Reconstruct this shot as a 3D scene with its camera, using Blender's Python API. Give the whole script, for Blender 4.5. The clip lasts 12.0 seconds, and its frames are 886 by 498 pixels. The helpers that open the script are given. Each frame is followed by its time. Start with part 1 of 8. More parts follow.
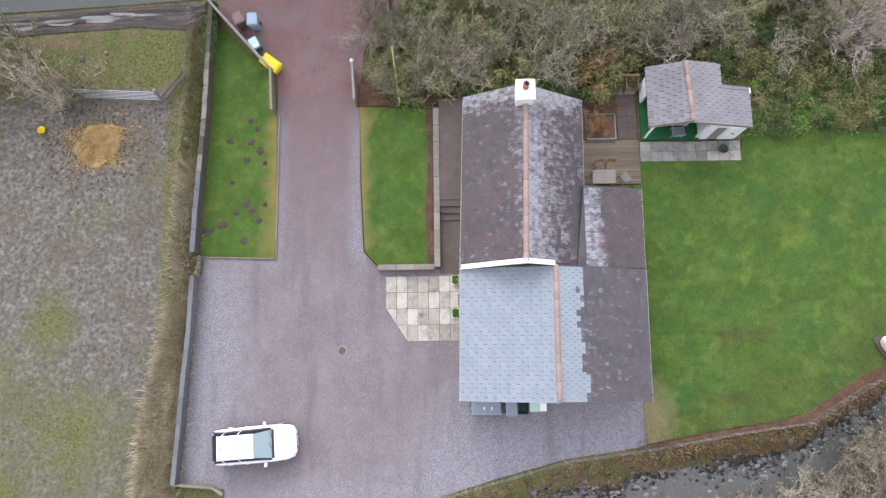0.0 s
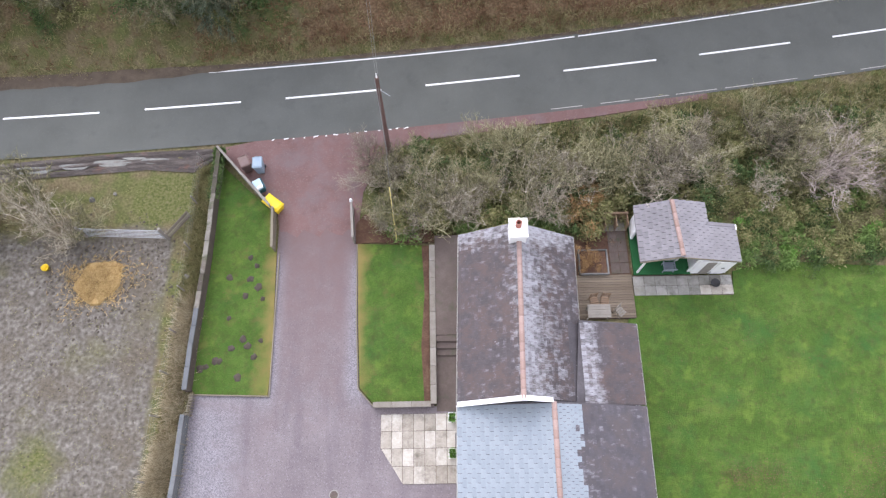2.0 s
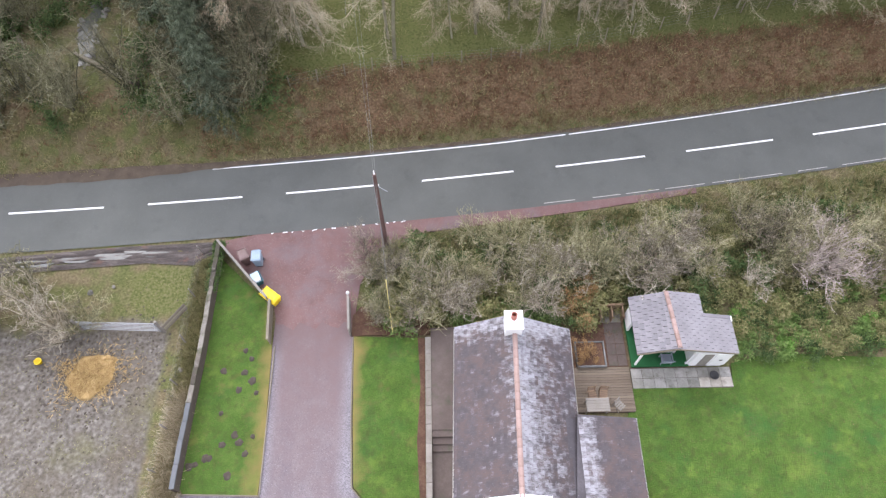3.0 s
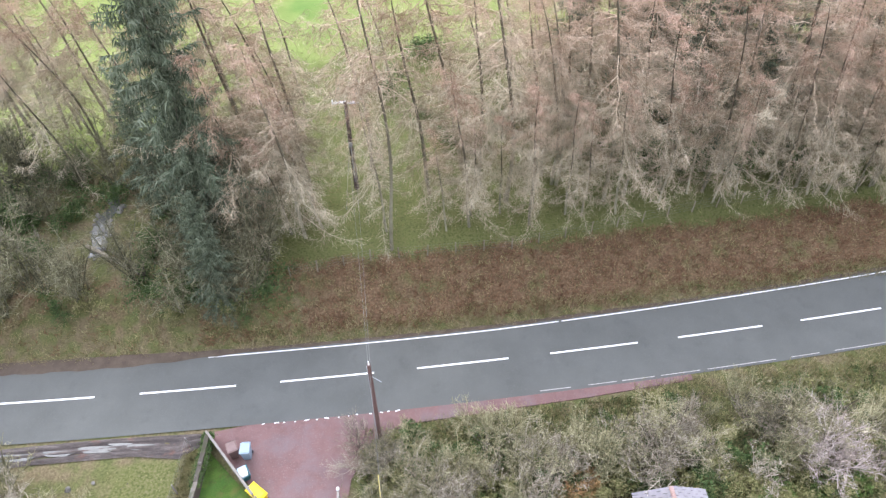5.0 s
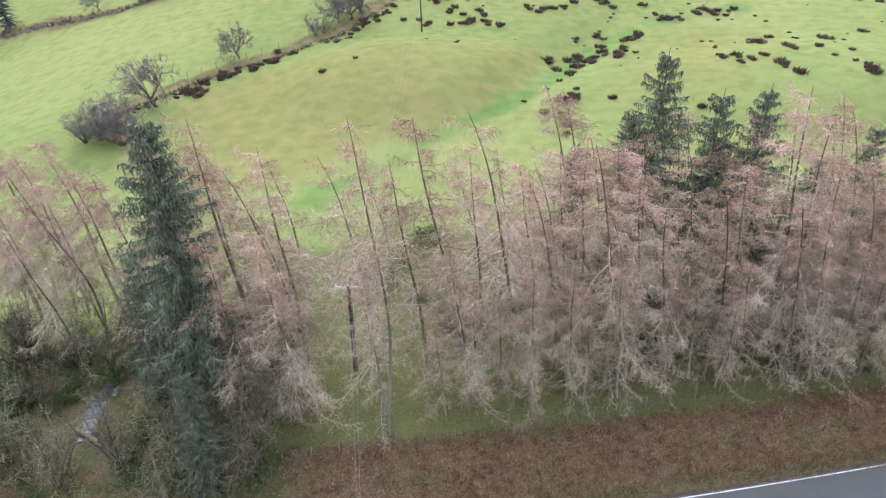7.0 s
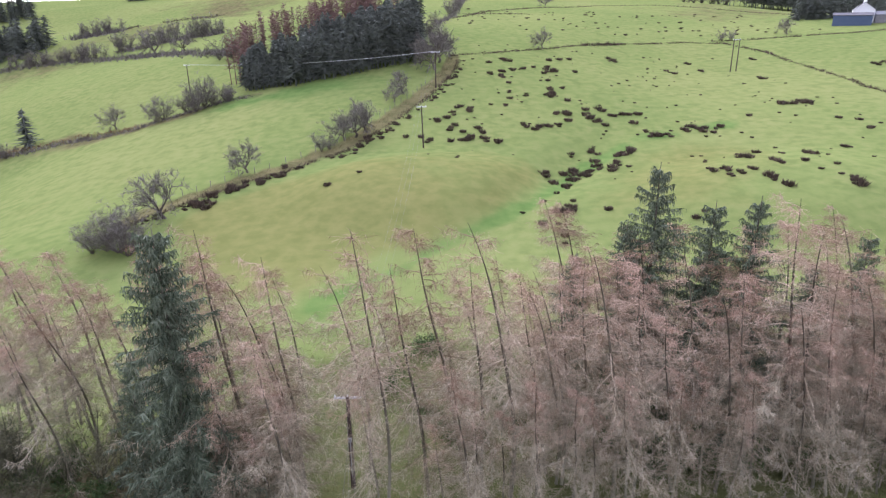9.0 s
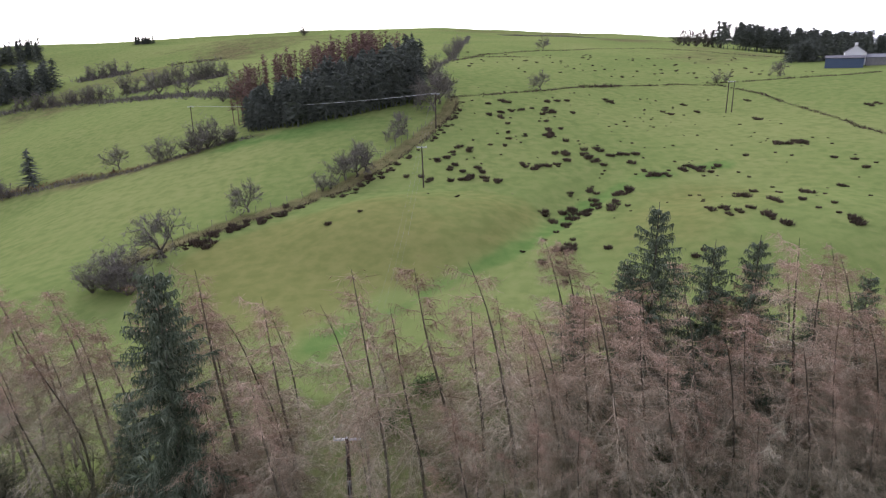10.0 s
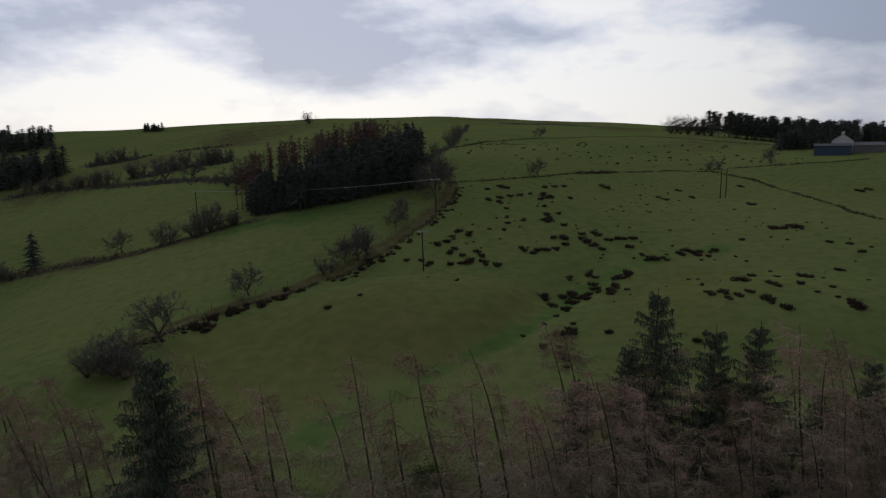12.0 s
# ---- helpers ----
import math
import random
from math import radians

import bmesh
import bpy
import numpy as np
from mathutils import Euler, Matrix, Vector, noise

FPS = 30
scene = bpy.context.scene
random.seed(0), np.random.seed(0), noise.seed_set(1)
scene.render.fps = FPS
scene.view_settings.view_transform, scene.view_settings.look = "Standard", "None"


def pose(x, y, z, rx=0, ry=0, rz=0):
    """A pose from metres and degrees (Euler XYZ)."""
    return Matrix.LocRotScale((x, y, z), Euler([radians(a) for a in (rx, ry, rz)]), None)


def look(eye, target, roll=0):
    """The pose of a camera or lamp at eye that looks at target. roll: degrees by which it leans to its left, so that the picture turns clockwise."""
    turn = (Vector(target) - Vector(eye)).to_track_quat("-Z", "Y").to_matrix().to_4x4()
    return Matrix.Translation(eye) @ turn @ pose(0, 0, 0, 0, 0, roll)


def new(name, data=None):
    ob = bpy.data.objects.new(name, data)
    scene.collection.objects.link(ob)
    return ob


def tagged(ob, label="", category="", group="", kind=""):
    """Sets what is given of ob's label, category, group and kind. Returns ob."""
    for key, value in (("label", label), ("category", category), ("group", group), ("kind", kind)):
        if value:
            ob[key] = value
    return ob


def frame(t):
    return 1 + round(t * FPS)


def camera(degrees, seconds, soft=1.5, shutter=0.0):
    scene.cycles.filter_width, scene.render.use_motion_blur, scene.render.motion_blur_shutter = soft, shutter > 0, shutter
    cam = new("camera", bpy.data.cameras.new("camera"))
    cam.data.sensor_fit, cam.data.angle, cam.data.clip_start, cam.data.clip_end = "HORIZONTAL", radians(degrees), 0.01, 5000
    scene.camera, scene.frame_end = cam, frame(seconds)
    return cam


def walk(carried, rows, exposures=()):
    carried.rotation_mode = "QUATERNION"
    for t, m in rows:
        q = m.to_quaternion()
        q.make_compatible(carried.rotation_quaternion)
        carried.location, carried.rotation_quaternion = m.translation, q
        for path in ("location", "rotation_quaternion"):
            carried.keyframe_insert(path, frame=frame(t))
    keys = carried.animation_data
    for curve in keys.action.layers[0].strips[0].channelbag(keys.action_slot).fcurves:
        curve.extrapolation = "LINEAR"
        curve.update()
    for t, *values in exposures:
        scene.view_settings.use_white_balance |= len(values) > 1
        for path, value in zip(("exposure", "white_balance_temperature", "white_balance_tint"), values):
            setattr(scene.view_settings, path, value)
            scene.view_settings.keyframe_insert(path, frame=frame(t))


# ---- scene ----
cam = camera(68.5, 12.0, soft=1.3)
PATH = [
    (0, (0.029, 0.706, 34.966), (0.011, 1.054, 32.996), -3.7),
    (0.5, (0.001, 0.804, 35.004), (-0.015, 1.157, 33.035), -3.4),
    (1, (-0.041, 0.936, 35.074), (-0.051, 1.396, 33.128), -2.0),
    (1.5, (0.084, 0.975, 35.163), (0.075, 1.57, 33.254), -1.8),
    (2, (0.205, 1.014, 35.214), (0.196, 1.74, 33.35), -1.8),
    (2.5, (0.299, 1.023, 35.337), (0.295, 1.877, 33.529), -1.6),
    (3, (0.377, 1.037, 35.484), (0.377, 2.012, 33.737), -1.3),
    (3.2, (0.392, 1.053, 35.531), (0.394, 2.076, 33.812), -1.2),
    (5, (0.594, 1.329, 36.24), (0.613, 2.734, 34.817), -0.9),
    (5.5, (0.644, 1.266, 36.336), (0.667, 2.767, 35.015), -0.9),
    (6, (0.772, 1.115, 36.339), (0.794, 2.708, 35.13), -0.8),
    (6.5, (0.712, 0.907, 36.343), (0.737, 2.581, 35.249), -0.6),
    (7, (0.742, 0.867, 36.476), (0.768, 2.612, 35.499), -0.6),
    (7.5, (0.759, 0.749, 36.493), (0.787, 2.558, 35.64), -0.6),
    (9.5, (0.77, 0.48, 36.66), (0.799, 2.38, 36.034), -0.7),
    (10, (0.717, 0.419, 36.713), (0.748, 2.339, 36.153), -0.7),
    (10.5, (0.724, 0.408, 36.782), (0.756, 2.346, 36.287), -0.6),
    (11, (0.634, 0.435, 36.814), (0.668, 2.389, 36.389), -0.6),
    (11.5, (0.62, 0.351, 36.939), (0.656, 2.318, 36.579), -0.6),
    (12, (0.671, 0.216, 36.977), (0.707, 2.191, 36.664), -0.6),
]
EXPOSURE = [(0, 0.87, 6900, 14), (3.0, 1.29, 6950, 17), (5, 1.62, 6650, 16), (6.5, 1.4, 6400, 20), (7.5, 1.08, 6250, 24), (9.4, 0.78, 6250, 25), (10, 0.16, 6450, 21), (10.5, -0.66, 6550, 14), (11, -1.68, 6600, 11), (11.5, -2.16, 6600, 11), (12, -2.27, 6600, 11)]
walk(cam, [(t, look(eye, target, roll)) for t, eye, target, roll in PATH], EXPOSURE)

# ---- light ----
SUN_AZ, SUN_EL = radians(-14), radians(32)
world = bpy.data.worlds.new("overcast_sky")
scene.world = world
world.use_nodes = True
_n, _l = world.node_tree.nodes, world.node_tree.links
_n.clear()
_out, _bg = _n.new("ShaderNodeOutputWorld"), _n.new("ShaderNodeBackground")
_sky = _n.new("ShaderNodeTexSky")
_sky.sky_type, _sky.sun_disc, _sky.sun_elevation, _sky.sun_rotation = "NISHITA", False, SUN_EL, SUN_AZ
_tc, _map = _n.new("ShaderNodeTexCoord"), _n.new("ShaderNodeMapping")
_map.inputs["Scale"].default_value = (1.0, 1.0, 2.6)
_map.inputs["Location"].default_value = (0.9, 0.2, 0.4)
_cl = _n.new("ShaderNodeTexNoise")
_cl.inputs["Scale"].default_value, _cl.inputs["Detail"].default_value, _cl.inputs["Roughness"].default_value = 2.3, 10, 0.57
_rmp = _n.new("ShaderNodeValToRGB")
_rmp.color_ramp.elements[0].position, _rmp.color_ramp.elements[0].color = 0.42, (9.3, 9.4, 9.6, 1)
_rmp.color_ramp.elements[1].position, _rmp.color_ramp.elements[1].color = 0.58, (3.9, 4.45, 5.9, 1)
_e = _rmp.color_ramp.elements.new(0.50)
_e.color = (6.6, 7.05, 8.2, 1)
_mx = _n.new("ShaderNodeMix")
_mx.data_type = "RGBA"
_mx.inputs[0].default_value = 0.88
_bg.inputs["Strength"].default_value = 0.14
_l.new(_tc.outputs["Generated"], _map.inputs["Vector"])
_l.new(_map.outputs["Vector"], _cl.inputs["Vector"])
_sep, _low, _add = _n.new("ShaderNodeSeparateXYZ"), _n.new("ShaderNodeMapRange"), _n.new("ShaderNodeMath")
_low.inputs[1].default_value, _low.inputs[2].default_value, _low.inputs[3].default_value, _low.inputs[4].default_value = 0.05, 0.15, -0.08, 0.075
_l.new(_tc.outputs["Generated"], _sep.inputs[0])
_l.new(_sep.outputs["Z"], _low.inputs[0])
_l.new(_cl.outputs["Fac"], _add.inputs[0])
_l.new(_low.outputs[0], _add.inputs[1])
_high, _add2 = _n.new("ShaderNodeMapRange"), _n.new("ShaderNodeMath")
_high.inputs[1].default_value, _high.inputs[2].default_value, _high.inputs[3].default_value, _high.inputs[4].default_value = 0.22, 0.4, 0.0, -0.045
_l.new(_sep.outputs["Z"], _high.inputs[0])
_l.new(_add.outputs[0], _add2.inputs[0])
_l.new(_high.outputs[0], _add2.inputs[1])
_l.new(_add2.outputs[0], _rmp.inputs["Fac"])
_l.new(_sky.outputs["Color"], _mx.inputs[6])
_l.new(_rmp.outputs["Color"], _mx.inputs[7])
_dot = _n.new("ShaderNodeVectorMath")
_dot.operation = "DOT_PRODUCT"
_dot.inputs[1].default_value = (math.sin(SUN_AZ) * 0.97, math.cos(SUN_AZ) * 0.97, 0.24)
_l.new(_tc.outputs["Generated"], _dot.inputs[0])
_glow = _n.new("ShaderNodeMapRange")
_glow.inputs[1].default_value, _glow.inputs[2].default_value, _glow.inputs[3].default_value, _glow.inputs[4].default_value = 0.1, 1.0, 0.95, 3.3
_glow.interpolation_type = "SMOOTHSTEP"
_l.new(_dot.outputs["Value"], _glow.inputs[0])
_vm = _n.new("ShaderNodeVectorMath")
_vm.operation = "SCALE"
_l.new(_mx.outputs[2], _vm.inputs[0])
_l.new(_glow.outputs[0], _vm.inputs["Scale"])
_l.new(_vm.outputs["Vector"], _bg.inputs["Color"])
_l.new(_bg.outputs["Background"], _out.inputs["Surface"])

_sun = bpy.data.lights.new("sun", "SUN")
_sun.energy, _sun.angle, _sun.color = 0.9, radians(25), (1.0, 0.96, 0.9)
sun = new("sun", _sun)
sun.rotation_euler = (radians(90) - SUN_EL, 0, radians(180) - SUN_AZ)


# ---- materials ----
def material(name, cols, scale=2.0, fine=20.0, rough=0.85, bump=0.3, bump_dist=0.02, spread=0.25, per_object=0.0, per_island=0.0, metal=0.0, stretch=(1, 1, 1), detail=6, fine_mix=0.35, spec=None, nrough=0.55):
    """A surface of two or three colours: broad patches, fine grain, relief of the grain."""
    m = bpy.data.materials.new(name)
    m.use_nodes = True
    n, l = m.node_tree.nodes, m.node_tree.links
    b = n["Principled BSDF"]
    b.inputs["Roughness"].default_value, b.inputs["Metallic"].default_value = rough, metal
    b.inputs["Specular IOR Level"].default_value = spec if spec is not None else (0.2 if rough >= 0.88 else 0.4)
    tc, mp = n.new("ShaderNodeTexCoord"), n.new("ShaderNodeMapping")
    mp.inputs["Scale"].default_value = stretch
    l.new(tc.outputs["Object"], mp.inputs["Vector"])
    na, nb = n.new("ShaderNodeTexNoise"), n.new("ShaderNodeTexNoise")
    for node, sc, dt in ((na, scale, detail), (nb, fine, 4)):
        node.inputs["Scale"].default_value, node.inputs["Detail"].default_value, node.inputs["Roughness"].default_value = sc, dt, nrough
        l.new(mp.outputs["Vector"], node.inputs["Vector"])
    mix = n.new("ShaderNodeMix")
    mix.inputs[0].default_value = fine_mix
    l.new(na.outputs["Fac"], mix.inputs[2])
    l.new(nb.outputs["Fac"], mix.inputs[3])
    fac = mix.outputs[0]
    for k, is_object in ((per_object, True), (per_island, False)):
        if not k:
            continue
        mm = n.new("ShaderNodeMath")
        mm.operation = "MULTIPLY_ADD"
        l.new(n.new("ShaderNodeObjectInfo").outputs["Random"] if is_object else n.new("ShaderNodeNewGeometry").outputs["Random Per Island"], mm.inputs[0])
        mm.inputs[1].default_value = k
        mm.inputs[2].default_value = -k / 2
        ad = n.new("ShaderNodeMath")
        l.new(fac, ad.inputs[0])
        l.new(mm.outputs[0], ad.inputs[1])
        fac = ad.outputs[0]
    r = n.new("ShaderNodeValToRGB")
    els = r.color_ramp.elements
    while len(els) < len(cols):
        els.new(0.5)
    for k, (e, c) in enumerate(zip(els, cols)):
        e.position = 0.5 + spread * (2 * k / max(len(cols) - 1, 1) - 1)
        e.color = (*c, 1)
    l.new(fac, r.inputs["Fac"])
    l.new(r.outputs["Color"], b.inputs["Base Color"])
    if bump:
        bp = n.new("ShaderNodeBump")
        bp.inputs["Strength"].default_value, bp.inputs["Distance"].default_value = bump, bump_dist
        l.new(nb.outputs["Fac"], bp.inputs["Height"])
        l.new(bp.outputs["Normal"], b.inputs["Normal"])
    return m


M = {}


def mat(name, *a, **k):
    M[name] = material(name, *a, **k)


mat("gravel", [(0.112, 0.094, 0.099), (0.164, 0.14, 0.143), (0.228, 0.202, 0.206)], 0.35, 30, 0.9, 0.4, 0.02, 0.24, fine_mix=0.35, detail=14, nrough=0.72)
mat("red_tarmac", [(0.11, 0.06, 0.053), (0.158, 0.09, 0.081), (0.2, 0.123, 0.112)], 0.5, 14, 0.85, 0.4, detail=10, nrough=0.7)
mat("tarmac", [(0.08, 0.084, 0.075), (0.099, 0.104, 0.094), (0.117, 0.122, 0.11)], 0.3, 25, 0.88, 0.3, 0.01, spec=0.12)
mat("road_paint", [(0.45, 0.45, 0.43), (0.75, 0.75, 0.73), (0.8, 0.8, 0.78)], 2, 20, 0.6, 0.1)
mat("road_paint_worn", [(0.16, 0.15, 0.14), (0.34, 0.32, 0.3), (0.5, 0.48, 0.46)], 3, 20, 0.7, 0.1)
mat("lawn", [(0.026, 0.05, 0.009), (0.056, 0.112, 0.018), (0.112, 0.155, 0.038)], 0.6, 16, 0.95, 0.9, 0.06, 0.17, fine_mix=0.45, detail=14, nrough=0.75)
mat("lawn_worn", [(0.12, 0.13, 0.03), (0.22, 0.19, 0.06)], 0.8, 9, 0.9, 0.6, 0.03)
mat("mud", [(0.11, 0.085, 0.065), (0.17, 0.14, 0.11), (0.24, 0.20, 0.16)], 1.1, 7, 0.8, 0.8, 0.05)
mat("slate_dark", [(0.042, 0.037, 0.04), (0.07, 0.063, 0.067), (0.115, 0.107, 0.112)], 1.2, 12, 0.7, 0.25, 0.01, 0.26, per_island=0.15, detail=10, nrough=0.7)
mat("slate_blue", [(0.16, 0.19, 0.21), (0.205, 0.237, 0.258), (0.25, 0.284, 0.305)], 1.2, 12, 0.6, 0.15, 0.01, 0.28, per_object=0.18)
mat("ridge_tile", [(0.20, 0.13, 0.105), (0.29, 0.20, 0.17), (0.36, 0.27, 0.235)], 2, 12, 0.8, 0.3, per_object=0.25)
mat("render_white", [(0.66, 0.66, 0.64), (0.8, 0.8, 0.78)], 1.2, 10, 0.8, 0.15)
mat("bark", [(0.075, 0.062, 0.05), (0.125, 0.108, 0.085), (0.18, 0.165, 0.12)], 1.2, 14, 0.9, 0.6, per_object=0.5)
mat("larch_twig", [(0.2, 0.156, 0.104), (0.385, 0.322, 0.232), (0.55, 0.482, 0.37)], 0.6, 6, 0.9, 0, per_object=0.3, per_island=0.5)
mat("bark_dark", [(0.1, 0.094, 0.066), (0.19, 0.18, 0.128), (0.3, 0.285, 0.21)], 0.9, 14, 0.9, 0.6, per_object=0.4)
mat("shrub_twig", [(0.1, 0.086, 0.06), (0.262, 0.228, 0.168), (0.46, 0.415, 0.32)], 0.6, 6, 0.9, 0, per_object=0.3, per_island=0.5)
mat("spruce_needle", [(0.05, 0.07, 0.042), (0.105, 0.132, 0.082), (0.19, 0.215, 0.15)], 0.8, 6, 0.9, 0, per_island=0.5)
mat("rush", [(0.045, 0.035, 0.026), (0.095, 0.069, 0.049), (0.16, 0.117, 0.083)], 0.5, 6, 0.9, 0, per_island=0.5)
mat("timber_grey", [(0.17, 0.155, 0.13), (0.26, 0.24, 0.21)], 2, 18, 0.85, 0.3)
mat("pole_wood", [(0.04, 0.026, 0.022), (0.07, 0.045, 0.038)], 2, 18, 0.8, 0.3)
mat("pole_red", [(0.09, 0.05, 0.042), (0.145, 0.088, 0.075)], 2, 18, 0.8, 0.3)
mat("gutter_cream", [(0.4, 0.39, 0.35), (0.55, 0.54, 0.5)], 2, 14, 0.6, 0.05)
mat("shingle", [(0.035, 0.034, 0.031), (0.095, 0.093, 0.086), (0.24, 0.24, 0.23)], 2, 12, 0.8, 0.2, per_island=0.7)
mat("wall_slate", [(0.075, 0.082, 0.085), (0.108, 0.115, 0.118), (0.15, 0.157, 0.158)], 1.4, 14, 0.8, 0.25, per_object=0.25, detail=10, nrough=0.7)
mat("steel_grey", [(0.4, 0.41, 0.42), (0.5, 0.51, 0.52)], 2, 18, 0.45, 0.1, metal=0.6)

mat("slate_lichen", [(0.045, 0.04, 0.043), (0.08, 0.076, 0.08), (0.19, 0.19, 0.2)], 3.2, 14, 0.75, 0.2, 0.01, 0.19, per_island=0.15, detail=10, nrough=0.7)
mat("slate_pale", [(0.085, 0.083, 0.09), (0.14, 0.14, 0.15), (0.21, 0.21, 0.22)], 2.3, 14, 0.7, 0.2, 0.01, 0.22, per_island=0.2, detail=10, nrough=0.7)
mat("slate_brown", [(0.045, 0.034, 0.032), (0.066, 0.051, 0.048), (0.10, 0.083, 0.078)], 1.6, 12, 0.75, 0.25, 0.01, 0.26, per_island=0.15, detail=10, nrough=0.7)
mat("slate_grey", [(0.13, 0.124, 0.13), (0.178, 0.17, 0.176), (0.235, 0.226, 0.232)], 1.0, 9, 0.7, 0.2, 0.01, 0.28, per_object=0.25)
mat("wet_mud", [(0.025, 0.02, 0.018), (0.06, 0.048, 0.041), (0.14, 0.12, 0.105)], 1.3, 9, 0.72, 0.8, 0.05, 0.15, stretch=(0.35, 1.8, 1), detail=12, nrough=0.7)
# water: base colour raised to carry the grey sky's reflection seen from above
mat("water", [(0.055, 0.056, 0.046), (0.14, 0.143, 0.125)], 0.35, 5, 0.12, 0.3, 0.03, spec=0.5)
mat("leaf_litter", [(0.045, 0.024, 0.017), (0.095, 0.052, 0.034), (0.15, 0.10, 0.06)], 1.8, 16, 0.9, 0.8, 0.03, 0.2, detail=12, nrough=0.72)
mat("concrete", [(0.12, 0.105, 0.082), (0.19, 0.17, 0.14), (0.26, 0.24, 0.205)], 1.8, 16, 0.85, 0.3, per_object=0.2, detail=10, nrough=0.7)
mat("concrete_dark", [(0.05, 0.036, 0.029), (0.088, 0.066, 0.055), (0.13, 0.106, 0.088)], 0.9, 12, 0.8, 0.25, detail=10, nrough=0.7)
mat("coping_lichen", [(0.055, 0.046, 0.034), (0.105, 0.09, 0.07), (0.2, 0.186, 0.155)], 1.6, 12, 0.85, 0.4, per_object=0.5, detail=10, nrough=0.7)
mat("slab_buff", [(0.19, 0.165, 0.13), (0.32, 0.29, 0.24), (0.45, 0.42, 0.365)], 1.6, 12, 0.85, 0.3, 0.01, 0.22, per_object=0.3, detail=10, nrough=0.7)
mat("slab_grey", [(0.13, 0.125, 0.105), (0.21, 0.205, 0.18), (0.3, 0.29, 0.265)], 1.8, 12, 0.85, 0.3, 0.01, 0.22, per_object=0.3, detail=10, nrough=0.7)
mat("deck_board", [(0.095, 0.072, 0.05), (0.135, 0.105, 0.074), (0.185, 0.148, 0.106)], 1.2, 10, 0.8, 0.3, 0.01, 0.3, per_object=0.35, stretch=(0.3, 4, 1))
mat("white_paint", [(0.7, 0.7, 0.68), (0.8, 0.8, 0.79)], 1.2, 10, 0.55, 0.05)
mat("turf_green", [(0.012, 0.075, 0.025), (0.02, 0.11, 0.04)], 1.5, 40, 0.9, 0.4)
mat("timber_pale", [(0.15, 0.13, 0.092), (0.22, 0.19, 0.14)], 2, 18, 0.85, 0.3, per_object=0.3)
mat("timber_slate", [(0.06, 0.062, 0.06), (0.115, 0.118, 0.114), (0.2, 0.2, 0.19)], 2, 18, 0.85, 0.3, per_object=0.4, stretch=(1, 1, 0.25))
mat("timber_orange", [(0.16, 0.1, 0.062), (0.25, 0.165, 0.105)], 2, 18, 0.8, 0.3)
mat("black_plastic", [(0.014, 0.014, 0.015), (0.025, 0.025, 0.026)], 3, 20, 0.5, 0.1)
mat("grey_plastic", [(0.17, 0.20, 0.235), (0.22, 0.255, 0.29)], 1.5, 20, 0.5, 0.05)
mat("grey_fabric", [(0.36, 0.37, 0.36), (0.46, 0.47, 0.46)], 2, 30, 0.9, 0.2)
mat("bin_brown", [(0.11, 0.065, 0.055), (0.19, 0.13, 0.115)], 2, 20, 0.5, 0.05)
mat("bin_blue", [(0.20, 0.27, 0.33), (0.28, 0.36, 0.42)], 2, 20, 0.5, 0.05)
mat("bin_teal", [(0.02, 0.10, 0.12), (0.035, 0.15, 0.17)], 2, 20, 0.5, 0.05)
mat("bin_pale_blue", [(0.42, 0.58, 0.64), (0.5, 0.66, 0.72)], 2, 20, 0.5, 0.05)
mat("bin_green", [(0.018, 0.06, 0.045), (0.03, 0.09, 0.065)], 2, 20, 0.5, 0.05)
mat("pale_green", [(0.36, 0.50, 0.42), (0.45, 0.58, 0.5)], 2, 20, 0.55, 0.05)
mat("cream_plastic", [(0.6, 0.58, 0.5), (0.72, 0.7, 0.62)], 1, 12, 0.5, 0.05)
mat("yellow_plastic", [(0.72, 0.50, 0.015), (0.8, 0.58, 0.03)], 2, 20, 0.5, 0.05)
mat("yellow_pale", [(0.62, 0.52, 0.16), (0.7, 0.6, 0.22)], 2, 20, 0.5, 0.05)
mat("red_plastic", [(0.3, 0.015, 0.012), (0.36, 0.02, 0.02)], 2, 20, 0.3, 0.0)
mat("car_white", [(0.74, 0.75, 0.76), (0.8, 0.8, 0.81)], 0.7, 6, 0.25, 0.0)
mat("car_glass", [(0.012, 0.014, 0.018), (0.02, 0.024, 0.03)], 0.7, 6, 0.06, 0.0)
# windscreen: the sky's reflection is painted in as a pale base colour
mat("screen_glass", [(0.22, 0.28, 0.29), (0.27, 0.33, 0.34)], 0.7, 6, 0.08, 0.0)
mat("lamp_glass", [(0.5, 0.52, 0.54), (0.6, 0.62, 0.64)], 0.7, 6, 0.1, 0.0)
mat("terracotta", [(0.28, 0.10, 0.07), (0.36, 0.15, 0.11)], 3, 20, 0.8, 0.1)
# crossarm zinc: sheen of the sky painted as a near-white base
mat("bright_zinc", [(0.56, 0.57, 0.6), (0.68, 0.69, 0.72)], 2, 18, 0.5, 0.1, metal=0.1)
mat("galvanised", [(0.24, 0.255, 0.27), (0.34, 0.355, 0.37)], 2, 18, 0.5, 0.1, metal=0.3)
mat("cable", [(0.16, 0.16, 0.15), (0.22, 0.22, 0.2)], 2, 18, 0.6, 0)
mat("cable_pale", [(0.5, 0.5, 0.5), (0.6, 0.6, 0.6)], 2, 18, 0.6, 0)
mat("leaf_bright", [(0.08, 0.18, 0.026), (0.13, 0.26, 0.042)], 2, 18, 0.7, 0)
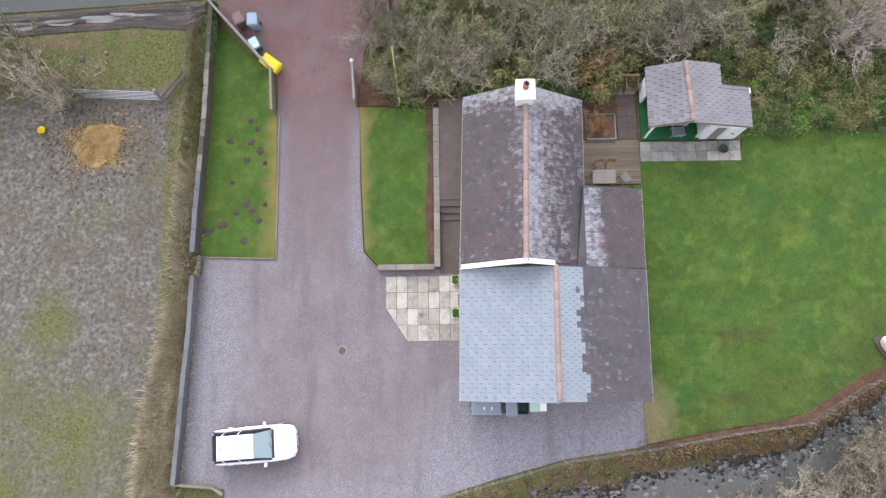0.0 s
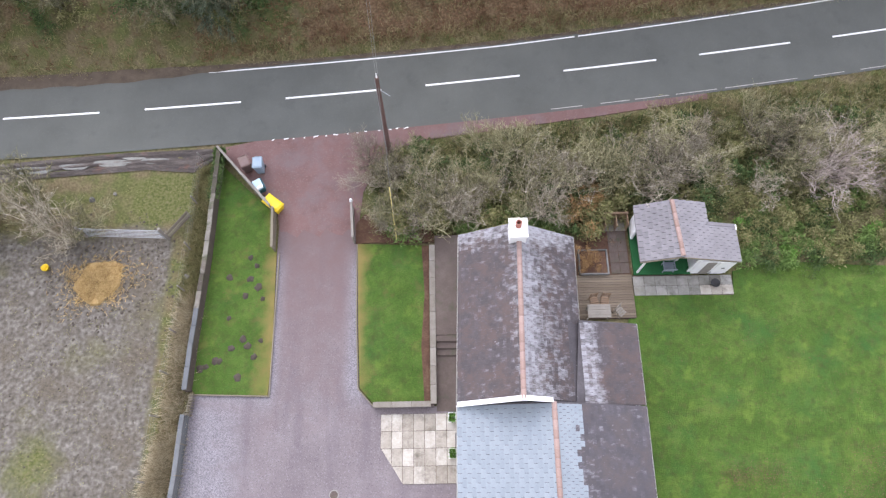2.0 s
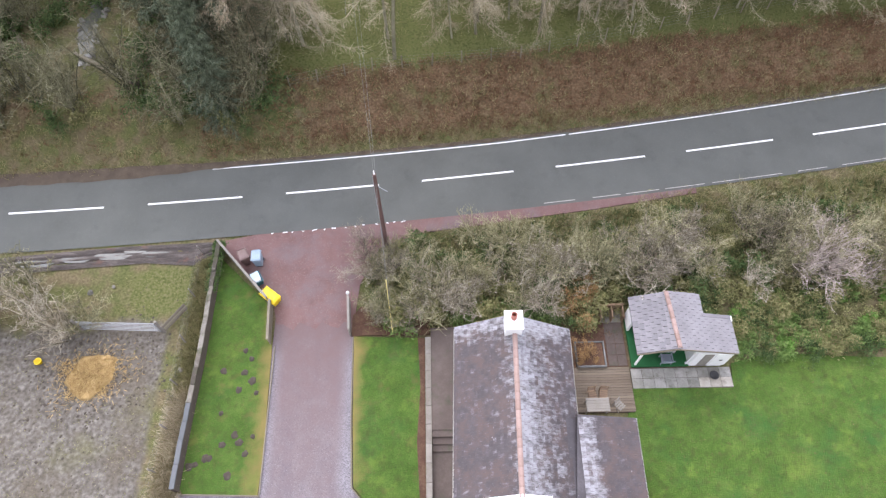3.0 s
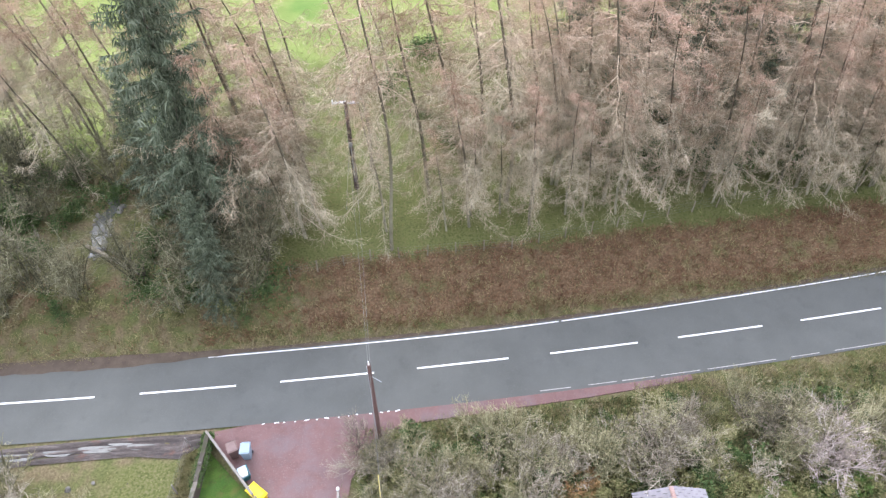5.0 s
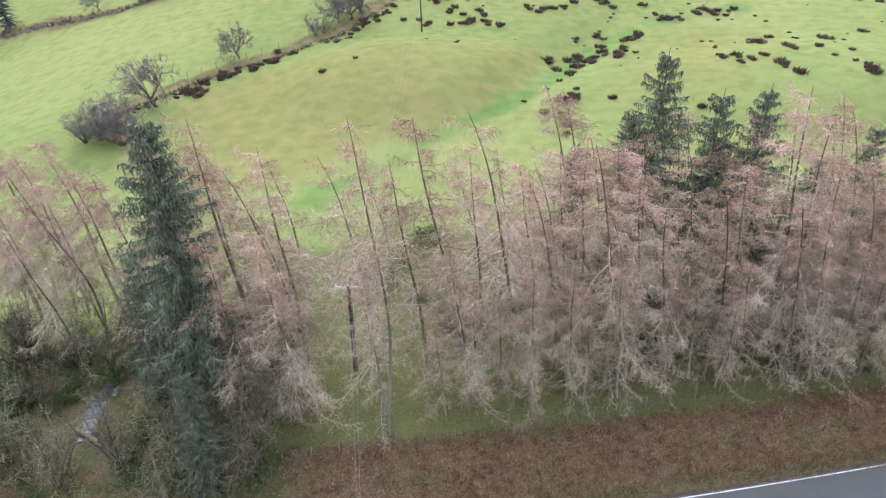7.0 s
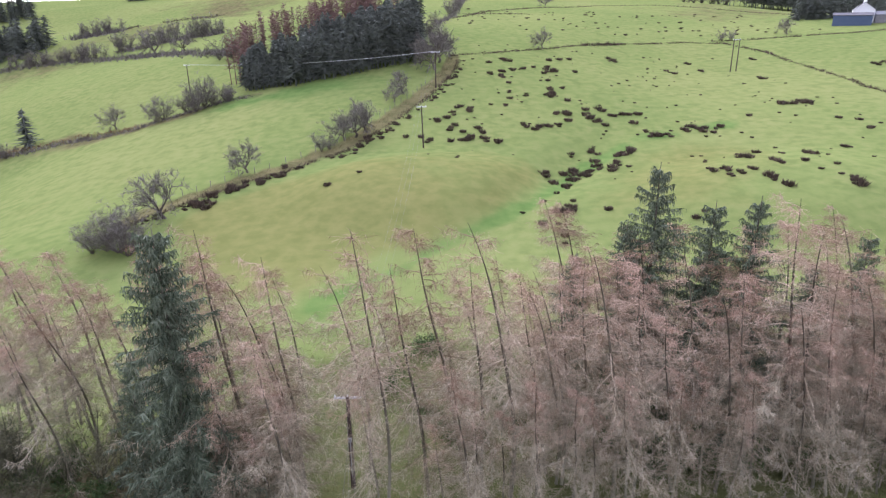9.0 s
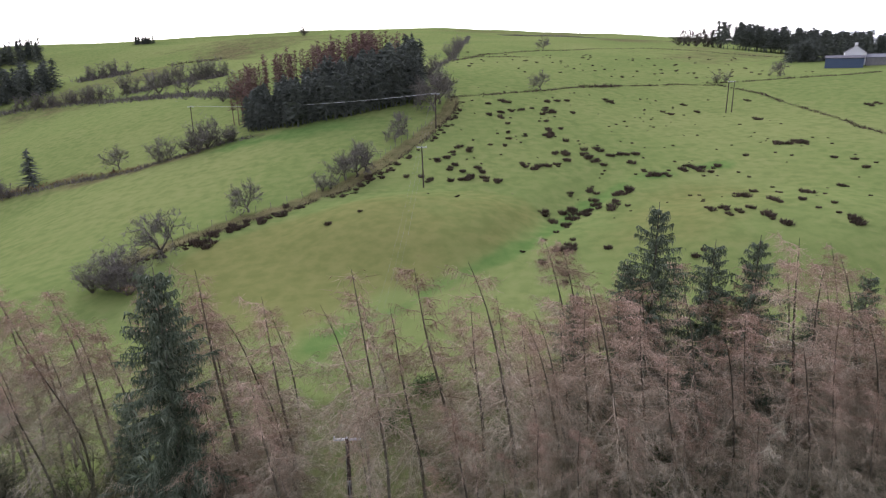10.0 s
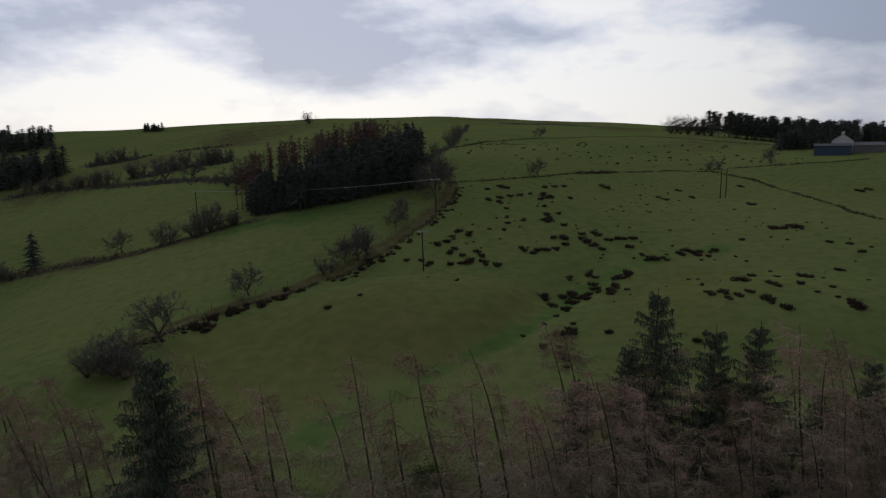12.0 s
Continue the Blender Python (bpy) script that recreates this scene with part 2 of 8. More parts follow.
mat("leaf_dark", [(0.03, 0.058, 0.018), (0.065, 0.105, 0.034), (0.12, 0.165, 0.06)], 2, 9, 0.9, 0, per_island=0.4)
mat("leaf_olive", [(0.105, 0.11, 0.042), (0.2, 0.198, 0.08), (0.31, 0.285, 0.145)], 2, 9, 0.9, 0, per_island=0.4)
mat("leaf_orange", [(0.15, 0.085, 0.036), (0.26, 0.15, 0.06), (0.34, 0.21, 0.095)], 2, 9, 0.8, 0, per_island=0.4)
mat("bracken", [(0.105, 0.056, 0.03), (0.178, 0.1, 0.056), (0.26, 0.168, 0.1)], 0.8, 5, 0.9, 0, per_island=0.4)
mat("dry_grass", [(0.13, 0.122, 0.05), (0.24, 0.215, 0.1), (0.38, 0.33, 0.18)], 0.8, 5, 0.9, 0, per_island=0.5)
mat("straw_grass", [(0.22, 0.18, 0.105), (0.4, 0.34, 0.225), (0.56, 0.49, 0.35)], 0.8, 5, 0.9, 0, per_island=0.6)
mat("straw", [(0.24, 0.155, 0.06), (0.4, 0.27, 0.115), (0.55, 0.4, 0.19)], 2.5, 12, 0.9, 0.5, per_island=0.5)
mat("dead_leaf", [(0.05, 0.03, 0.02), (0.11, 0.066, 0.04), (0.19, 0.125, 0.075)], 1.5, 9, 0.9, 0, per_island=0.6)
mat("soil_brown", [(0.05, 0.038, 0.028), (0.085, 0.065, 0.048), (0.12, 0.098, 0.07)], 1.5, 14, 0.95, 0.8)
mat("soil", [(0.05, 0.042, 0.034), (0.085, 0.07, 0.055)], 4, 20, 0.95, 0.8)
mat("stone", [(0.09, 0.086, 0.076), (0.16, 0.152, 0.132), (0.25, 0.235, 0.2)], 2, 12, 0.85, 0.3, per_object=0.4)
mat("twig_olive", [(0.09, 0.088, 0.046), (0.235, 0.222, 0.122), (0.42, 0.39, 0.24)], 0.6, 6, 0.9, 0, per_object=0.3, per_island=0.5)
mat("twig_moss", [(0.06, 0.06, 0.034), (0.135, 0.13, 0.075), (0.25, 0.235, 0.15)], 0.6, 6, 0.9, 0, per_object=0.3, per_island=0.5)
mat("twig_pink", [(0.24, 0.19, 0.165), (0.41, 0.345, 0.308), (0.57, 0.5, 0.45)], 0.6, 6, 0.9, 0, per_island=0.5)
mat("twig_dark", [(0.085, 0.074, 0.063), (0.16, 0.142, 0.124), (0.25, 0.226, 0.2)], 0.6, 6, 0.9, 0, per_island=0.4)
# distant conifers: the air's haze is mixed in as a lighter, greyer green
mat("wood_far", [(0.08, 0.09, 0.075), (0.13, 0.142, 0.116)], 0.2, 3, 0.9, 0, per_island=0.3)
mat("barn_blue", [(0.05, 0.08, 0.14), (0.07, 0.10, 0.17)], 0.5, 4, 0.6, 0.1)


def flecks(name, col, scale, lo, hi, detail=6, strength=1.0, cells=False):
    """Lays spots or stains of another colour over a surface, where a noise stands high."""
    m = M[name]
    n, l = m.node_tree.nodes, m.node_tree.links
    b = n["Principled BSDF"]
    src = b.inputs["Base Color"].links[0].from_socket
    tc = n.new("ShaderNodeTexCoord")
    if cells:
        t = n.new("ShaderNodeTexVoronoi")
        t.inputs["Scale"].default_value = scale
        sp = n.new("ShaderNodeSeparateColor")
        l.new(t.outputs["Color"], sp.inputs[0])
        f = sp.outputs[0]
    else:
        t = n.new("ShaderNodeTexNoise")
        t.inputs["Scale"].default_value, t.inputs["Detail"].default_value, t.inputs["Roughness"].default_value = scale, detail, 0.65
        f = t.outputs["Fac"]
    l.new(tc.outputs["Object"], t.inputs["Vector"])
    mr = n.new("ShaderNodeMapRange")
    mr.inputs[1].default_value, mr.inputs[2].default_value, mr.inputs[4].default_value = lo, hi, strength
    l.new(f, mr.inputs[0])
    mx = n.new("ShaderNodeMix")
    mx.data_type = "RGBA"
    l.new(mr.outputs[0], mx.inputs[0])
    l.new(src, mx.inputs[6])
    mx.inputs[7].default_value = (*col, 1)
    l.new(mx.outputs[2], b.inputs["Base Color"])


flecks("lawn", (0.028, 0.095, 0.022), 0.28, 0.5, 0.66, 5, 0.65)
flecks("lawn", (0.12, 0.155, 0.03), 0.45, 0.52, 0.68, 6, 0.35)
flecks("lawn", (0.045, 0.06, 0.016), 2.2, 0.5, 0.68, 10, 0.75)
flecks("lawn", (0.10, 0.085, 0.035), 7, 0.62, 0.7, 4, 0.8)
flecks("lawn", (0.11, 0.175, 0.03), 0.9, 0.55, 0.7, 8, 0.6)
flecks("lawn", (0.085, 0.08, 0.03), 1.4, 0.56, 0.72, 9, 0.55)
flecks("gravel", (0.26, 0.245, 0.26), 22, 0.86, 0.96, cells=True, strength=0.4)
flecks("gravel", (0.07, 0.058, 0.064), 25, 0.86, 0.96, cells=True, strength=0.4)
flecks("red_tarmac", (0.2, 0.15, 0.14), 20, 0.9, 0.96, cells=True, strength=0.5)
flecks("red_tarmac", (0.10, 0.06, 0.054), 1.3, 0.55, 0.7, 8, 0.5)
flecks("red_tarmac", (0.15, 0.12, 0.12), 0.35, 0.48, 0.66, 6, 0.7)
flecks("tarmac", (0.07, 0.073, 0.068), 0.7, 0.56, 0.7, 8, 0.35)
flecks("tarmac", (0.15, 0.155, 0.145), 20, 0.88, 0.97, cells=True, strength=0.18)
for _s in ("slate_dark", "slate_brown", "slate_lichen"):
    flecks(_s, (0.26, 0.26, 0.265), 5.5, 0.70, 0.74, 3, 0.8)
flecks("slate_brown", (0.11, 0.058, 0.035), 3.5, 0.58, 0.68, 6, 0.7)
flecks("slab_buff", (0.075, 0.062, 0.045), 1.1, 0.52, 0.7, 8, 0.8)
flecks("slab_grey", (0.06, 0.06, 0.042), 1.6, 0.52, 0.7, 8, 0.8)
flecks("concrete_dark", (0.05, 0.058, 0.028), 1.5, 0.55, 0.7, 8, 0.8)
flecks("coping_lichen", (0.27, 0.265, 0.235), 5, 0.6, 0.7, 6, 0.7)
flecks("coping_lichen", (0.05, 0.062, 0.022), 1.3, 0.5, 0.62, 8, 0.85)


def by_height(name, low, high, z0, z1, strength):
    """Lets the colour of bark or twigs change up the tree: lichen below, fresh shoots above."""
    m = M[name]
    n, l = m.node_tree.nodes, m.node_tree.links
    b = n["Principled BSDF"]
    src = b.inputs["Base Color"].links[0].from_socket
    tc, sx, mr, mc, mx = n.new("ShaderNodeTexCoord"), n.new("ShaderNodeSeparateXYZ"), n.new("ShaderNodeMapRange"), n.new("ShaderNodeMix"), n.new("ShaderNodeMix")
    l.new(tc.outputs["Object"], sx.inputs[0])
    l.new(sx.outputs["Z"], mr.inputs[0])
    mr.inputs[1].default_value, mr.inputs[2].default_value = z0, z1
    mc.data_type = mx.data_type = "RGBA"
    mx.blend_type = "MULTIPLY"
    l.new(mr.outputs[0], mc.inputs[0])
    mc.inputs[6].default_value, mc.inputs[7].default_value = (*low, 1), (*high, 1)
    mx.inputs[0].default_value = strength
    l.new(src, mx.inputs[6])
    l.new(mc.outputs[2], mx.inputs[7])
    l.new(mx.outputs[2], b.inputs["Base Color"])


by_height("larch_twig", (0.94, 0.96, 0.92), (0.97, 0.79, 0.77), 9.0, 18.0, 1.0)
by_height("bark_dark", (1.0, 1.0, 0.95), (0.5, 0.46, 0.44), 4.0, 10.0, 1.0)
flecks("wet_mud", (0.13, 0.055, 0.035), 0.8, 0.56, 0.68, 8, 0.7)
flecks("render_white", (0.42, 0.43, 0.38), 1.4, 0.58, 0.75, 8, 0.6)


def weathered(name, stops, y0, y1, y_gain, base=(0.06, 0.051, 0.053), warm=(0.088, 0.062, 0.055), pale=(0.29, 0.29, 0.305)):
    """Old slate with pale lichen that thickens by the given amounts across the roof (metres east, amount) and towards the gable."""
    mat(name, [tuple(0.7 * v for v in base), base, tuple(1.5 * v for v in base)], 1.4, 13, 0.7, 0.25, 0.01, 0.26, per_island=0.14, detail=10, nrough=0.7)
    flecks(name, warm, 1.1, 0.44, 0.62, 8, 0.85)
    m = M[name]
    n, l = m.node_tree.nodes, m.node_tree.links
    b = n["Principled BSDF"]
    src = b.inputs["Base Color"].links[0].from_socket
    tc, sx = n.new("ShaderNodeTexCoord"), n.new("ShaderNodeSeparateXYZ")
    l.new(tc.outputs["Object"], sx.inputs[0])
    mp, ns, isl = n.new("ShaderNodeMapping"), n.new("ShaderNodeTexNoise"), n.new("ShaderNodeNewGeometry")
    mp.inputs["Scale"].default_value = (1.0, 2.4, 1)
    l.new(tc.outputs["Object"], mp.inputs["Vector"])
    l.new(mp.outputs["Vector"], ns.inputs["Vector"])
    ns.inputs["Scale"].default_value, ns.inputs["Detail"].default_value, ns.inputs["Roughness"].default_value = 2.0, 12, 0.72
    x0, x1 = stops[0][0], stops[-1][0]
    mr, cr = n.new("ShaderNodeMapRange"), n.new("ShaderNodeValToRGB")
    mr.inputs[1].default_value, mr.inputs[2].default_value = x0, x1
    l.new(sx.outputs[0], mr.inputs[0])
    l.new(mr.outputs[0], cr.inputs["Fac"])
    e = cr.color_ramp.elements
    while len(e) < len(stops):
        e.new(0.5)
    for k, (x, a) in zip(e, stops):
        k.position, k.color = (x - x0) / (x1 - x0), (a, a, a, 1)
    my = n.new("ShaderNodeMapRange")
    my.inputs[1].default_value, my.inputs[2].default_value, my.inputs[4].default_value = y0, y1, y_gain
    l.new(sx.outputs[1], my.inputs[0])

    def add(p, q):
        k = n.new("ShaderNodeMath")
        l.new(p, k.inputs[0])
        l.new(q, k.inputs[1])
        return k.outputs[0]
    jit = n.new("ShaderNodeMath")
    jit.operation = "MULTIPLY_ADD"
    l.new(isl.outputs["Random Per Island"], jit.inputs[0])
    jit.inputs[1].default_value, jit.inputs[2].default_value = 0.16, -0.08
    s = add(add(ns.outputs["Fac"], jit.outputs[0]), add(cr.outputs["Color"], my.outputs[0]))
    lim = n.new("ShaderNodeMapRange")
    lim.inputs[1].default_value, lim.inputs[2].default_value, lim.inputs[4].default_value = 0.93, 1.22, 0.92
    l.new(s, lim.inputs[0])
    mx = n.new("ShaderNodeMix")
    mx.data_type = "RGBA"
    l.new(lim.outputs[0], mx.inputs[0])
    l.new(src, mx.inputs[6])
    mx.inputs[7].default_value = (*pale, 1)
    l.new(mx.outputs[2], b.inputs["Base Color"])
    flecks(name, (0.34, 0.34, 0.34), 4.5, 0.71, 0.74, 3, 0.8)


weathered("slate_main", [(0.6, 0.32), (3.2, 0.36), (3.75, 0.52), (3.9, 0.70), (4.6, 0.58), (5.6, 0.45), (7.0, 0.38)], 13.0, 14.2, 0.26)
weathered("slate_lean", [(6.3, 0.30), (6.9, 0.62), (7.6, 0.56), (8.0, 0.34), (9.9, 0.30)], 20, 21, 0.0)
weathered("slate_south", [(5.0, 0.25), (6.2, 0.44), (6.8, 0.36), (9.9, 0.32)], 20, 21, 0.0, (0.068, 0.062, 0.068), (0.082, 0.068, 0.066))


def loose_gravel():
    """The yard: trodden mauve hardcore, with loose blue-grey stone left along the sides."""
    m = M["gravel"].copy()
    m.name = "drive"
    n, l = m.node_tree.nodes, m.node_tree.links
    b = n["Principled BSDF"]
    src = b.inputs["Base Color"].links[0].from_socket
    tc, sx, ns = n.new("ShaderNodeTexCoord"), n.new("ShaderNodeSeparateXYZ"), n.new("ShaderNodeTexNoise")
    l.new(tc.outputs["Object"], sx.inputs[0])
    l.new(tc.outputs["Object"], ns.inputs["Vector"])
    ns.inputs["Scale"].default_value, ns.inputs["Detail"].default_value, ns.inputs["Roughness"].default_value = 0.9, 10, 0.7

    def ramp_of(sock, a, c):
        r = n.new("ShaderNodeMapRange")
        r.inputs[1].default_value, r.inputs[2].default_value = a, c
        l.new(sock, r.inputs[0])
        return r.outputs[0]

    def op(kind, p, q):
        k = n.new("ShaderNodeMath")
        k.operation = kind
        for i, v in enumerate((p, q)):
            if isinstance(v, float):
                k.inputs[i].default_value = v
            else:
                l.new(v, k.inputs[i])
        return k.outputs[0]
    X, Y = sx.outputs[0], sx.outputs[1]
    west = op("MULTIPLY", ramp_of(X, -9.4, -12.5), ramp_of(Y, 7.0, 5.5))
    east = op("MULTIPLY", ramp_of(op("SUBTRACT", X, op("MULTIPLY", Y, 0.55)), -1.8, 2.2), ramp_of(Y, 2.5, 0.0))
    south = ramp_of(op("ADD", Y, op("MULTIPLY", X, -0.1)), -3.2, -6.0)
    lane = op("MULTIPLY", op("MULTIPLY", ramp_of(Y, 5.0, 7.0), ramp_of(Y, 16.5, 13.5)), op("MAXIMUM", ramp_of(X, -5.8, -5.0), ramp_of(X, -8.7, -9.4)))
    mask = op("MAXIMUM", op("MAXIMUM", west, east), op("MAXIMUM", south, lane))
    mask = ramp_of(op("ADD", mask, op("MULTIPLY", op("SUBTRACT", ns.outputs["Fac"], 0.5), 1.6)), 0.2, 0.85)
    vo = n.new("ShaderNodeTexVoronoi")
    vo.inputs["Scale"].default_value = 26
    l.new(tc.outputs["Object"], vo.inputs["Vector"])
    sp = n.new("ShaderNodeSeparateColor")
    l.new(vo.outputs["Color"], sp.inputs[0])
    cr = n.new("ShaderNodeValToRGB")
    e = cr.color_ramp.elements
    e[0].color, e[1].color = (0.12, 0.115, 0.124, 1), (0.285, 0.275, 0.292, 1)
    k = e.new(0.5)
    k.color = (0.19, 0.181, 0.195, 1)
    l.new(sp.outputs[0], cr.inputs["Fac"])
    mx = n.new("ShaderNodeMix")
    mx.data_type = "RGBA"
    l.new(op("MULTIPLY", mask, 0.8), mx.inputs[0])
    l.new(src, mx.inputs[6])
    l.new(cr.outputs["Color"], mx.inputs[7])
    # wheel tracks that sweep from the lane into the yard
    wv = n.new("ShaderNodeTexNoise")
    wv.inputs["Scale"].default_value, wv.inputs["Detail"].default_value = 1.0, 6
    mp = n.new("ShaderNodeMapping")
    mp.inputs["Scale"].default_value, mp.inputs["Rotation"].default_value = (1.3, 0.2, 1), (0, 0, -0.5)
    l.new(tc.outputs["Object"], mp.inputs["Vector"])
    l.new(mp.outputs["Vector"], wv.inputs["Vector"])
    m3 = n.new("ShaderNodeMix")
    m3.data_type = "RGBA"
    l.new(op("MULTIPLY", ramp_of(wv.outputs["Fac"], 0.5, 0.72), 0.4), m3.inputs[0])
    l.new(mx.outputs[2], m3.inputs[6])
    m3.inputs[7].default_value = (0.10, 0.082, 0.092, 1)
    # red stone worn in from the lane's mouth
    m4 = n.new("ShaderNodeMix")
    m4.data_type = "RGBA"
    red = ramp_of(op("ADD", ramp_of(Y, 3.0, 16.5), op("MULTIPLY", op("SUBTRACT", ns.outputs["Fac"], 0.5), 1.2)), 0.1, 1.05)
    l.new(op("MULTIPLY", red, op("SUBTRACT", 1.0, op("MULTIPLY", lane, 0.75))), m4.inputs[0])
    l.new(m3.outputs[2], m4.inputs[6])
    m4.inputs[7].default_value = (0.152, 0.104, 0.098, 1)
    l.new(m4.outputs[2], b.inputs["Base Color"])
    M["drive"] = m


def worn(base, cols, x0, x1, name):
    """A copy of a lawn that is worn and yellowed towards one side."""
    m = M[base].copy()
    m.name = name
    n, l = m.node_tree.nodes, m.node_tree.links
    b = n["Principled BSDF"]
    src = b.inputs["Base Color"].links[0].from_socket
    tc, sx = n.new("ShaderNodeTexCoord"), n.new("ShaderNodeSeparateXYZ")
    l.new(tc.outputs["Object"], sx.inputs[0])
    mr = n.new("ShaderNodeMapRange")
    mr.inputs[1].default_value, mr.inputs[2].default_value = x0, x1
    l.new(sx.outputs[0], mr.inputs[0])
    ns = n.new("ShaderNodeTexNoise")
    ns.inputs["Scale"].default_value, ns.inputs["Detail"].default_value = 1.1, 5
    l.new(tc.outputs["Object"], ns.inputs["Vector"])
    ad = n.new("ShaderNodeMath")
    ad.operation = "MULTIPLY_ADD"
    l.new(ns.outputs["Fac"], ad.inputs[0])
    ad.inputs[1].default_value = 1.4
    l.new(mr.outputs[0], ad.inputs[2])
    m2 = n.new("ShaderNodeMapRange")
    m2.inputs[1].default_value, m2.inputs[2].default_value = 0.8, 1.6
    l.new(ad.outputs[0], m2.inputs[0])
    mx = n.new("ShaderNodeMix")
    mx.data_type = "RGBA"
    l.new(m2.outputs[0], mx.inputs[0])
    l.new(src, mx.inputs[6])
    mx.inputs[7].default_value = (*cols, 1)
    l.new(mx.outputs[2], b.inputs["Base Color"])
    M[name] = m


worn("lawn", (0.20, 0.16, 0.055), -10.6, -9.3, "lawn_w")
worn("lawn", (0.20, 0.16, 0.055), -3.9, -5.0, "lawn_c")


def worn_spot(base, name, cols, cx, cy, rx, ry):
    """A copy of a lawn, worn thin and yellow round one place."""
    m = M[base].copy()
    m.name = name
    n, l = m.node_tree.nodes, m.node_tree.links
    b = n["Principled BSDF"]
    src = b.inputs["Base Color"].links[0].from_socket
    tc, mp, ln, ns = n.new("ShaderNodeTexCoord"), n.new("ShaderNodeMapping"), n.new("ShaderNodeVectorMath"), n.new("ShaderNodeTexNoise")
    mp.inputs["Location"].default_value, mp.inputs["Scale"].default_value = (-cx / rx, -cy / ry, 0), (1 / rx, 1 / ry, 0)
    ln.operation = "LENGTH"
    ns.inputs["Scale"].default_value, ns.inputs["Detail"].default_value = 1.6, 8
    l.new(tc.outputs["Object"], mp.inputs["Vector"])
    l.new(tc.outputs["Object"], ns.inputs["Vector"])
    l.new(mp.outputs["Vector"], ln.inputs[0])
    ad, mr, mx = n.new("ShaderNodeMath"), n.new("ShaderNodeMapRange"), n.new("ShaderNodeMix")
    l.new(ln.outputs["Value"], ad.inputs[0])
    l.new(ns.outputs["Fac"], ad.inputs[1])
    mr.inputs[1].default_value, mr.inputs[2].default_value, mr.inputs[4].default_value = 1.7, 0.9, 0.85
    l.new(ad.outputs[0], mr.inputs[0])
    mx.data_type = "RGBA"
    l.new(mr.outputs[0], mx.inputs[0])
    l.new(src, mx.inputs[6])
    mx.inputs[7].default_value = (*cols, 1)
    l.new(mx.outputs[2], b.inputs["Base Color"])
    M[name] = m


worn_spot("lawn", "lawn_e", (0.2, 0.17, 0.085), 10.4, -2.2, 1.3, 2.2)
loose_gravel()

mat("larch_far", [(0.155, 0.093, 0.078), (0.225, 0.142, 0.118)], 0.3, 4, 0.9, 0, per_island=0.3)
mat("leaf_fern", [(0.06, 0.115, 0.03), (0.135, 0.215, 0.058), (0.21, 0.29, 0.098)], 2, 9, 0.9, 0, per_island=0.4)


# ---- the lie of the land ----
def smooth(a, b, v):
    t = np.clip((np.asarray(v, float) - a) / (b - a), 0, 1)
    return t * t * (3 - 2 * t)


RISE_D = [-50, 30.0, 31.2, 34, 40, 60, 90, 127, 160, 200, 260, 400, 800, 1000, 1500, 4000]
RISE_Z = [0, 0, 0.25, 1.5, 2.2, 3.2, 6.5, 12.3, 19, 26.5, 35.5, 46.5, 71, 71, 50, -60]


def road_mid(x):
    x = np.clip(x, -75, 75)
    return 26.12 + 0.0946 * x + 0.00089 * x * x


def road_half(x):
    return 2.68 + 0.022 * np.maximum(np.asarray(x, float) - 4, 0)


def brook_edge(x):
    return np.interp(x, [-60, -14, -3, 2.1, 10, 14.7, 18.5, 20.7, 22.9, 30, 60], [-5.5, -5.6, -6.6, -5.2, -3.7, -2.9, -2.4, -1.1, 0.1, 5, 20])


def rise(d):
    s = 0
    for k in (-0.08, -0.04, 0, 0.04, 0.08):
        s = s + np.interp(d + k * np.maximum(d - 36, 0), RISE_D, RISE_Z)
    return s / 5


def mound(x, y, cx, cy, rx, front, back, h):
    """A soft hillock that rises from the south and breaks off more steeply to the north."""
    d = np.hypot((x - cx) / rx, np.where(y > cy, (y - cy) / back, (y - cy) / front))
    return h * (1 - smooth(0.25, 1.0, d))


def land(x, y):
    x, y = np.asarray(x, float), np.asarray(y, float)
    d = np.hypot(x, np.maximum(y, 0))
    along = y - (road_mid(x) - 26.3)
    k = smooth(60, 120, d)
    z = rise(along * (1 - k) + d * k)
    az = np.degrees(np.arctan2(x, np.maximum(y, 1)))
    left = 28 * np.power(np.clip(-az - 3, 0, 60) / 31, 1.5) * np.interp(d, [55, 110, 190, 350, 800, 1500], [0, 0.22, 0.9, 1.2, 0.75, 0.7])
    right = (7.5 * smooth(0, 25, az) + 11 * smooth(17, 36, az) * smooth(330, 470, d)) * np.interp(d, [100, 210, 330, 420, 800], [0, 1, 1, 1, 1.6])
    z = z - left - right
    far = smooth(70, 110, d)
    # the knoll, the round hillock east of it, and the green gully between them
    z = z + far * (mound(x, y, 0, 108, 30, 26, 22, 3.0) + mound(x, y, 58, 100, 34, 26, 24, 2.6))
    gx = np.interp(y, [70, 84, 99, 116, 127, 140], [-16, 3, 13.5, 23, 31, 40])
    z = z - 2.2 * np.exp(-((x - gx) / 6.5) ** 2) * np.exp(-((y - 112) / 26) ** 2) * far
    z = z + 5 * smooth(260, 420, d) * smooth(-3, -20, az) * np.sin(d * 0.028 + az * 0.11) * (1 - smooth(700, 900, d))
    z = z + far * (0.8 * np.sin(x * 0.045 + 1) * np.sin(y * 0.037) + 2.5 * smooth(250, 500, d) * np.sin(x * 0.013 + 2) * np.sin(y * 0.011 + 0.5))
    # the brook's channel
    below = brook_edge(x) - y
    z = z - 1.7 * smooth(0.3, 1.7, below) * (1 - smooth(6.5, 9, below)) * smooth(2, 6, x)
    return z


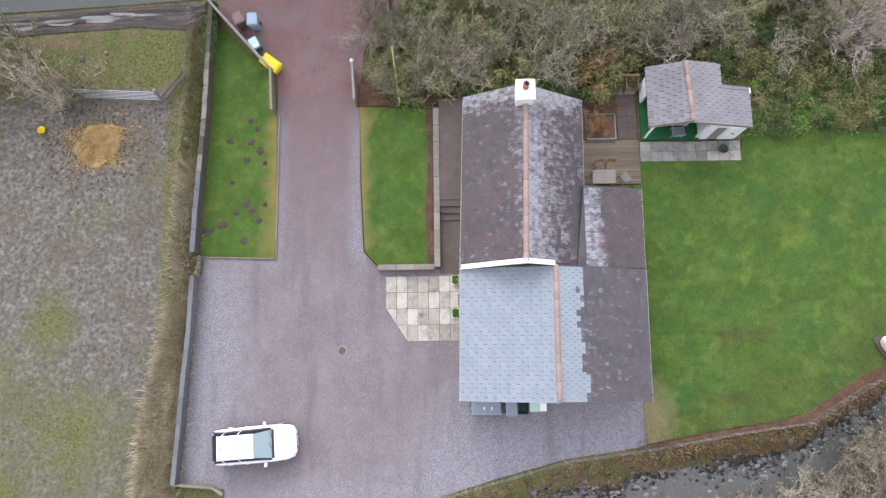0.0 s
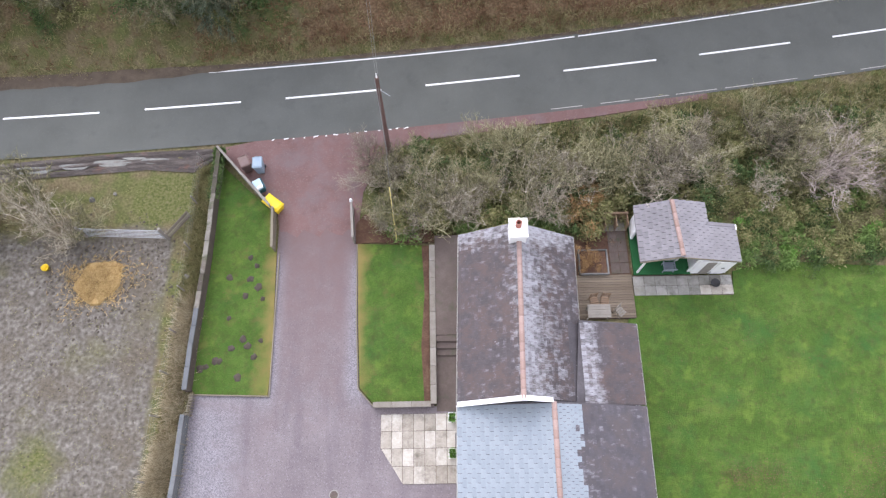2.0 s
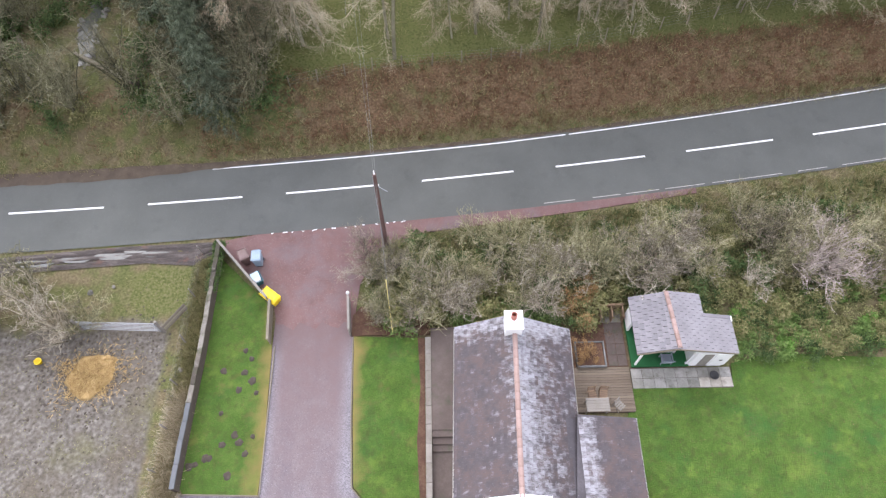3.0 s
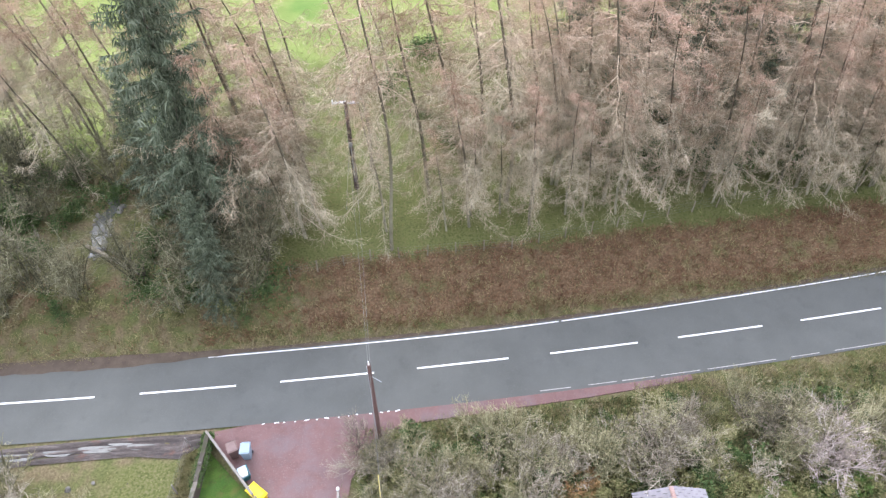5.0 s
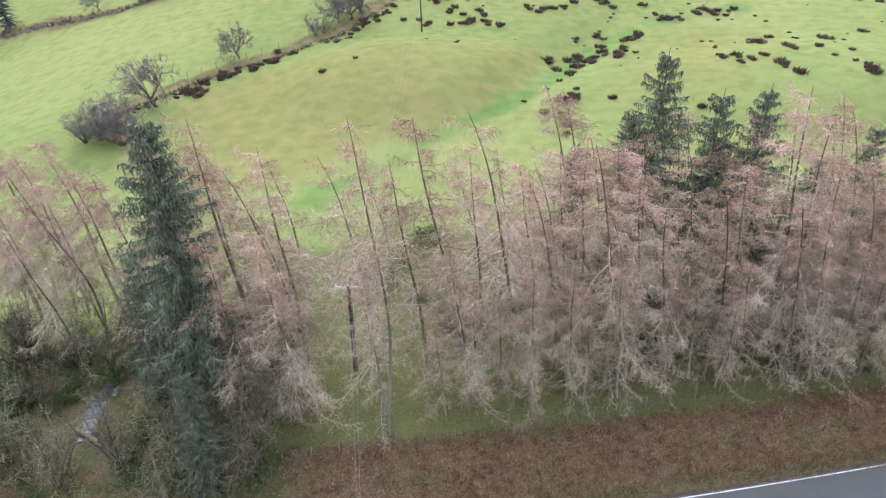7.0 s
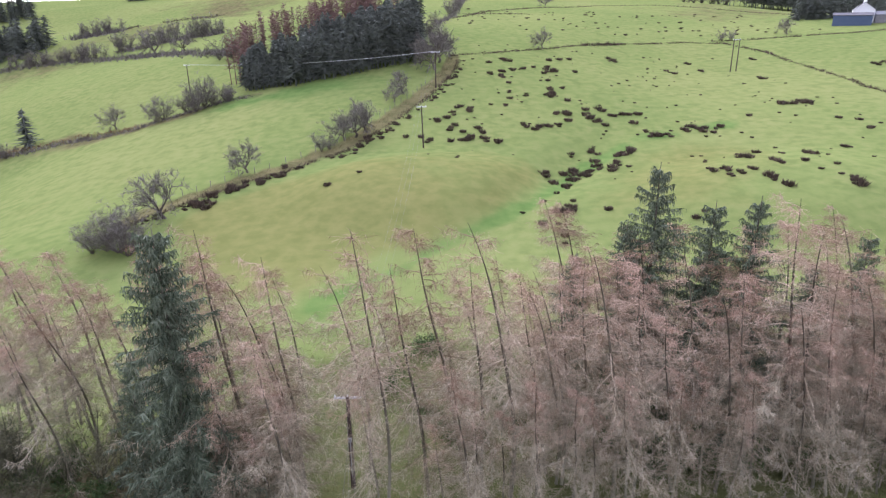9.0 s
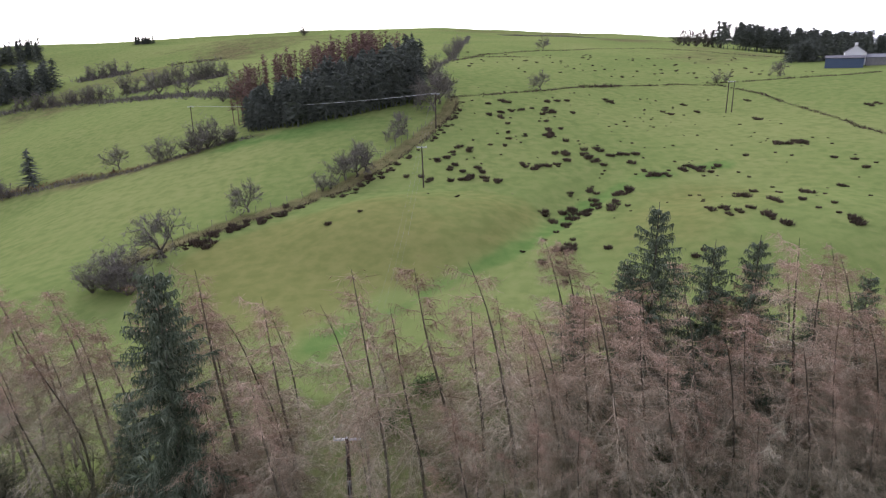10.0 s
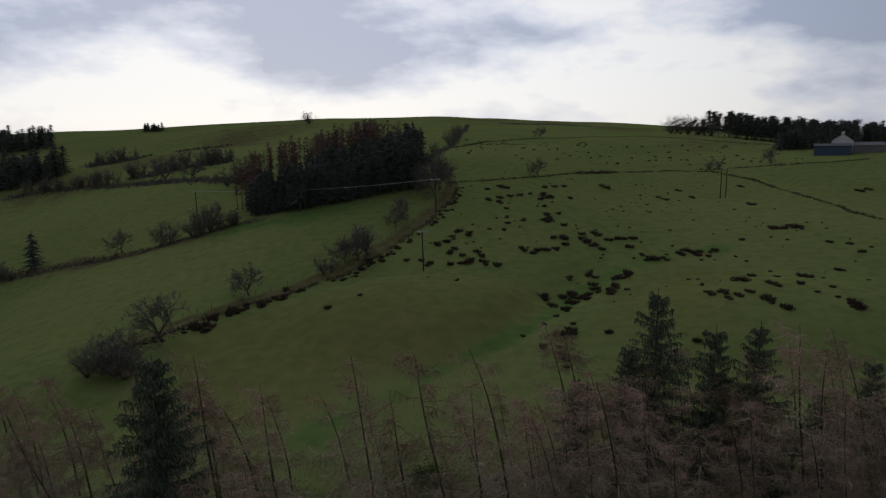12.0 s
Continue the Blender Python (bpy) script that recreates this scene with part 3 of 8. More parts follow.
# ---- the ground, one sheet to the horizon ----
def sheet_axis(lo, hi, fine_lo, fine_hi, step, grow):
    out = list(np.arange(fine_lo, fine_hi, step))
    s, v = step, fine_hi
    while v < hi:
        out.append(v)
        s *= grow
        v += s
    out.append(hi)
    s, v, pre = step, fine_lo, []
    while v > lo:
        s *= grow
        v -= s
        pre.append(max(v, lo))
    return np.array(sorted(set(np.round(pre + out, 3))))


def grid_mesh(name, xs, ys, zf):
    X, Y = np.meshgrid(xs, ys)
    Z = zf(X, Y)
    co = np.stack([X, Y, Z], -1).reshape(-1, 3)
    nx, ny = len(xs), len(ys)
    i = (np.arange(ny - 1)[:, None] * nx + np.arange(nx - 1)[None, :]).ravel()
    q = np.stack([i, i + 1, i + nx + 1, i + nx], -1)
    me = bpy.data.meshes.new(name)
    me.from_pydata(co.tolist(), [], q.tolist())
    me.polygons.foreach_set("use_smooth", np.ones(len(q), bool))
    return me, co


def wobble(x, y, s):
    return np.sin(x * s + 1.3 * np.sin(y * s * 0.7)) * np.cos(y * s * 0.9 + np.sin(x * s * 1.1))


XS = sheet_axis(-1500, 1500, -46, 50, 0.85, 1.06)
YS = sheet_axis(-400, 2600, -12, 58, 0.85, 1.04)
_me, _co = grid_mesh("ground", XS, YS, lambda x, y: land(x, y) - 0.04 * (1 - smooth(0.5, 3, np.abs(land(x, y)))) + 0.0 * x)
_x, _y = _co[:, 0], _co[:, 1]
_al = _y - (road_mid(_x) - 26.3)
_d = np.hypot(_x, _y)
ground = tagged(new("ground", _me), "rolling green pasture, muddy paddock and bracken bank", "ground", kind="structure")
# what grows where: paddock mud, bracken, rough verge, woodland floor
zones = np.zeros((len(_co), 4), np.float32)
zones[:, 0] = smooth(-15.2, -16.4, _x) * (1 - smooth(16.5, 19, _al + 0.5 * wobble(_x, _y, 0.8)))
zones[:, 1] = 0.72 * smooth(29.6, 30.6, _al) * (1 - smooth(34.8, 36.2, _al + 0.6 * wobble(_x, _y, 0.5))) * np.maximum(smooth(-13, -6, _x + wobble(_x, _y, 0.6)), 0.3 * smooth(-38, -30, _x))
zones[:, 1] = np.maximum(zones[:, 1], 0.6 * smooth(0.0, 0.6, brook_edge(_x) - _y) * smooth(2, 8, _x))
zones[:, 2] = np.maximum(smooth(28.6, 29.2, _al) * (1 - smooth(44, 66, _d)), (1 - smooth(23.3, 23.8, _al)) * smooth(-30, -20, _y))
zones[:, 3] = smooth(33.5, 36.5, _al) * (1 - smooth(56, 70, _d)) * smooth(-17, -9, _x + 2 * wobble(_x, _y, 0.5))
_ca = _me.color_attributes.new("zones", "FLOAT_COLOR", "POINT")
_ca.data.foreach_set("color", zones.ravel())
# tones of the pasture: the parched knoll, the lush gully, the heathy upper slopes, the trodden paddock top
tones = np.zeros((len(_co), 4), np.float32)
KNOLL = [(-40, 99), (-36.5, 105.5), (-28.5, 111), (-20, 115), (-12.5, 120), (-2, 126.5), (11.5, 129), (19.5, 125.5), (21.5, 120.5), (19, 110), (12.5, 99), (7, 93), (2, 88), (-4.5, 84.5), (-11.5, 78.5), (-16, 73), (-25, 74)]
HILLOCK = [(21, 93), (29, 108), (37, 120), (48, 128), (60, 127), (71, 120), (72, 108), (73, 101), (64, 86), (51, 86), (36, 90)]
GULLY = [(-13, 72), (-5, 79), (2, 87), (7, 92), (11, 96), (17, 102), (23, 112), (27, 119), (31, 123), (35, 126), (41, 132), (48, 135), (64, 138)]


def from_line(x, y, pts):
    """How far each place lies from a line of straight runs."""
    d = np.full(len(x), 9e9)
    for (ax, ay), (bx, by) in zip(pts, pts[1:]):
        dx, dy = bx - ax, by - ay
        t = np.clip(((x - ax) * dx + (y - ay) * dy) / (dx * dx + dy * dy), 0, 1)
        d = np.minimum(d, np.hypot(x - ax - t * dx, y - ay - t * dy))
    return d


def within(x, y, pts, soft):
    """1 inside an outline, falling off over a soft edge to 0."""
    odd = np.zeros(len(x), bool)
    for (ax, ay), (bx, by) in zip(pts, pts[1:] + pts[:1]):
        odd ^= ((ay > y) != (by > y)) & (x < (bx - ax) * (y - ay) / (by - ay + 1e-9) + ax)
    d = from_line(x, y, pts + pts[:1])
    return smooth(-soft, soft, np.where(odd, d, -d))


tones[:, 0] = 0.66 * within(_x, _y, KNOLL, 3.5) + 0.34 * within(_x, _y, HILLOCK, 9.0) + 0.34 * smooth(70, 100, _y) * (1 - smooth(100, 240, _y)) * wobble(_x, _y, 0.05)
_gd = from_line(_x, _y, GULLY)
tones[:, 1] = 0.68 * np.exp(-(_gd / 1.7) ** 2) + 0.22 * np.exp(-(_gd / 6.0) ** 2) * smooth(84, 110, _y) + 0.8 * np.exp(-((_x + 35) / 28) ** 2 - ((_y - 172) / 9) ** 2) + 0.45 * np.exp(-((_x + 14) / 7) ** 2 - ((_y - 69) / 5) ** 2)
tones[:, 2] = smooth(240, 430, _d) * (0.12 + 0.55 * wobble(_x, _y, 0.021) + 0.2 * wobble(_x + 40, _y, 0.06))
DITCH = [(-47.5, 100), (-46, 103), (-43, 105), (-40, 109), (-36, 112), (-32, 116), (-27, 119), (-22, 124), (-17, 128), (-13, 135), (-8, 144), (-5, 151), (-1, 159), (3, 170), (6, 179), (8, 192)]
LOWER_DITCH = [(-130, 176), (-115, 174), (-105, 173), (-96, 173), (-86, 171), (-75, 168), (-69, 171), (-62, 172), (-54, 176), (-46, 175)]
tones[:, 2] = np.maximum(tones[:, 2], 1.3 * (1 - smooth(0.8, 2.8, from_line(_x, _y, [(a - 0.8, b + 0.6) for a, b in DITCH]))))
tones[:, 2] = np.maximum(tones[:, 2], 1.3 * (1 - smooth(1.0, 4.5, from_line(_x, _y, LOWER_DITCH))))
tones[:, 3] = smooth(-21, -17, _x) * smooth(16, 17.5, _y) * (1 - smooth(19.5, 20.5, _y)) * (1 - smooth(-15, -14, _x))
tones[:, 3] = np.maximum(tones[:, 3], 0.46 * smooth(7, -3, _y) * (_x < -15.5) * (1 + 0.3 * wobble(_x, _y, 0.5)))
for _bx, _by, _sx, _sy in ((-19.5, -2.5, 2.2, 3.4), (-25.5, 0.5, 3.2, 3.0), (-21.5, 3.0, 2.0, 2.4), (-29, 6, 2.5, 4), (-24, -6, 4, 2.5)):
    tones[:, 3] = np.maximum(tones[:, 3], 0.7 * np.exp(-((_x - _bx) / _sx) ** 2 - ((_y - _by) / _sy) ** 2))
_cb = _me.color_attributes.new("tones", "FLOAT_COLOR", "POINT")
_cb.data.foreach_set("color", np.clip(tones, 0, 1).ravel())


def ground_material():
    m = bpy.data.materials.new("pasture")
    m.use_nodes = True
    n, l = m.node_tree.nodes, m.node_tree.links
    b = n["Principled BSDF"]
    b.inputs["Roughness"].default_value = 0.95
    b.inputs["Specular IOR Level"].default_value = 0.0
    tc = n.new("ShaderNodeTexCoord")
    at = n.new("ShaderNodeVertexColor")
    at.layer_name = "zones"
    sep = n.new("ShaderNodeSeparateColor")
    l.new(at.outputs["Color"], sep.inputs[0])

    def ns(scale, detail=6):
        k = n.new("ShaderNodeTexNoise")
        k.inputs["Scale"].default_value, k.inputs["Detail"].default_value = scale, detail
        l.new(tc.outputs["Object"], k.inputs["Vector"])
        return k.outputs["Fac"]

    def ramp(f, cols, lo=0.3, hi=0.7):
        r = n.new("ShaderNodeValToRGB")
        e = r.color_ramp.elements
        while len(e) < len(cols):
            e.new(0.5)
        for i, (k, c) in enumerate(zip(e, cols)):
            k.position, k.color = lo + (hi - lo) * i / (len(cols) - 1), (*c, 1)
        l.new(f, r.inputs["Fac"])
        return r.outputs["Color"]

    def mixc(f, a, c):
        k = n.new("ShaderNodeMix")
        k.data_type = "RGBA"
        l.new(f, k.inputs[0])
        l.new(a, k.inputs[6])
        l.new(c, k.inputs[7])
        return k.outputs[2]

    def sharpen(mask, nz, k=0.5):
        a = n.new("ShaderNodeMath")
        a.operation = "MULTIPLY_ADD"
        l.new(nz, a.inputs[0])
        a.inputs[1].default_value, a.inputs[2].default_value = k, -k / 2
        s = n.new("ShaderNodeMath")
        l.new(mask, s.inputs[0])
        l.new(a.outputs[0], s.inputs[1])
        r = n.new("ShaderNodeMapRange")
        r.inputs[1].default_value, r.inputs[2].default_value = 0.3, 0.7
        l.new(s.outputs[0], r.inputs[0])
        return r.outputs[0]

    big, mid, small = ns(0.018, 4), ns(0.9), ns(7)
    at2 = n.new("ShaderNodeVertexColor")
    at2.layer_name = "tones"
    sep2 = n.new("ShaderNodeSeparateColor")
    l.new(at2.outputs["Color"], sep2.inputs[0])
    clod = ns(11, 8)
    patch, fleck = ns(0.11, 6), ns(0.45, 8)
    field = mixc(ramp(patch, [(0.2, 0.2, 0.2), (0.6, 0.6, 0.6)], 0.3, 0.7), ramp(big, [(0.13, 0.178, 0.055), (0.169, 0.21, 0.068), (0.211, 0.232, 0.084)]), ramp(fleck, [(0.107, 0.14, 0.044), (0.168, 0.202, 0.066), (0.223, 0.232, 0.09)], 0.35, 0.65))
    field = mixc(sharpen(sep2.outputs[0], patch, 0.6), field, ramp(fleck, [(0.148, 0.162, 0.052), (0.192, 0.193, 0.068)], 0.35, 0.65))
    field = mixc(sharpen(sep2.outputs[2], patch, 0.9), field, ramp(fleck, [(0.102, 0.100, 0.043), (0.166, 0.147, 0.070)], 0.35, 0.65))
    field = mixc(sharpen(sep2.outputs[1], patch, 1.2), field, ramp(fleck, [(0.098, 0.165, 0.045), (0.137, 0.2, 0.06)], 0.35, 0.65))
    tread, blot = ns(4.5, 10), ns(1.6, 8)
    mud = mixc(ramp(blot, [(0, 0, 0), (1, 1, 1)], 0.4, 0.62), ramp(tread, [(0.07, 0.061, 0.05), (0.114, 0.103, 0.086), (0.152, 0.138, 0.117)], 0.3, 0.7), ramp(tread, [(0.09, 0.081, 0.067), (0.136, 0.124, 0.106), (0.21, 0.195, 0.172)], 0.32, 0.68))
    mud = mixc(ramp(ns(0.5, 6), [(0, 0, 0), (0.75, 0.75, 0.75)], 0.5, 0.72), mud, ramp(clod, [(0.07, 0.058, 0.042), (0.135, 0.115, 0.085)], 0.35, 0.65))
    mud = mixc(ramp(ns(0.16, 5), [(0, 0, 0), (0.8, 0.8, 0.8)], 0.58, 0.72), mud, ramp(small, [(0.08, 0.08, 0.03), (0.15, 0.145, 0.06)]))
    bracken = ramp(small, [(0.07, 0.05, 0.027), (0.135, 0.088, 0.052), (0.205, 0.148, 0.092)])
    rough = mixc(ramp(mid, [(0, 0, 0), (1, 1, 1)], 0.4, 0.6), ramp(small, [(0.065, 0.075, 0.028), (0.13, 0.135, 0.055)]), ramp(small, [(0.10, 0.08, 0.045), (0.18, 0.15, 0.09)]))
    wood = ramp(small, [(0.06, 0.072, 0.026), (0.11, 0.125, 0.045), (0.14, 0.13, 0.065)])
    nz = ns(1.3)
    c = mixc(sharpen(sep.outputs[2], nz), field, rough)
    c = mixc(sharpen(at.outputs["Alpha"], nz), c, wood)
    c = mixc(sharpen(sep.outputs[1], fleck, 1.5), c, bracken)
    c = mixc(sharpen(sep.outputs[0], nz), c, mud)
    c = mixc(sharpen(at2.outputs["Alpha"], nz), c, ramp(small, [(0.06, 0.068, 0.025), (0.105, 0.115, 0.042), (0.15, 0.135, 0.075)]))
    l.new(c, b.inputs["Base Color"])
    bp = n.new("ShaderNodeBump")
    bp.inputs["Strength"].default_value, bp.inputs["Distance"].default_value = 0.7, 0.08
    l.new(small, bp.inputs["Height"])
    l.new(bp.outputs["Normal"], b.inputs["Normal"])
    return m


_me.materials.append(ground_material())


# ---- builders ----
def mesh_of(name, vs, fs, m, smooth_faces=False):
    me = bpy.data.meshes.new(name)
    me.from_pydata([tuple(v) for v in vs], [], fs)
    if smooth_faces:
        me.polygons.foreach_set("use_smooth", np.ones(len(fs), bool))
    if m:
        me.materials.append(m)
    me.update()
    return me


def part(name, bm, m, parent=None, label="", smooth_faces=False):
    """Links a bmesh as one mesh object under a thing or a part."""
    me = bpy.data.meshes.new(name)
    bm.normal_update()
    bm.to_mesh(me)
    bm.free()
    if smooth_faces:
        me.polygons.foreach_set("use_smooth", np.ones(len(me.polygons), bool))
    if m:
        me.materials.append(m)
    ob = new(name, me)
    ob.parent = parent
    if label:
        ob["label"] = label
    return ob


def raw(name, vs, fs, m, parent=None, label="", smooth_faces=False):
    ob = new(name, mesh_of(name, vs, fs, m, smooth_faces))
    ob.parent = parent
    if label:
        ob["label"] = label
    return ob


def add_box(bm, cx, cy, cz, sx, sy, sz, bevel=0.0, rz=0.0, rx=0.0, ry=0.0):
    """A box centred at c; its edges rounded by bevel."""
    r = bmesh.ops.create_cube(bm, size=1.0, matrix=pose(cx, cy, cz, rx, ry, rz) @ Matrix.Diagonal((sx, sy, sz, 1)))
    if bevel:
        es = list({e for v in r["verts"] for e in v.link_edges})
        bmesh.ops.bevel(bm, geom=es, offset=bevel, segments=2, affect="EDGES", profile=0.5)
    return bm


def box(cx, cy, cz, sx, sy, sz, bevel=0.0, rz=0.0, rx=0.0, ry=0.0):
    return add_box(bmesh.new(), cx, cy, cz, sx, sy, sz, bevel, rz, rx, ry)


def add_tube(bm, a, b, r0, r1=None, n=8):
    a, b = Vector(a), Vector(b)
    q = (b - a).to_track_quat("Z", "Y").to_matrix().to_4x4()
    bmesh.ops.create_cone(bm, cap_ends=True, segments=n, radius1=r0, radius2=r1 if r1 is not None else r0, depth=(b - a).length, matrix=Matrix.Translation((a + b) / 2) @ q)
    return bm


def tube(a, b, r0, r1=None, n=8):
    return add_tube(bmesh.new(), a, b, r0, r1, n)


def slab(pts, z0, z1):
    """A polygon given in plan, standing from z0 to z1."""
    bm = bmesh.new()
    vs = [bm.verts.new((x, y, z0)) for x, y in pts]
    f = bm.faces.new(vs)
    r = bmesh.ops.extrude_face_region(bm, geom=[f])
    for v in r["geom"]:
        if isinstance(v, bmesh.types.BMVert):
            v.co.z = z1
    bmesh.ops.recalc_face_normals(bm, faces=bm.faces)
    return bm


def thing(name, label, category, at=(0, 0, 0), group="", kind="", rz=0.0):
    e = new(name)
    e.matrix_world = pose(*at, 0, 0, rz)
    return tagged(e, label, category, group, kind)


def strip(pts_a, pts_b, lift):
    """A band between two lines, draped on the land."""
    vs, fs = [], []
    for (ax, ay), (bx, by) in zip(pts_a, pts_b):
        for k in range(5):
            x, y = ax + (bx - ax) * k / 4, ay + (by - ay) * k / 4
            vs.append((x, y, float(land(x, y)) + lift))
    for i in range(len(pts_a) - 1):
        for k in range(4):
            a = i * 5 + k
            fs.append((a, a + 5, a + 6, a + 1))
    return vs, fs


# ---- road ----
_rx = [float(v) for v in np.arange(-70, 70.1, 2)]
road_s = [(x, float(road_mid(x)) - 2.98) for x in _rx]
road_n = [(x, float(road_mid(x) + road_half(x)) + 0.06) for x in _rx]
tagged(raw("road", *strip(road_s, road_n, 0.03), M["tarmac"]), "grey asphalt country road", "road", kind="structure")


# ---- trees and shrubs: tapered wood and many fine twigs ----
class Wood:
    def __init__(self, seed):
        self.r = np.random.RandomState(seed)
        self.v, self.f, self.n = [], [], 0

    def limb(self, pts, radii, sides=3):
        pts = np.asarray(pts, float)
        for i in range(len(pts)):
            t = pts[min(i + 1, len(pts) - 1)] - pts[max(i - 1, 0)]
            t = t / (np.linalg.norm(t) + 1e-9)
            u = np.cross(t, (0.3, 0.9, 0.2) if abs(t[1]) < 0.8 else (1, 0, 0.1))
            u = u / (np.linalg.norm(u) + 1e-9)
            w = np.cross(t, u)
            for k in range(sides):
                a = 2 * math.pi * k / sides
                self.v.append(pts[i] + radii[i] * (u * math.cos(a) + w * math.sin(a)))
        for i in range(len(pts) - 1):
            for k in range(sides):
                a, b = self.n + i * sides + k, self.n + i * sides + (k + 1) % sides
                self.f.append((a, b, b + sides, a + sides))
        self.n += len(pts) * sides

    def blade(self, a, b, w):
        """A fine twig, shoot or needle spray: a narrow sliver that ends in a point."""
        a, b = np.asarray(a, float), np.asarray(b, float)
        t = b - a
        u = np.cross(t, self.r.normal(size=3))
        u = u / (np.linalg.norm(u) + 1e-9) * w / 2
        self.v += [a - u, a + u, b]
        self.f.append((self.n, self.n + 1, self.n + 2))
        self.n += 3

    def mesh(self, name, m):
        return mesh_of(name, self.v, self.f, m)


def unit(az, el):
    return np.array((math.cos(az) * math.cos(el), math.sin(az) * math.cos(el), math.sin(el)))


def larch(seed, h=20.0, spread_m=4.0, bare=0.1, bushy=1.0, south=0.25, nod=1.4, girth=0.165):
    """Meshes of a leafless larch: trunk that nods over to the lee, long boughs that sag and turn up, and a haze of hanging twigs."""
    t, c = Wood(seed), Wood(seed + 1)
    r = c.r
    zs = np.linspace(0, 1, 15)
    bow, kink = r.normal(0, 0.35, 2), r.rand(2) * 6
    line = np.array([(-nod * z ** 2.6 + bow[0] * math.sin(3.1 * z) + 0.13 * math.sin(9 * z + kink[0]), 0.5 * bow[1] * math.sin(3.1 * z) + 0.1 * math.sin(8 * z + kink[1]), h * z) for z in zs])
    t.limb(line, girth * (1 - zs) ** 0.85 + 0.014, 7)

    def on(z):
        return np.array([np.interp(z, zs, line[:, k]) for k in range(3)])
    n = int((56 if bare < 0.25 else 48) * bushy)
    whorl = np.sort(bare + (0.99 - bare) * r.rand(int(n / 2.0)) ** (0.88 if bare > 0.18 else 0.7))
    for i in range(n):
        z = float(np.clip(whorl[i % len(whorl)] + r.normal(0, 0.008), bare, 0.99))
        az = r.rand() * 2 * math.pi
        L = spread_m * min(1.0, 0.17 + 1.7 * (1 - z)) * r.choice((0.35, 0.6, 0.8, 1.0, 1.25)) * (1 - south * math.sin(az)) * (1 - 0.18 * math.cos(az))
        p, el = on(z), r.uniform(-0.2, 0.35) + 0.9 * (z - 0.62)
        pts, rad = [p], [0.028 + 0.018 * (1 - z)]
        segs = 6
        for k in range(segs):
            el += r.uniform(-0.34, 0.04) if k < 3 else r.uniform(-0.05, 0.42)
            az += r.normal(0, 0.22)
            p = p + unit(az, el) * L / segs
            pts.append(p)
            rad.append((0.024 + 0.012 * (1 - z)) * (1 - (k + 1) / segs) + 0.007)
        c.limb(pts, rad, 3)
        pts = np.array(pts)
        m = int(8 + 7.5 * L)
        for k in range(m):
            s = (0.1 + 0.9 * (k + r.rand()) / m) * segs
            j = int(min(s, segs - 0.01))
            q = pts[j] + (s - j) * (pts[j + 1] - pts[j])
            a2 = az + (-1) ** k * r.uniform(0.2, 1.3)
            l2 = r.uniform(0.4, 1.5) * (1.25 - 0.6 * s / segs)
            e = q + unit(a2, r.uniform(-1.3, 0.25)) * l2
            c.blade(q, e, 0.026)
            for _ in range(3):
                g = q + (e - q) * r.uniform(0.1, 1.0)
                c.blade(g, g + unit(a2 + r.normal(0, 1.1), r.uniform(-1.5, 0.5)) * r.uniform(0.3, 0.9), 0.027)
    return t.mesh("trunk", M["bark_dark"]), c.mesh("crown", M["larch_twig"])


def shrub(seed, h=3.0, w=1.6, m="shrub_twig", stems=9, fine=1.0, up=0.55, thick=1.0, bw=1.0, trunk=False):
    """Mesh of a bare many-stemmed shrub; with trunk, its stems come as a mesh of their own."""
    c = Wood(seed)
    r = c.r
    st = Wood(seed + 500) if trunk else c
    for _ in range(stems):
        az, p = r.rand() * 6.283, np.array((r.normal(0, 0.12), r.normal(0, 0.12), -0.05))
        el = r.uniform(up, 1.45)
        L = h * r.uniform(0.7, 1.05)
        pts, rad = [p], [0.035 * thick]
        for k in range(4):
            p = p + unit(az, el) * np.array((w / h * 1.6, w / h * 1.6, 1)) * L / 4
            az += r.normal(0, 0.3)
            el = min(el + r.uniform(-0.2, 0.15), 1.5)
            pts.append(p)
            rad.append(0.03 * thick * (1 - k / 4) + 0.006)
        st.limb(pts, rad, 3)
        pts = np.array(pts)
        for _ in range(9):
            s = r.uniform(0.8, 4)
            i = int(min(s, 3.99))
            q = pts[i] + (s - i) * (pts[i + 1] - pts[i])
            e = q + unit(r.rand() * 6.283, r.uniform(-0.1, 1.2)) * h * r.uniform(0.12, 0.36)
            c.limb([q, (q + e) / 2 + r.normal(0, 0.05, 3), e], [0.014, 0.011, 0.006], 3)
            for _ in range(int(8 * fine)):
                g = q + (e - q) * r.uniform(0.15, 1)
                f = g + unit(r.rand() * 6.283, r.uniform(-0.3, 1.2)) * h * r.uniform(0.06, 0.2)
                c.blade(g, f, 0.024 * bw)
                for _ in range(2):
                    k = g + (f - g) * r.uniform(0.3, 1)
                    c.blade(k, k + unit(r.rand() * 6.283, r.uniform(-0.4, 1.2)) * h * r.uniform(0.03, 0.1), 0.02 * bw)
    if trunk:
        return st.mesh("trunk", M["bark"]), c.mesh("crown", M[m])
    return c.mesh("crown", M[m])


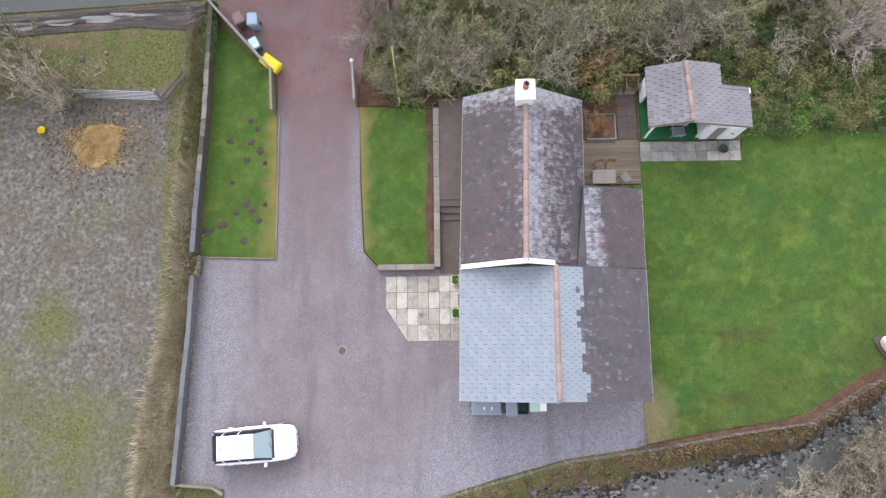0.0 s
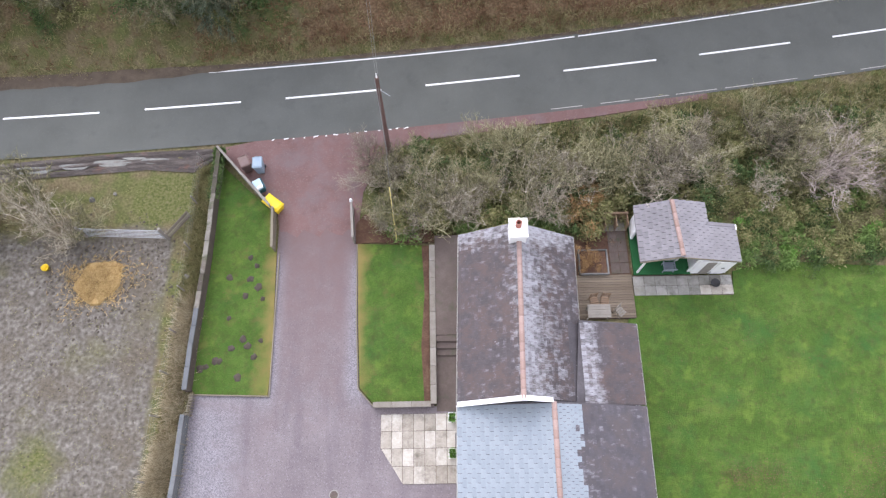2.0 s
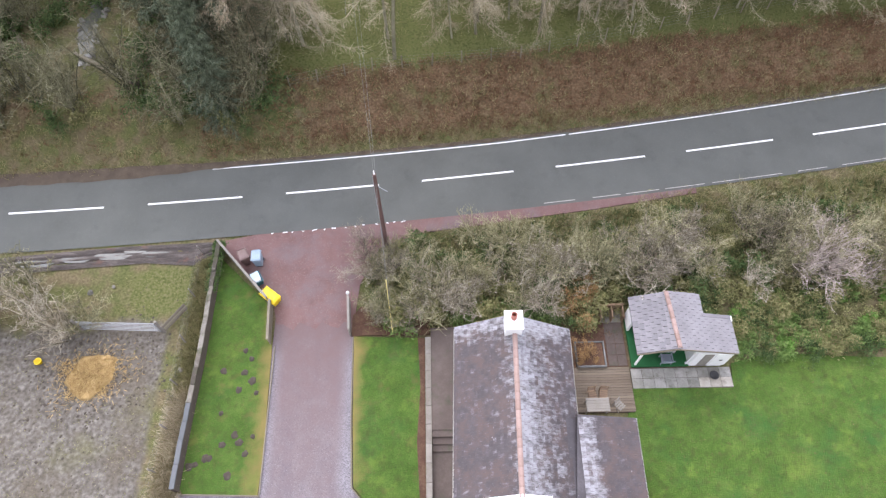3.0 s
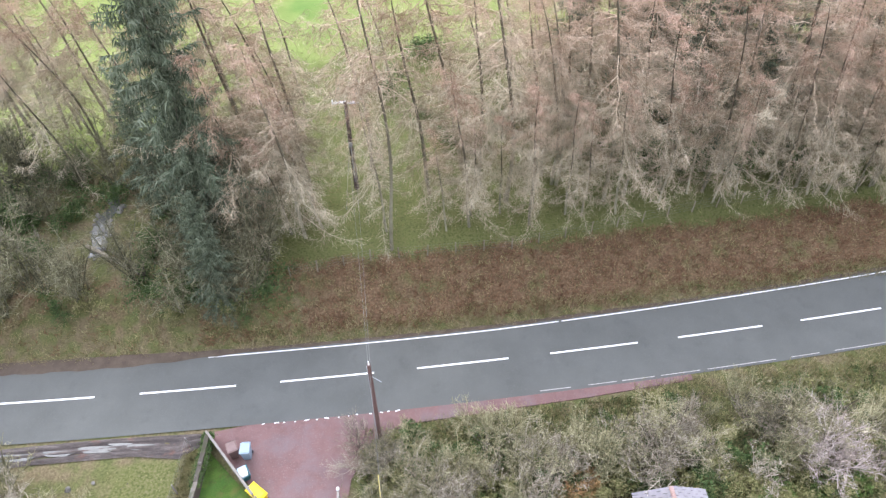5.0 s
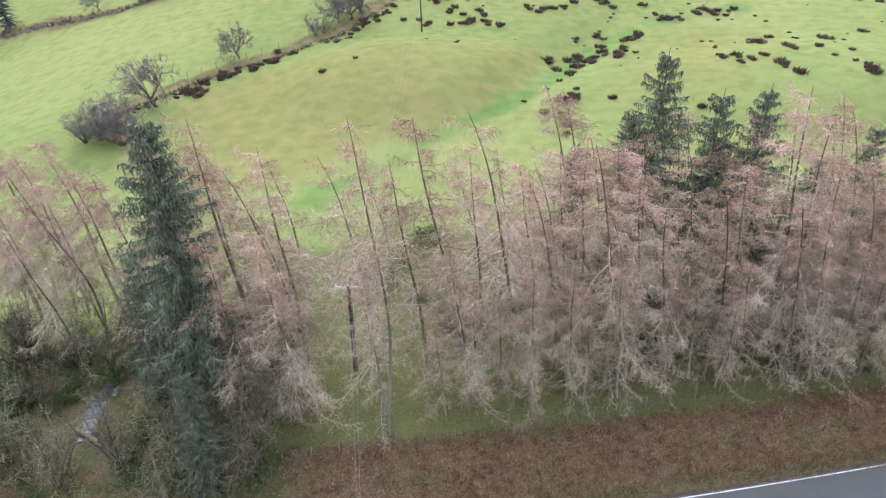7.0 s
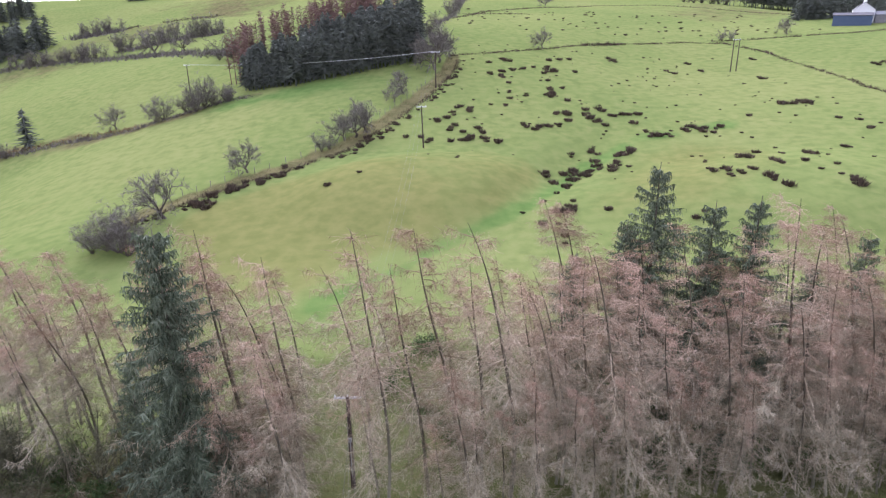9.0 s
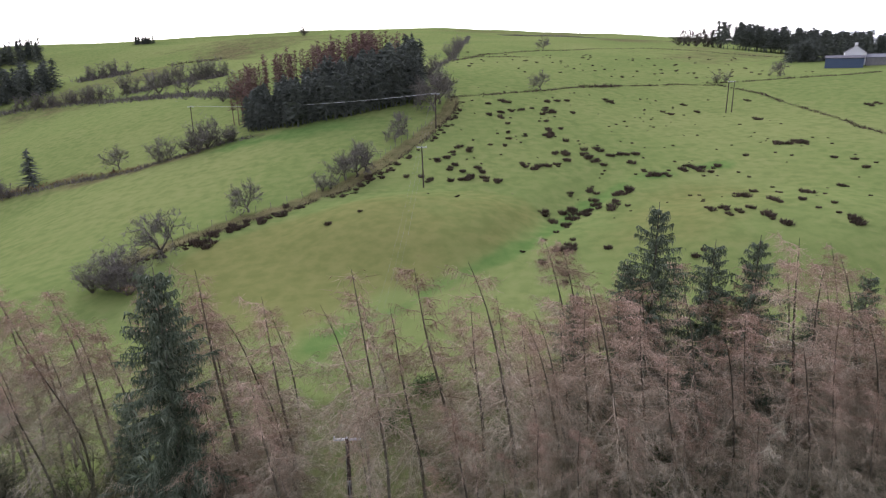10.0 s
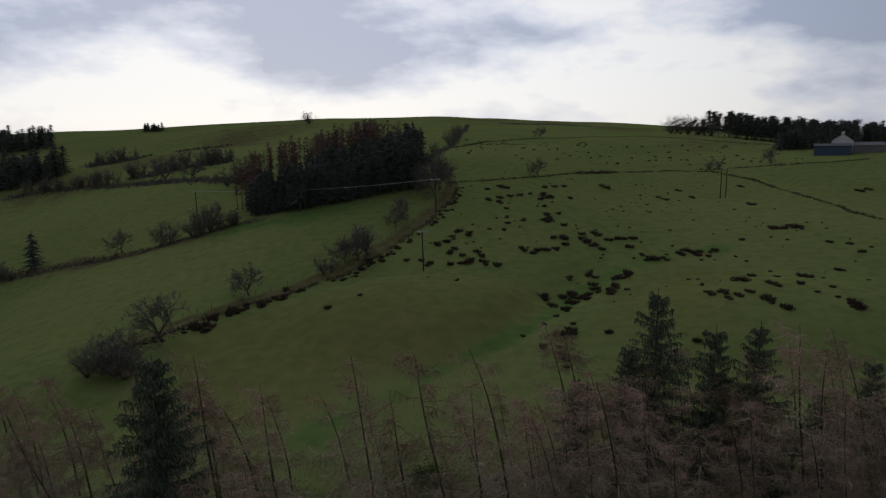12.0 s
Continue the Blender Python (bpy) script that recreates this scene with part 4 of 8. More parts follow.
def bare_tree(seed, h, wind, m, bw=0.03, limbs=6, spread=0.75, trunk_k=0.24, thick=1.0):
    """Trunk and crown of a leafless broadleaf tree: a short bole, forking limbs, and twigs that stream to one side."""
    t, c = Wood(seed), Wood(seed + 1)
    r = c.r
    p0 = np.array((wind * h * 0.25, 0.0, h * trunk_k))
    t.limb([(0, 0, -0.15), p0 * 0.5 + np.array((0.06 * h * r.normal(), 0, 0)) * 0.4, p0], [0.034 * h * thick, 0.026 * h * thick, 0.022 * h * thick], 7)

    def grow(p, d, L, rad, level):
        pts, e = [p], p
        for k in range(3):
            d = d + r.normal(0, 0.16, 3) + np.array((wind * 0.22, 0, 0.05))
            d = d / np.linalg.norm(d)
            e = e + d * L / 3
            pts.append(e)
        (t if level == 0 else c).limb(pts, [rad, rad * 0.8, rad * 0.6, rad * 0.4], 4 if level == 0 else 3)
        pts = np.array(pts)
        for k in range((5, 4, 6)[level]):
            s = r.uniform(0.8, 3)
            i = int(min(s, 2.99))
            q = pts[i] + (s - i) * (pts[i + 1] - pts[i])
            n = d + r.normal(0, spread * 0.75, 3)
            n = n / np.linalg.norm(n)
            if level < 2:
                grow(q, n, L * r.uniform(0.45, 0.7), rad * 0.5, level + 1)
            else:
                f = q + n * L * r.uniform(0.4, 0.8)
                c.blade(q, f, bw)
                for _ in range(2):
                    g = q + (f - q) * r.uniform(0.3, 0.9)
                    c.blade(g, g + (n + r.normal(0, 0.6, 3)) * L * 0.3, bw * 0.8)
    for k in range(limbs):
        az = 6.283 * (k + r.uniform(-0.3, 0.3)) / limbs
        d = unit(az, r.uniform(0.35, 1.2))
        grow(p0 * r.uniform(0.8, 1.0), d, h * r.uniform(0.32, 0.46), 0.013 * h * thick, 0)
    return t.mesh("trunk", M["bark"]), c.mesh("crown", M[m])


def spruce(seed, h=20.0, w=3.4, whorls=34, bare=0.03, taper=0.85, ring=7):
    t, c = Wood(seed), Wood(seed + 1)
    r = c.r
    t.limb([(0, 0, -0.1), (0.05, 0, h * 0.5), (0, 0.04, h)], [0.24, 0.14, 0.02], 7)
    for i in range(whorls):
        z = bare + (0.985 - bare) * i / whorls
        n = ring if z < 0.8 else 5
        a0 = r.rand() * 6.283
        for k in range(n):
            az = a0 + 6.283 * k / n + r.normal(0, 0.2)
            L = w * (1 - z) ** taper * r.uniform(0.55, 1.2) * (1 + 0.22 * math.sin(az * 2 + 9 * z)) + 0.22
            p, el = np.array((0, 0, z * h + r.normal(0, 0.15))), 0.55 * z * z + 0.1 - 0.45 * (1 - z)
            pts = [p]
            for s in range(4):
                p = p + unit(az, el) * L / 4
                el += 0.12 * (s - 1)
                pts.append(p)
            c.limb(pts, [0.03, 0.022, 0.015, 0.01, 0.005], 3)
            for s in np.linspace(0.06, 1, int(8 + 7 * L)):
                j = min(int(s * 4), 3)
                q = pts[j] + (s * 4 - j) * (pts[j + 1] - pts[j])
                for sd in (-1, 1):
                    e = q + unit(az + sd * r.uniform(0.3, 1.1), r.uniform(-0.9, 0.1)) * (0.24 + 0.2 * L * (1 - 0.5 * s)) * r.uniform(0.5, 1.3)
                    c.blade(q, e, 0.085)
                    g = q + (e - q) * r.uniform(0.3, 0.9)
                    c.blade(g, g + np.array((r.normal(0, 0.1), r.normal(0, 0.1), -r.uniform(0.2, 0.55))), 0.075)
    return t.mesh("trunk", M["bark"]), c.mesh("crown", M["spruce_needle"])


def plant(name, meshes, x, y, label, category, group="", s=1.0, rz=0.0, dz=0.0, lean=0.0):
    """A tree or shrub that stands on the land, with its trunk and crown as parts."""
    e = thing(name, label, category, (0, 0, 0), group)
    e.matrix_world = Matrix.Translation((x, y, float(land(x, y)) + dz)) @ pose(0, 0, 0, 0, lean, 0) @ pose(0, 0, 0, 0, 0, rz) @ Matrix.Diagonal((s, s, s, 1))
    for me in meshes:
        o = new(me.name.split(".")[0], me)
        o.parent = e
    return e


def leafy(seed, h, w, n, m, size=0.11, sprig=0.0):
    """Mesh of a low leafy bush: many small leaves on a loose, uneven heap."""
    c = Wood(seed)
    r = c.r
    lobes = [(r.normal(0, w * 0.4, 2), r.uniform(0.5, 1.0)) for _ in range(6)]
    for k in range(n):
        (cx, cy), s = lobes[r.randint(6)]
        az, el = r.rand() * 6.283, r.uniform(0.0, 1.5)
        p = np.array((cx, cy, 0)) + unit(az, el) * np.array((w * 0.55, w * 0.55, h)) * s * r.uniform(0.55, 1.05)
        c.blade(p, p + unit(r.rand() * 6.283, r.uniform(-0.7, 0.9)) * size * r.uniform(0.7, 1.8 + sprig), size * r.uniform(0.5, 0.9))
    for k in range(14):
        az = r.rand() * 6.283
        c.limb([(0, 0, 0), unit(az, r.uniform(0.4, 1.3)) * h * 0.8], [0.02, 0.008], 3)
    return c.mesh("foliage", M[m])


RNG = np.random.RandomState(11)
LARCH = [larch(20 + 3 * k, 20, 5.7 - 0.4 * (k % 3), (0.05, 0.2, 0.3, 0.08, 0.26, 0.14)[k], 1.0, (0.25, 0.1, 0.1, 0.25, 0.1, 0.2)[k], (0.9, 1.8, 2.4, 1.2, 1.5, 2.8)[k]) for k in range(6)] + [larch(41, 20, 3.2, 0.5, 0.8, 0.1, 1.6, 0.11)]
SPRUCE = [spruce(70, 20, 3.5, 46, 0.03, 0.55, 6), spruce(73, 20, 4.6, 32, 0.03, 0.7, 6), spruce(76, 20, 6.0, 26, 0.03, 0.8, 6)]
SHRUB = [shrub(100 + k, 3.0, 1.7, ("shrub_twig", "twig_olive", "shrub_twig", "twig_olive", "twig_olive", "shrub_twig")[k], fine=0.64) for k in range(6)]
PINKS = bare_tree(340, 7.0, 0.0, "twig_pink", 0.02, 13, 0.62, 0.08, 0.6)
MOUTH = bare_tree(344, 5.5, 0.0, "shrub_twig", 0.018, 11, 0.62, 0.05, 0.6)
SPRAY = [bare_tree(350 + 2 * k, 3.7, 0.0, ("twig_olive", "shrub_twig", "twig_olive")[k], 0.018, 9, 0.5, 0.04, 0.75) for k in range(3)]
HEDGE_TREE = [shrub(130 + k, 5.4, 3.0, "twig_dark", 10, 0.9, 0.5, 2.2, 2.4, True) for k in range(3)]
THORN = [bare_tree(330 + k, 5.4, (-0.3, -0.2, 0.05)[k], "twig_dark", 0.045, 7, 0.75, 0.12) for k in range(3)]
TREE_TURN = (0, 25, -20, 10, -35)
FAR_TREE = [shrub(135 + k, 6.0, 3.4, "twig_dark", 7, 0.45, 0.6, 2.2, 6.0, True) for k in range(2)]
LEAFY = [leafy(140, 1.3, 1.5, 900, "leaf_dark"), leafy(141, 1.1, 1.5, 900, "leaf_olive"), leafy(142, 1.6, 1.2, 800, "leaf_olive", 0.09, 0.8), leafy(143, 1.5, 1.2, 900, "leaf_dark", 0.09, 0.8)]
ORANGE = leafy(150, 2.0, 1.3, 1100, "leaf_orange", 0.09)
FERN = leafy(152, 0.9, 1.0, 700, "leaf_fern", 0.1, 0.8)
BRIGHT = leafy(151, 0.5, 0.7, 300, "leaf_bright", 0.16)

# the larch wood beyond the road: the front row, then those behind
# each: foot x, y, height, how far the top stands off to one side
larches = [(-27.6, 43, 13.5, -2.4), (-26.8, 46, 14.5, -1.8), (-27.4, 50, 17, -1.2), (-13.2, 42, 21, -1.6), (-14.3, 44, 18.5, -0.6), (-10.2, 42, 18, -0.8), (-9.2, 41, 19.5, -0.7), (-4.6, 44, 17.5, -0.5), (-2.6, 35.5, 23.5, 0.35), (0.2, 41, 18.5, -1.8),
           (3.2, 43, 21, -2.6), (6.2, 40, 22, -0.3), (4.3, 42, 18.5, -0.4), (9.4, 43, 17, -1.8), (14, 40, 20.5, -0.8), (27.9, 44, 22, -0.4), (30.3, 45, 20, -0.3), (34.8, 46, 20, -1.0), (3.2, 37.6, 14, -1), (7.8, 37.6, 12, 0.3), (10.4, 41.8, 17.5, -0.6), (-9.2, 36.8, 16.5, -0.8), (-12.0, 36.4, 15.5, -0.6), (-8.9, 39.5, 15, -0.8), (-18.2, 47, 18, -1.2), (-21.5, 45, 16, -1.4)]
for k in range(17):
    larches.append((9 + 2.1 * k + RNG.normal(0, 0.6), 40 + 0.09 * k + RNG.uniform(0, 4.5), RNG.uniform(14.5, 18.5), RNG.normal(-0.4, 0.6)))
for k in range(15):
    larches.append((RNG.uniform(-46, -16), RNG.uniform(44, 58), RNG.uniform(13, 17), RNG.normal(-1.2, 0.8)))
for k in range(7):
    larches.append((RNG.uniform(-12, 12), RNG.uniform(46, 57), RNG.uniform(12, 15), RNG.normal(-1.4, 0.7)))
for k in range(30):
    larches.append((RNG.uniform(12, 48), RNG.uniform(44, 60), RNG.uniform(14.5, 18.5), RNG.normal(0, 0.7)))
for k in range(24):
    u = (k + RNG.rand()) / 24
    x = -13 + 58 * u
    if not -6.8 < x < -3.2:
        larches.append((x, 36.6 + 0.1 * x + RNG.uniform(0.3, 2.6), RNG.uniform(9, 13.4), RNG.normal(-0.3, 0.5)))
for k, (x, y, h, off) in enumerate(larches):
    plant("larch", LARCH[6 if -6 < x < 0 and y < 37 else (0, 3, 5)[k % 3] if y < 43.5 + 0.1 * x and not -9 < x < 0 else (1, 2, 4, 5)[k % 4]] if h > 13.5 else LARCH[(0, 3)[k % 2]], x, y, "tall leafless larch with pinkish drooping twigs", "tree", "roadside larches", h / 20, RNG.uniform(-40, 40), 0, math.degrees(math.atan2(off, h)))
for k, (x, y, h, v) in enumerate([(-15.9, 37.4, 23.0, 0), (-14.6, 31.6, 10, 0), (19.5, 52.6, 22.5, 1), (23.7, 50.9, 19.8, 1), (26.6, 49.5, 20.6, 2), (12.8, 52, 15, 1), (17.3, 53, 17.5, 1), (-13.5, 37.5, 8, 1), (-20.5, 40.5, 12, 1), (20.5, 46.5, 11, 1), (25.5, 45.5, 13, 2), (31.5, 49, 15, 1), (36.5, 47, 12, 2), (41, 50, 15, 1), (16.5, 47, 9, 2), (38.5, 53, 16, 1), (45, 47, 11, 2)]):
    plant("spruce", SPRUCE[v], x, y, "tall dark green spruce with drooping boughs", "tree", "roadside spruces", h / 20, 60 * k)

# the shrub belt between garden and road
for k in range(88):
    x = RNG.uniform(-4.3, 46)
    lo, hi = 15.9 + max(0, x - 17) * 0.2, 20.2 + 0.125 * x
    if 1 < x < 7.5:
        lo = 16.8
    if 9.3 < x < 17.5:
        lo = 17.6
    y = lo + (hi - lo) * RNG.rand()
    edge_low = 0.6 if y > hi - 1.2 else 1.0
    s = RNG.uniform(0.75, 1.3) * edge_low * (0.75 if x < -1 and y < 17.5 else 1)
    plant("shrub", (SHRUB[RNG.randint(6)],), x, y, "bare brown and olive hedge shrub", "shrub", "roadside shrubs", s, RNG.uniform(0, 360))
for k in range(150):
    x = RNG.uniform(-4, 46)
    lo, hi = 15.4 + max(0, x - 18) * 0.1, 20.7 + 0.125 * x
    if 8.8 < x < 17.5:
        lo = 16.8
    y = lo + (hi - lo) * RNG.rand() ** 1.3
    plant("undergrowth_bush", (LEAFY[(1, 2, 1, 2, 0, 3)[RNG.randint(6)]],), x, y, "low tangled green and olive undergrowth bush", "bush", "roadside undergrowth", RNG.uniform(0.7, 1.4), RNG.uniform(0, 360))
plant("bare_tree", PINKS, 22.3, 18.6, "bare round-crowned tree with pinkish grey twigs", "tree", "", 0.8)
for k, (x, y, s) in enumerate([(-4.3, 20.3, 0.62), (-4.2, 18.9, 0.55), (-2.6, 19.4, 0.62)]):
    plant("mouth_shrub", MOUTH, x, y, "bare grey-pink shrub at the drive mouth", "shrub", "drive mouth shrubs", s, 70 * k)
for k in range(32):
    x = RNG.uniform(-3, 44)
    lo, hi = 16.6 + max(0, x - 17) * 0.2, 20.6 + 0.125 * x
    if 9.3 < x < 17.5:
        lo = 17.9
    plant("spray_shrub", SPRAY[k % 3], x, RNG.uniform(lo, hi), "bare shrub with pale upright spreading branches", "shrub", "roadside spray shrubs", RNG.uniform(0.75, 1.25), RNG.uniform(0, 360))
for x, y, s in ((8.3, 17.0, 1.15), (9.1, 17.4, 0.8), (8.3, 13.75, 0.62), (8.75, 13.5, 0.5), (8.0, 13.4, 0.5), (3.0, 19.2, 0.5), (9.4, 18.2, 0.7)):
    plant("autumn_shrub", (ORANGE,), x, y, "shrub with rusty orange autumn leaves", "shrub", "", s, RNG.uniform(0, 360))
for k in range(22):
    plant("fern_clump", (FERN,), RNG.uniform(-3.5, 9.2), RNG.uniform(15.6, 16.7), "low bright green ivy and fern clump behind the house", "plant", "ferns", RNG.uniform(0.6, 1.1), RNG.uniform(0, 360))
for k in range(16):
    x, y = RNG.uniform(17.5, 26), RNG.uniform(13.2, 16)
    plant("leafy_plant", (BRIGHT if k % 3 == 0 else LEAFY[0],), x, y, "fresh green leafy plant at the lawn's edge", "plant", "lawn edge plants", RNG.uniform(0.5, 0.9), RNG.uniform(0, 360))
for k in range(96):
    x = RNG.uniform(16.6, 30)
    y = RNG.uniform(13.4 + 0.03 * (x - 17), 16.8 + 0.12 * (x - 17))
    plant("bank_plant", ((FERN, LEAFY[1], BRIGHT, FERN, FERN, LEAFY[2])[k % 6],), x, y, "tangled green bank plants behind the lawn", "plant", "bank plants", RNG.uniform(0.5, 1.0), RNG.uniform(0, 360))
# thicket at the paddock's far corner, and scrub left of the spruce
for k in range(42):
    x, y = RNG.uniform(-36, -20.6), RNG.uniform(15.2, 19.6)
    plant("shrub", (SHRUB[(0, 1, 3, 4)[k % 4]],), x, y, "bare grey paddock thicket shrub", "shrub", "paddock thicket", RNG.uniform(0.85, 1.35), RNG.uniform(0, 360))
MOSSY = [shrub(160 + k, 5.5, 2.3, ("twig_moss", "twig_moss", "twig_moss")[k], 10, 0.72, 0.6, 1.3, 1.25) for k in range(3)]
for k in range(112):
    x, y = RNG.uniform(-44, -11), RNG.uniform(30.4, 47)
    if -26.4 < x < -21.6 and 33.2 < y < 40.5:
        continue
    if k % 3 == 0 and y < 40:
        v, s_ = (LEAFY[(1, 2, 1, 3)[k % 4]],), RNG.uniform(0.7, 1.2)
    else:
        v, s_ = (MOSSY[(0, 1, 0, 1, 2)[k % 5]],), RNG.uniform(0.55, 1.3)
    plant("scrub_bush", v, x, y, "mossy olive scrub bush beside the road", "bush", "roadside scrub", s_, RNG.uniform(0, 360))
for k in range(46):
    x, y = RNG.uniform(-36, -11), RNG.uniform(30.6, 45)
    if not (-26.2 < x < -21.8 and 33.2 < y < 40.5):
        plant("scrub_evergreen", (LEAFY[(0, 3)[k % 2]],), x, y, "dark green ivy-clad scrub bush beside the road", "bush", "roadside evergreens", RNG.uniform(0.9, 2.0), RNG.uniform(0, 360))
for k in range(50):
    x = RNG.uniform(12, 30)
    y = float(brook_edge(x)) - RNG.uniform(4.0 - 0.06 * (x - 12), 8)
    plant("shrub", (SHRUB[(0, 2, 5)[k % 3]],), x, y, "bare brown shrub on the far bank of the brook", "shrub", "brookside shrubs", RNG.uniform(0.7, 1.2), RNG.uniform(0, 360))
# extra dark bushes, added to deepen the shade on the wood's east side
for k in range(52):
    plant("woodland_bush", (LEAFY[(0, 3)[k % 2]],), RNG.uniform(15, 46), RNG.uniform(43, 52), "dark green understorey bush among larches", "bush", "woodland understorey", RNG.uniform(1.2, 2.6), RNG.uniform(0, 360))
for k in range(30):
    x, y = RNG.uniform(-4, 34), 0
    y = RNG.uniform(47, 62)
    plant("woodland_bush", (LEAFY[(0, 3)[k % 2]],), x + (10 if k % 2 else 0), y, "dark green understorey bush among larches", "bush", "woodland understorey", RNG.uniform(1.0, 2.4), RNG.uniform(0, 360))

# ---- more builders ----
def place(me, name, parent, m, label=""):
    """One more object on a shared mesh, at the pose m."""
    o = new(name, me)
    o.parent = parent
    o.matrix_basis = m
    if label:
        o["label"] = label
    return o


def loft(rings, close=True):
    bm = bmesh.new()
    rs = [[bm.verts.new(p) for p in r] for r in rings]
    n = len(rs[0])
    for a, b in zip(rs, rs[1:]):
        for k in range(n):
            bm.faces.new((a[k], a[(k + 1) % n], b[(k + 1) % n], b[k]))
    if close:
        bm.faces.new(rs[0][::-1])
        bm.faces.new(rs[-1])
    bmesh.ops.recalc_face_normals(bm, faces=bm.faces)
    return bm


def clip_half(pts, a, b):
    """What of a plan polygon lies to the left of the line from a to b."""
    def side(p):
        return (b[0] - a[0]) * (p[1] - a[1]) - (b[1] - a[1]) * (p[0] - a[0])
    out = []
    for p, q in zip(pts, pts[1:] + pts[:1]):
        sp, sq = side(p), side(q)
        if sp >= 0:
            out.append(p)
        if sp * sq < 0:
            t = sp / (sp - sq)
            out.append((p[0] + t * (q[0] - p[0]), p[1] + t * (q[1] - p[1])))
    return out


def wire(name, pts, r, m, label, category="", parent=None, kind=""):
    cu = bpy.data.curves.new(name, "CURVE")
    cu.dimensions, cu.bevel_depth, cu.bevel_resolution = "3D", r, 1
    sp = cu.splines.new("POLY")
    sp.points.add(len(pts) - 1)
    for q, p in zip(sp.points, pts):
        q.co = (*p, 1)
    cu.materials.append(m)
    o = new(name, cu)
    o.parent = parent
    return tagged(o, label, category, kind=kind) if category else o


def sag(a, b, drop, n=14):
    a, b = Vector(a), Vector(b)
    return [tuple(a.lerp(b, k / n) - Vector((0, 0, drop * 4 * (k / n) * (1 - k / n)))) for k in range(n + 1)]


# ---- road surface: markings, red apron, muddy pull-in ----
road = bpy.data.objects["road"]


def marking(xa, xb, off, w, lift=0.04, paint="road_paint"):
    xs_ = list(np.linspace(xa, xb, max(2, int(abs(xb - xa) / 1.5) + 1)))
    lo, hi = [(float(x), float(road_mid(x)) + off(x) - w / 2) for x in xs_], [(float(x), float(road_mid(x)) + off(x) + w / 2) for x in xs_]
    vs, fs = strip(lo, hi, lift)
    raw("road_marking", vs, fs, M[paint], road)


for k in range(-5, 6):
    marking(-3.75 + 8.95 * k - 6.1, -3.75 + 8.95 * k, lambda x: 0.0, 0.13)
_a = -15.0
while _a < 66:
    marking(_a, _a + 24.0, lambda x: float(road_half(x)) - 0.2, 0.09)
    _a += 24.25
_a = 7.0
while _a < 50:
    _b = _a + RNG.uniform(1.5, 7)
    marking(_a, _b, lambda x: -2.78, 0.055, 0.04, "road_paint_worn")
    _a = _b + RNG.uniform(0.3, 1.6)
_a = -10.5
while _a < -1.6:
    _b = _a + RNG.choice((0.1, 0.15, 0.3))
    marking(_a, _b, lambda x: -3.02 + 0.04 * math.sin(9 * x), 0.07, 0.05)
    _a = _b + RNG.uniform(0.2, 0.7)
# earth that has washed over the road's far edge
_ex = [float(v) for v in np.arange(-60, 62, 0.6)]
_ew = [0.08 + 0.5 * float(smooth(-10, -22, x)) + 0.05 * math.sin(2.1 * x) + 0.04 * math.sin(5.3 * x + 1) for x in _ex]
tagged(raw("road_edge_soil", *strip([(x, float(road_mid(x) + road_half(x)) + 0.06 - w) for x, w in zip(_ex, _ew)], [(x, float(road_mid(x) + road_half(x)) + 0.22 + 0.5 * w) for x, w in zip(_ex, _ew)], 0.045), M["soil_brown"]), "dark brown soil along the road edge", "soil", kind="structure")

apron = [(-14.2, 21.6), (-10.9, 22.3), (-2.5, 23.05), (4, 23.65), (10, 24.25), (17, 25.0), (17, 24.6), (10, 23.5), (4, 22.7), (-1.2, 22.0), (-3.6, 21.0), (-4.7, 18.5), (-4.95, 16), *[(-5.2 - 0.33 * k, 16 + 0.45 * math.sin(2.3 * k) * math.sin(0.7 * k + 1) - 0.25 * (k % 2)) for k in range(13)], (-9.5, 16), (-9.9, 17.6), (-12, 19.8), (-13.4, 21.3)]
tagged(part("red_apron", slab(apron, -0.05, 0.024), M["red_tarmac"]), "worn red tarmac drive mouth", "pavement", kind="structure")
_vs, _fs, _nu, _nv = [], [], 110, 26
for _i in range(_nu + 1):
    x = -34 + 20.2 * _i / _nu
    lo, hi = float(np.interp(x, [-34, -24, -18, -15.1, -13.6], [18.8, 19.9, 20.3, 20.05, 21.1])), float(np.interp(x, [-34, -27.3, -20, -14.2, -13.6], [20.4, 20.9, 21.5, 21.7, 21.35]))
    for _j in range(_nv + 1):
        v = _j / _nv
        y = lo + (hi - lo) * v
        rut = math.exp(-((v - 0.32 - 0.04 * math.sin(x * 0.5)) / 0.07) ** 2) + math.exp(-((v - 0.68 - 0.05 * math.sin(x * 0.4 + 1)) / 0.08) ** 2) + 0.7 * math.exp(-((v - 0.5 - 0.16 * math.sin(x * 0.33)) / 0.06) ** 2)
        rim = min(1.0, 6 * v, 6 * (1 - v))
        _vs.append((x, y, 0.012 + rim * (0.075 - 0.085 * rut + 0.05 * noise.noise(Vector((x * 0.9, y * 2.6, 3))) + 0.03 * noise.noise(Vector((x * 3, y * 6, 7))))))
for _i in range(_nu):
    for _j in range(_nv):
        k = _i * (_nv + 1) + _j
        _fs.append((k, k + _nv + 1, k + _nv + 2, k + 1))
tagged(raw("muddy_pull_in", _vs, _fs, M["wet_mud"], None, "", True), "wet rutted mud pull-in with puddles beside the road", "ground", kind="structure")
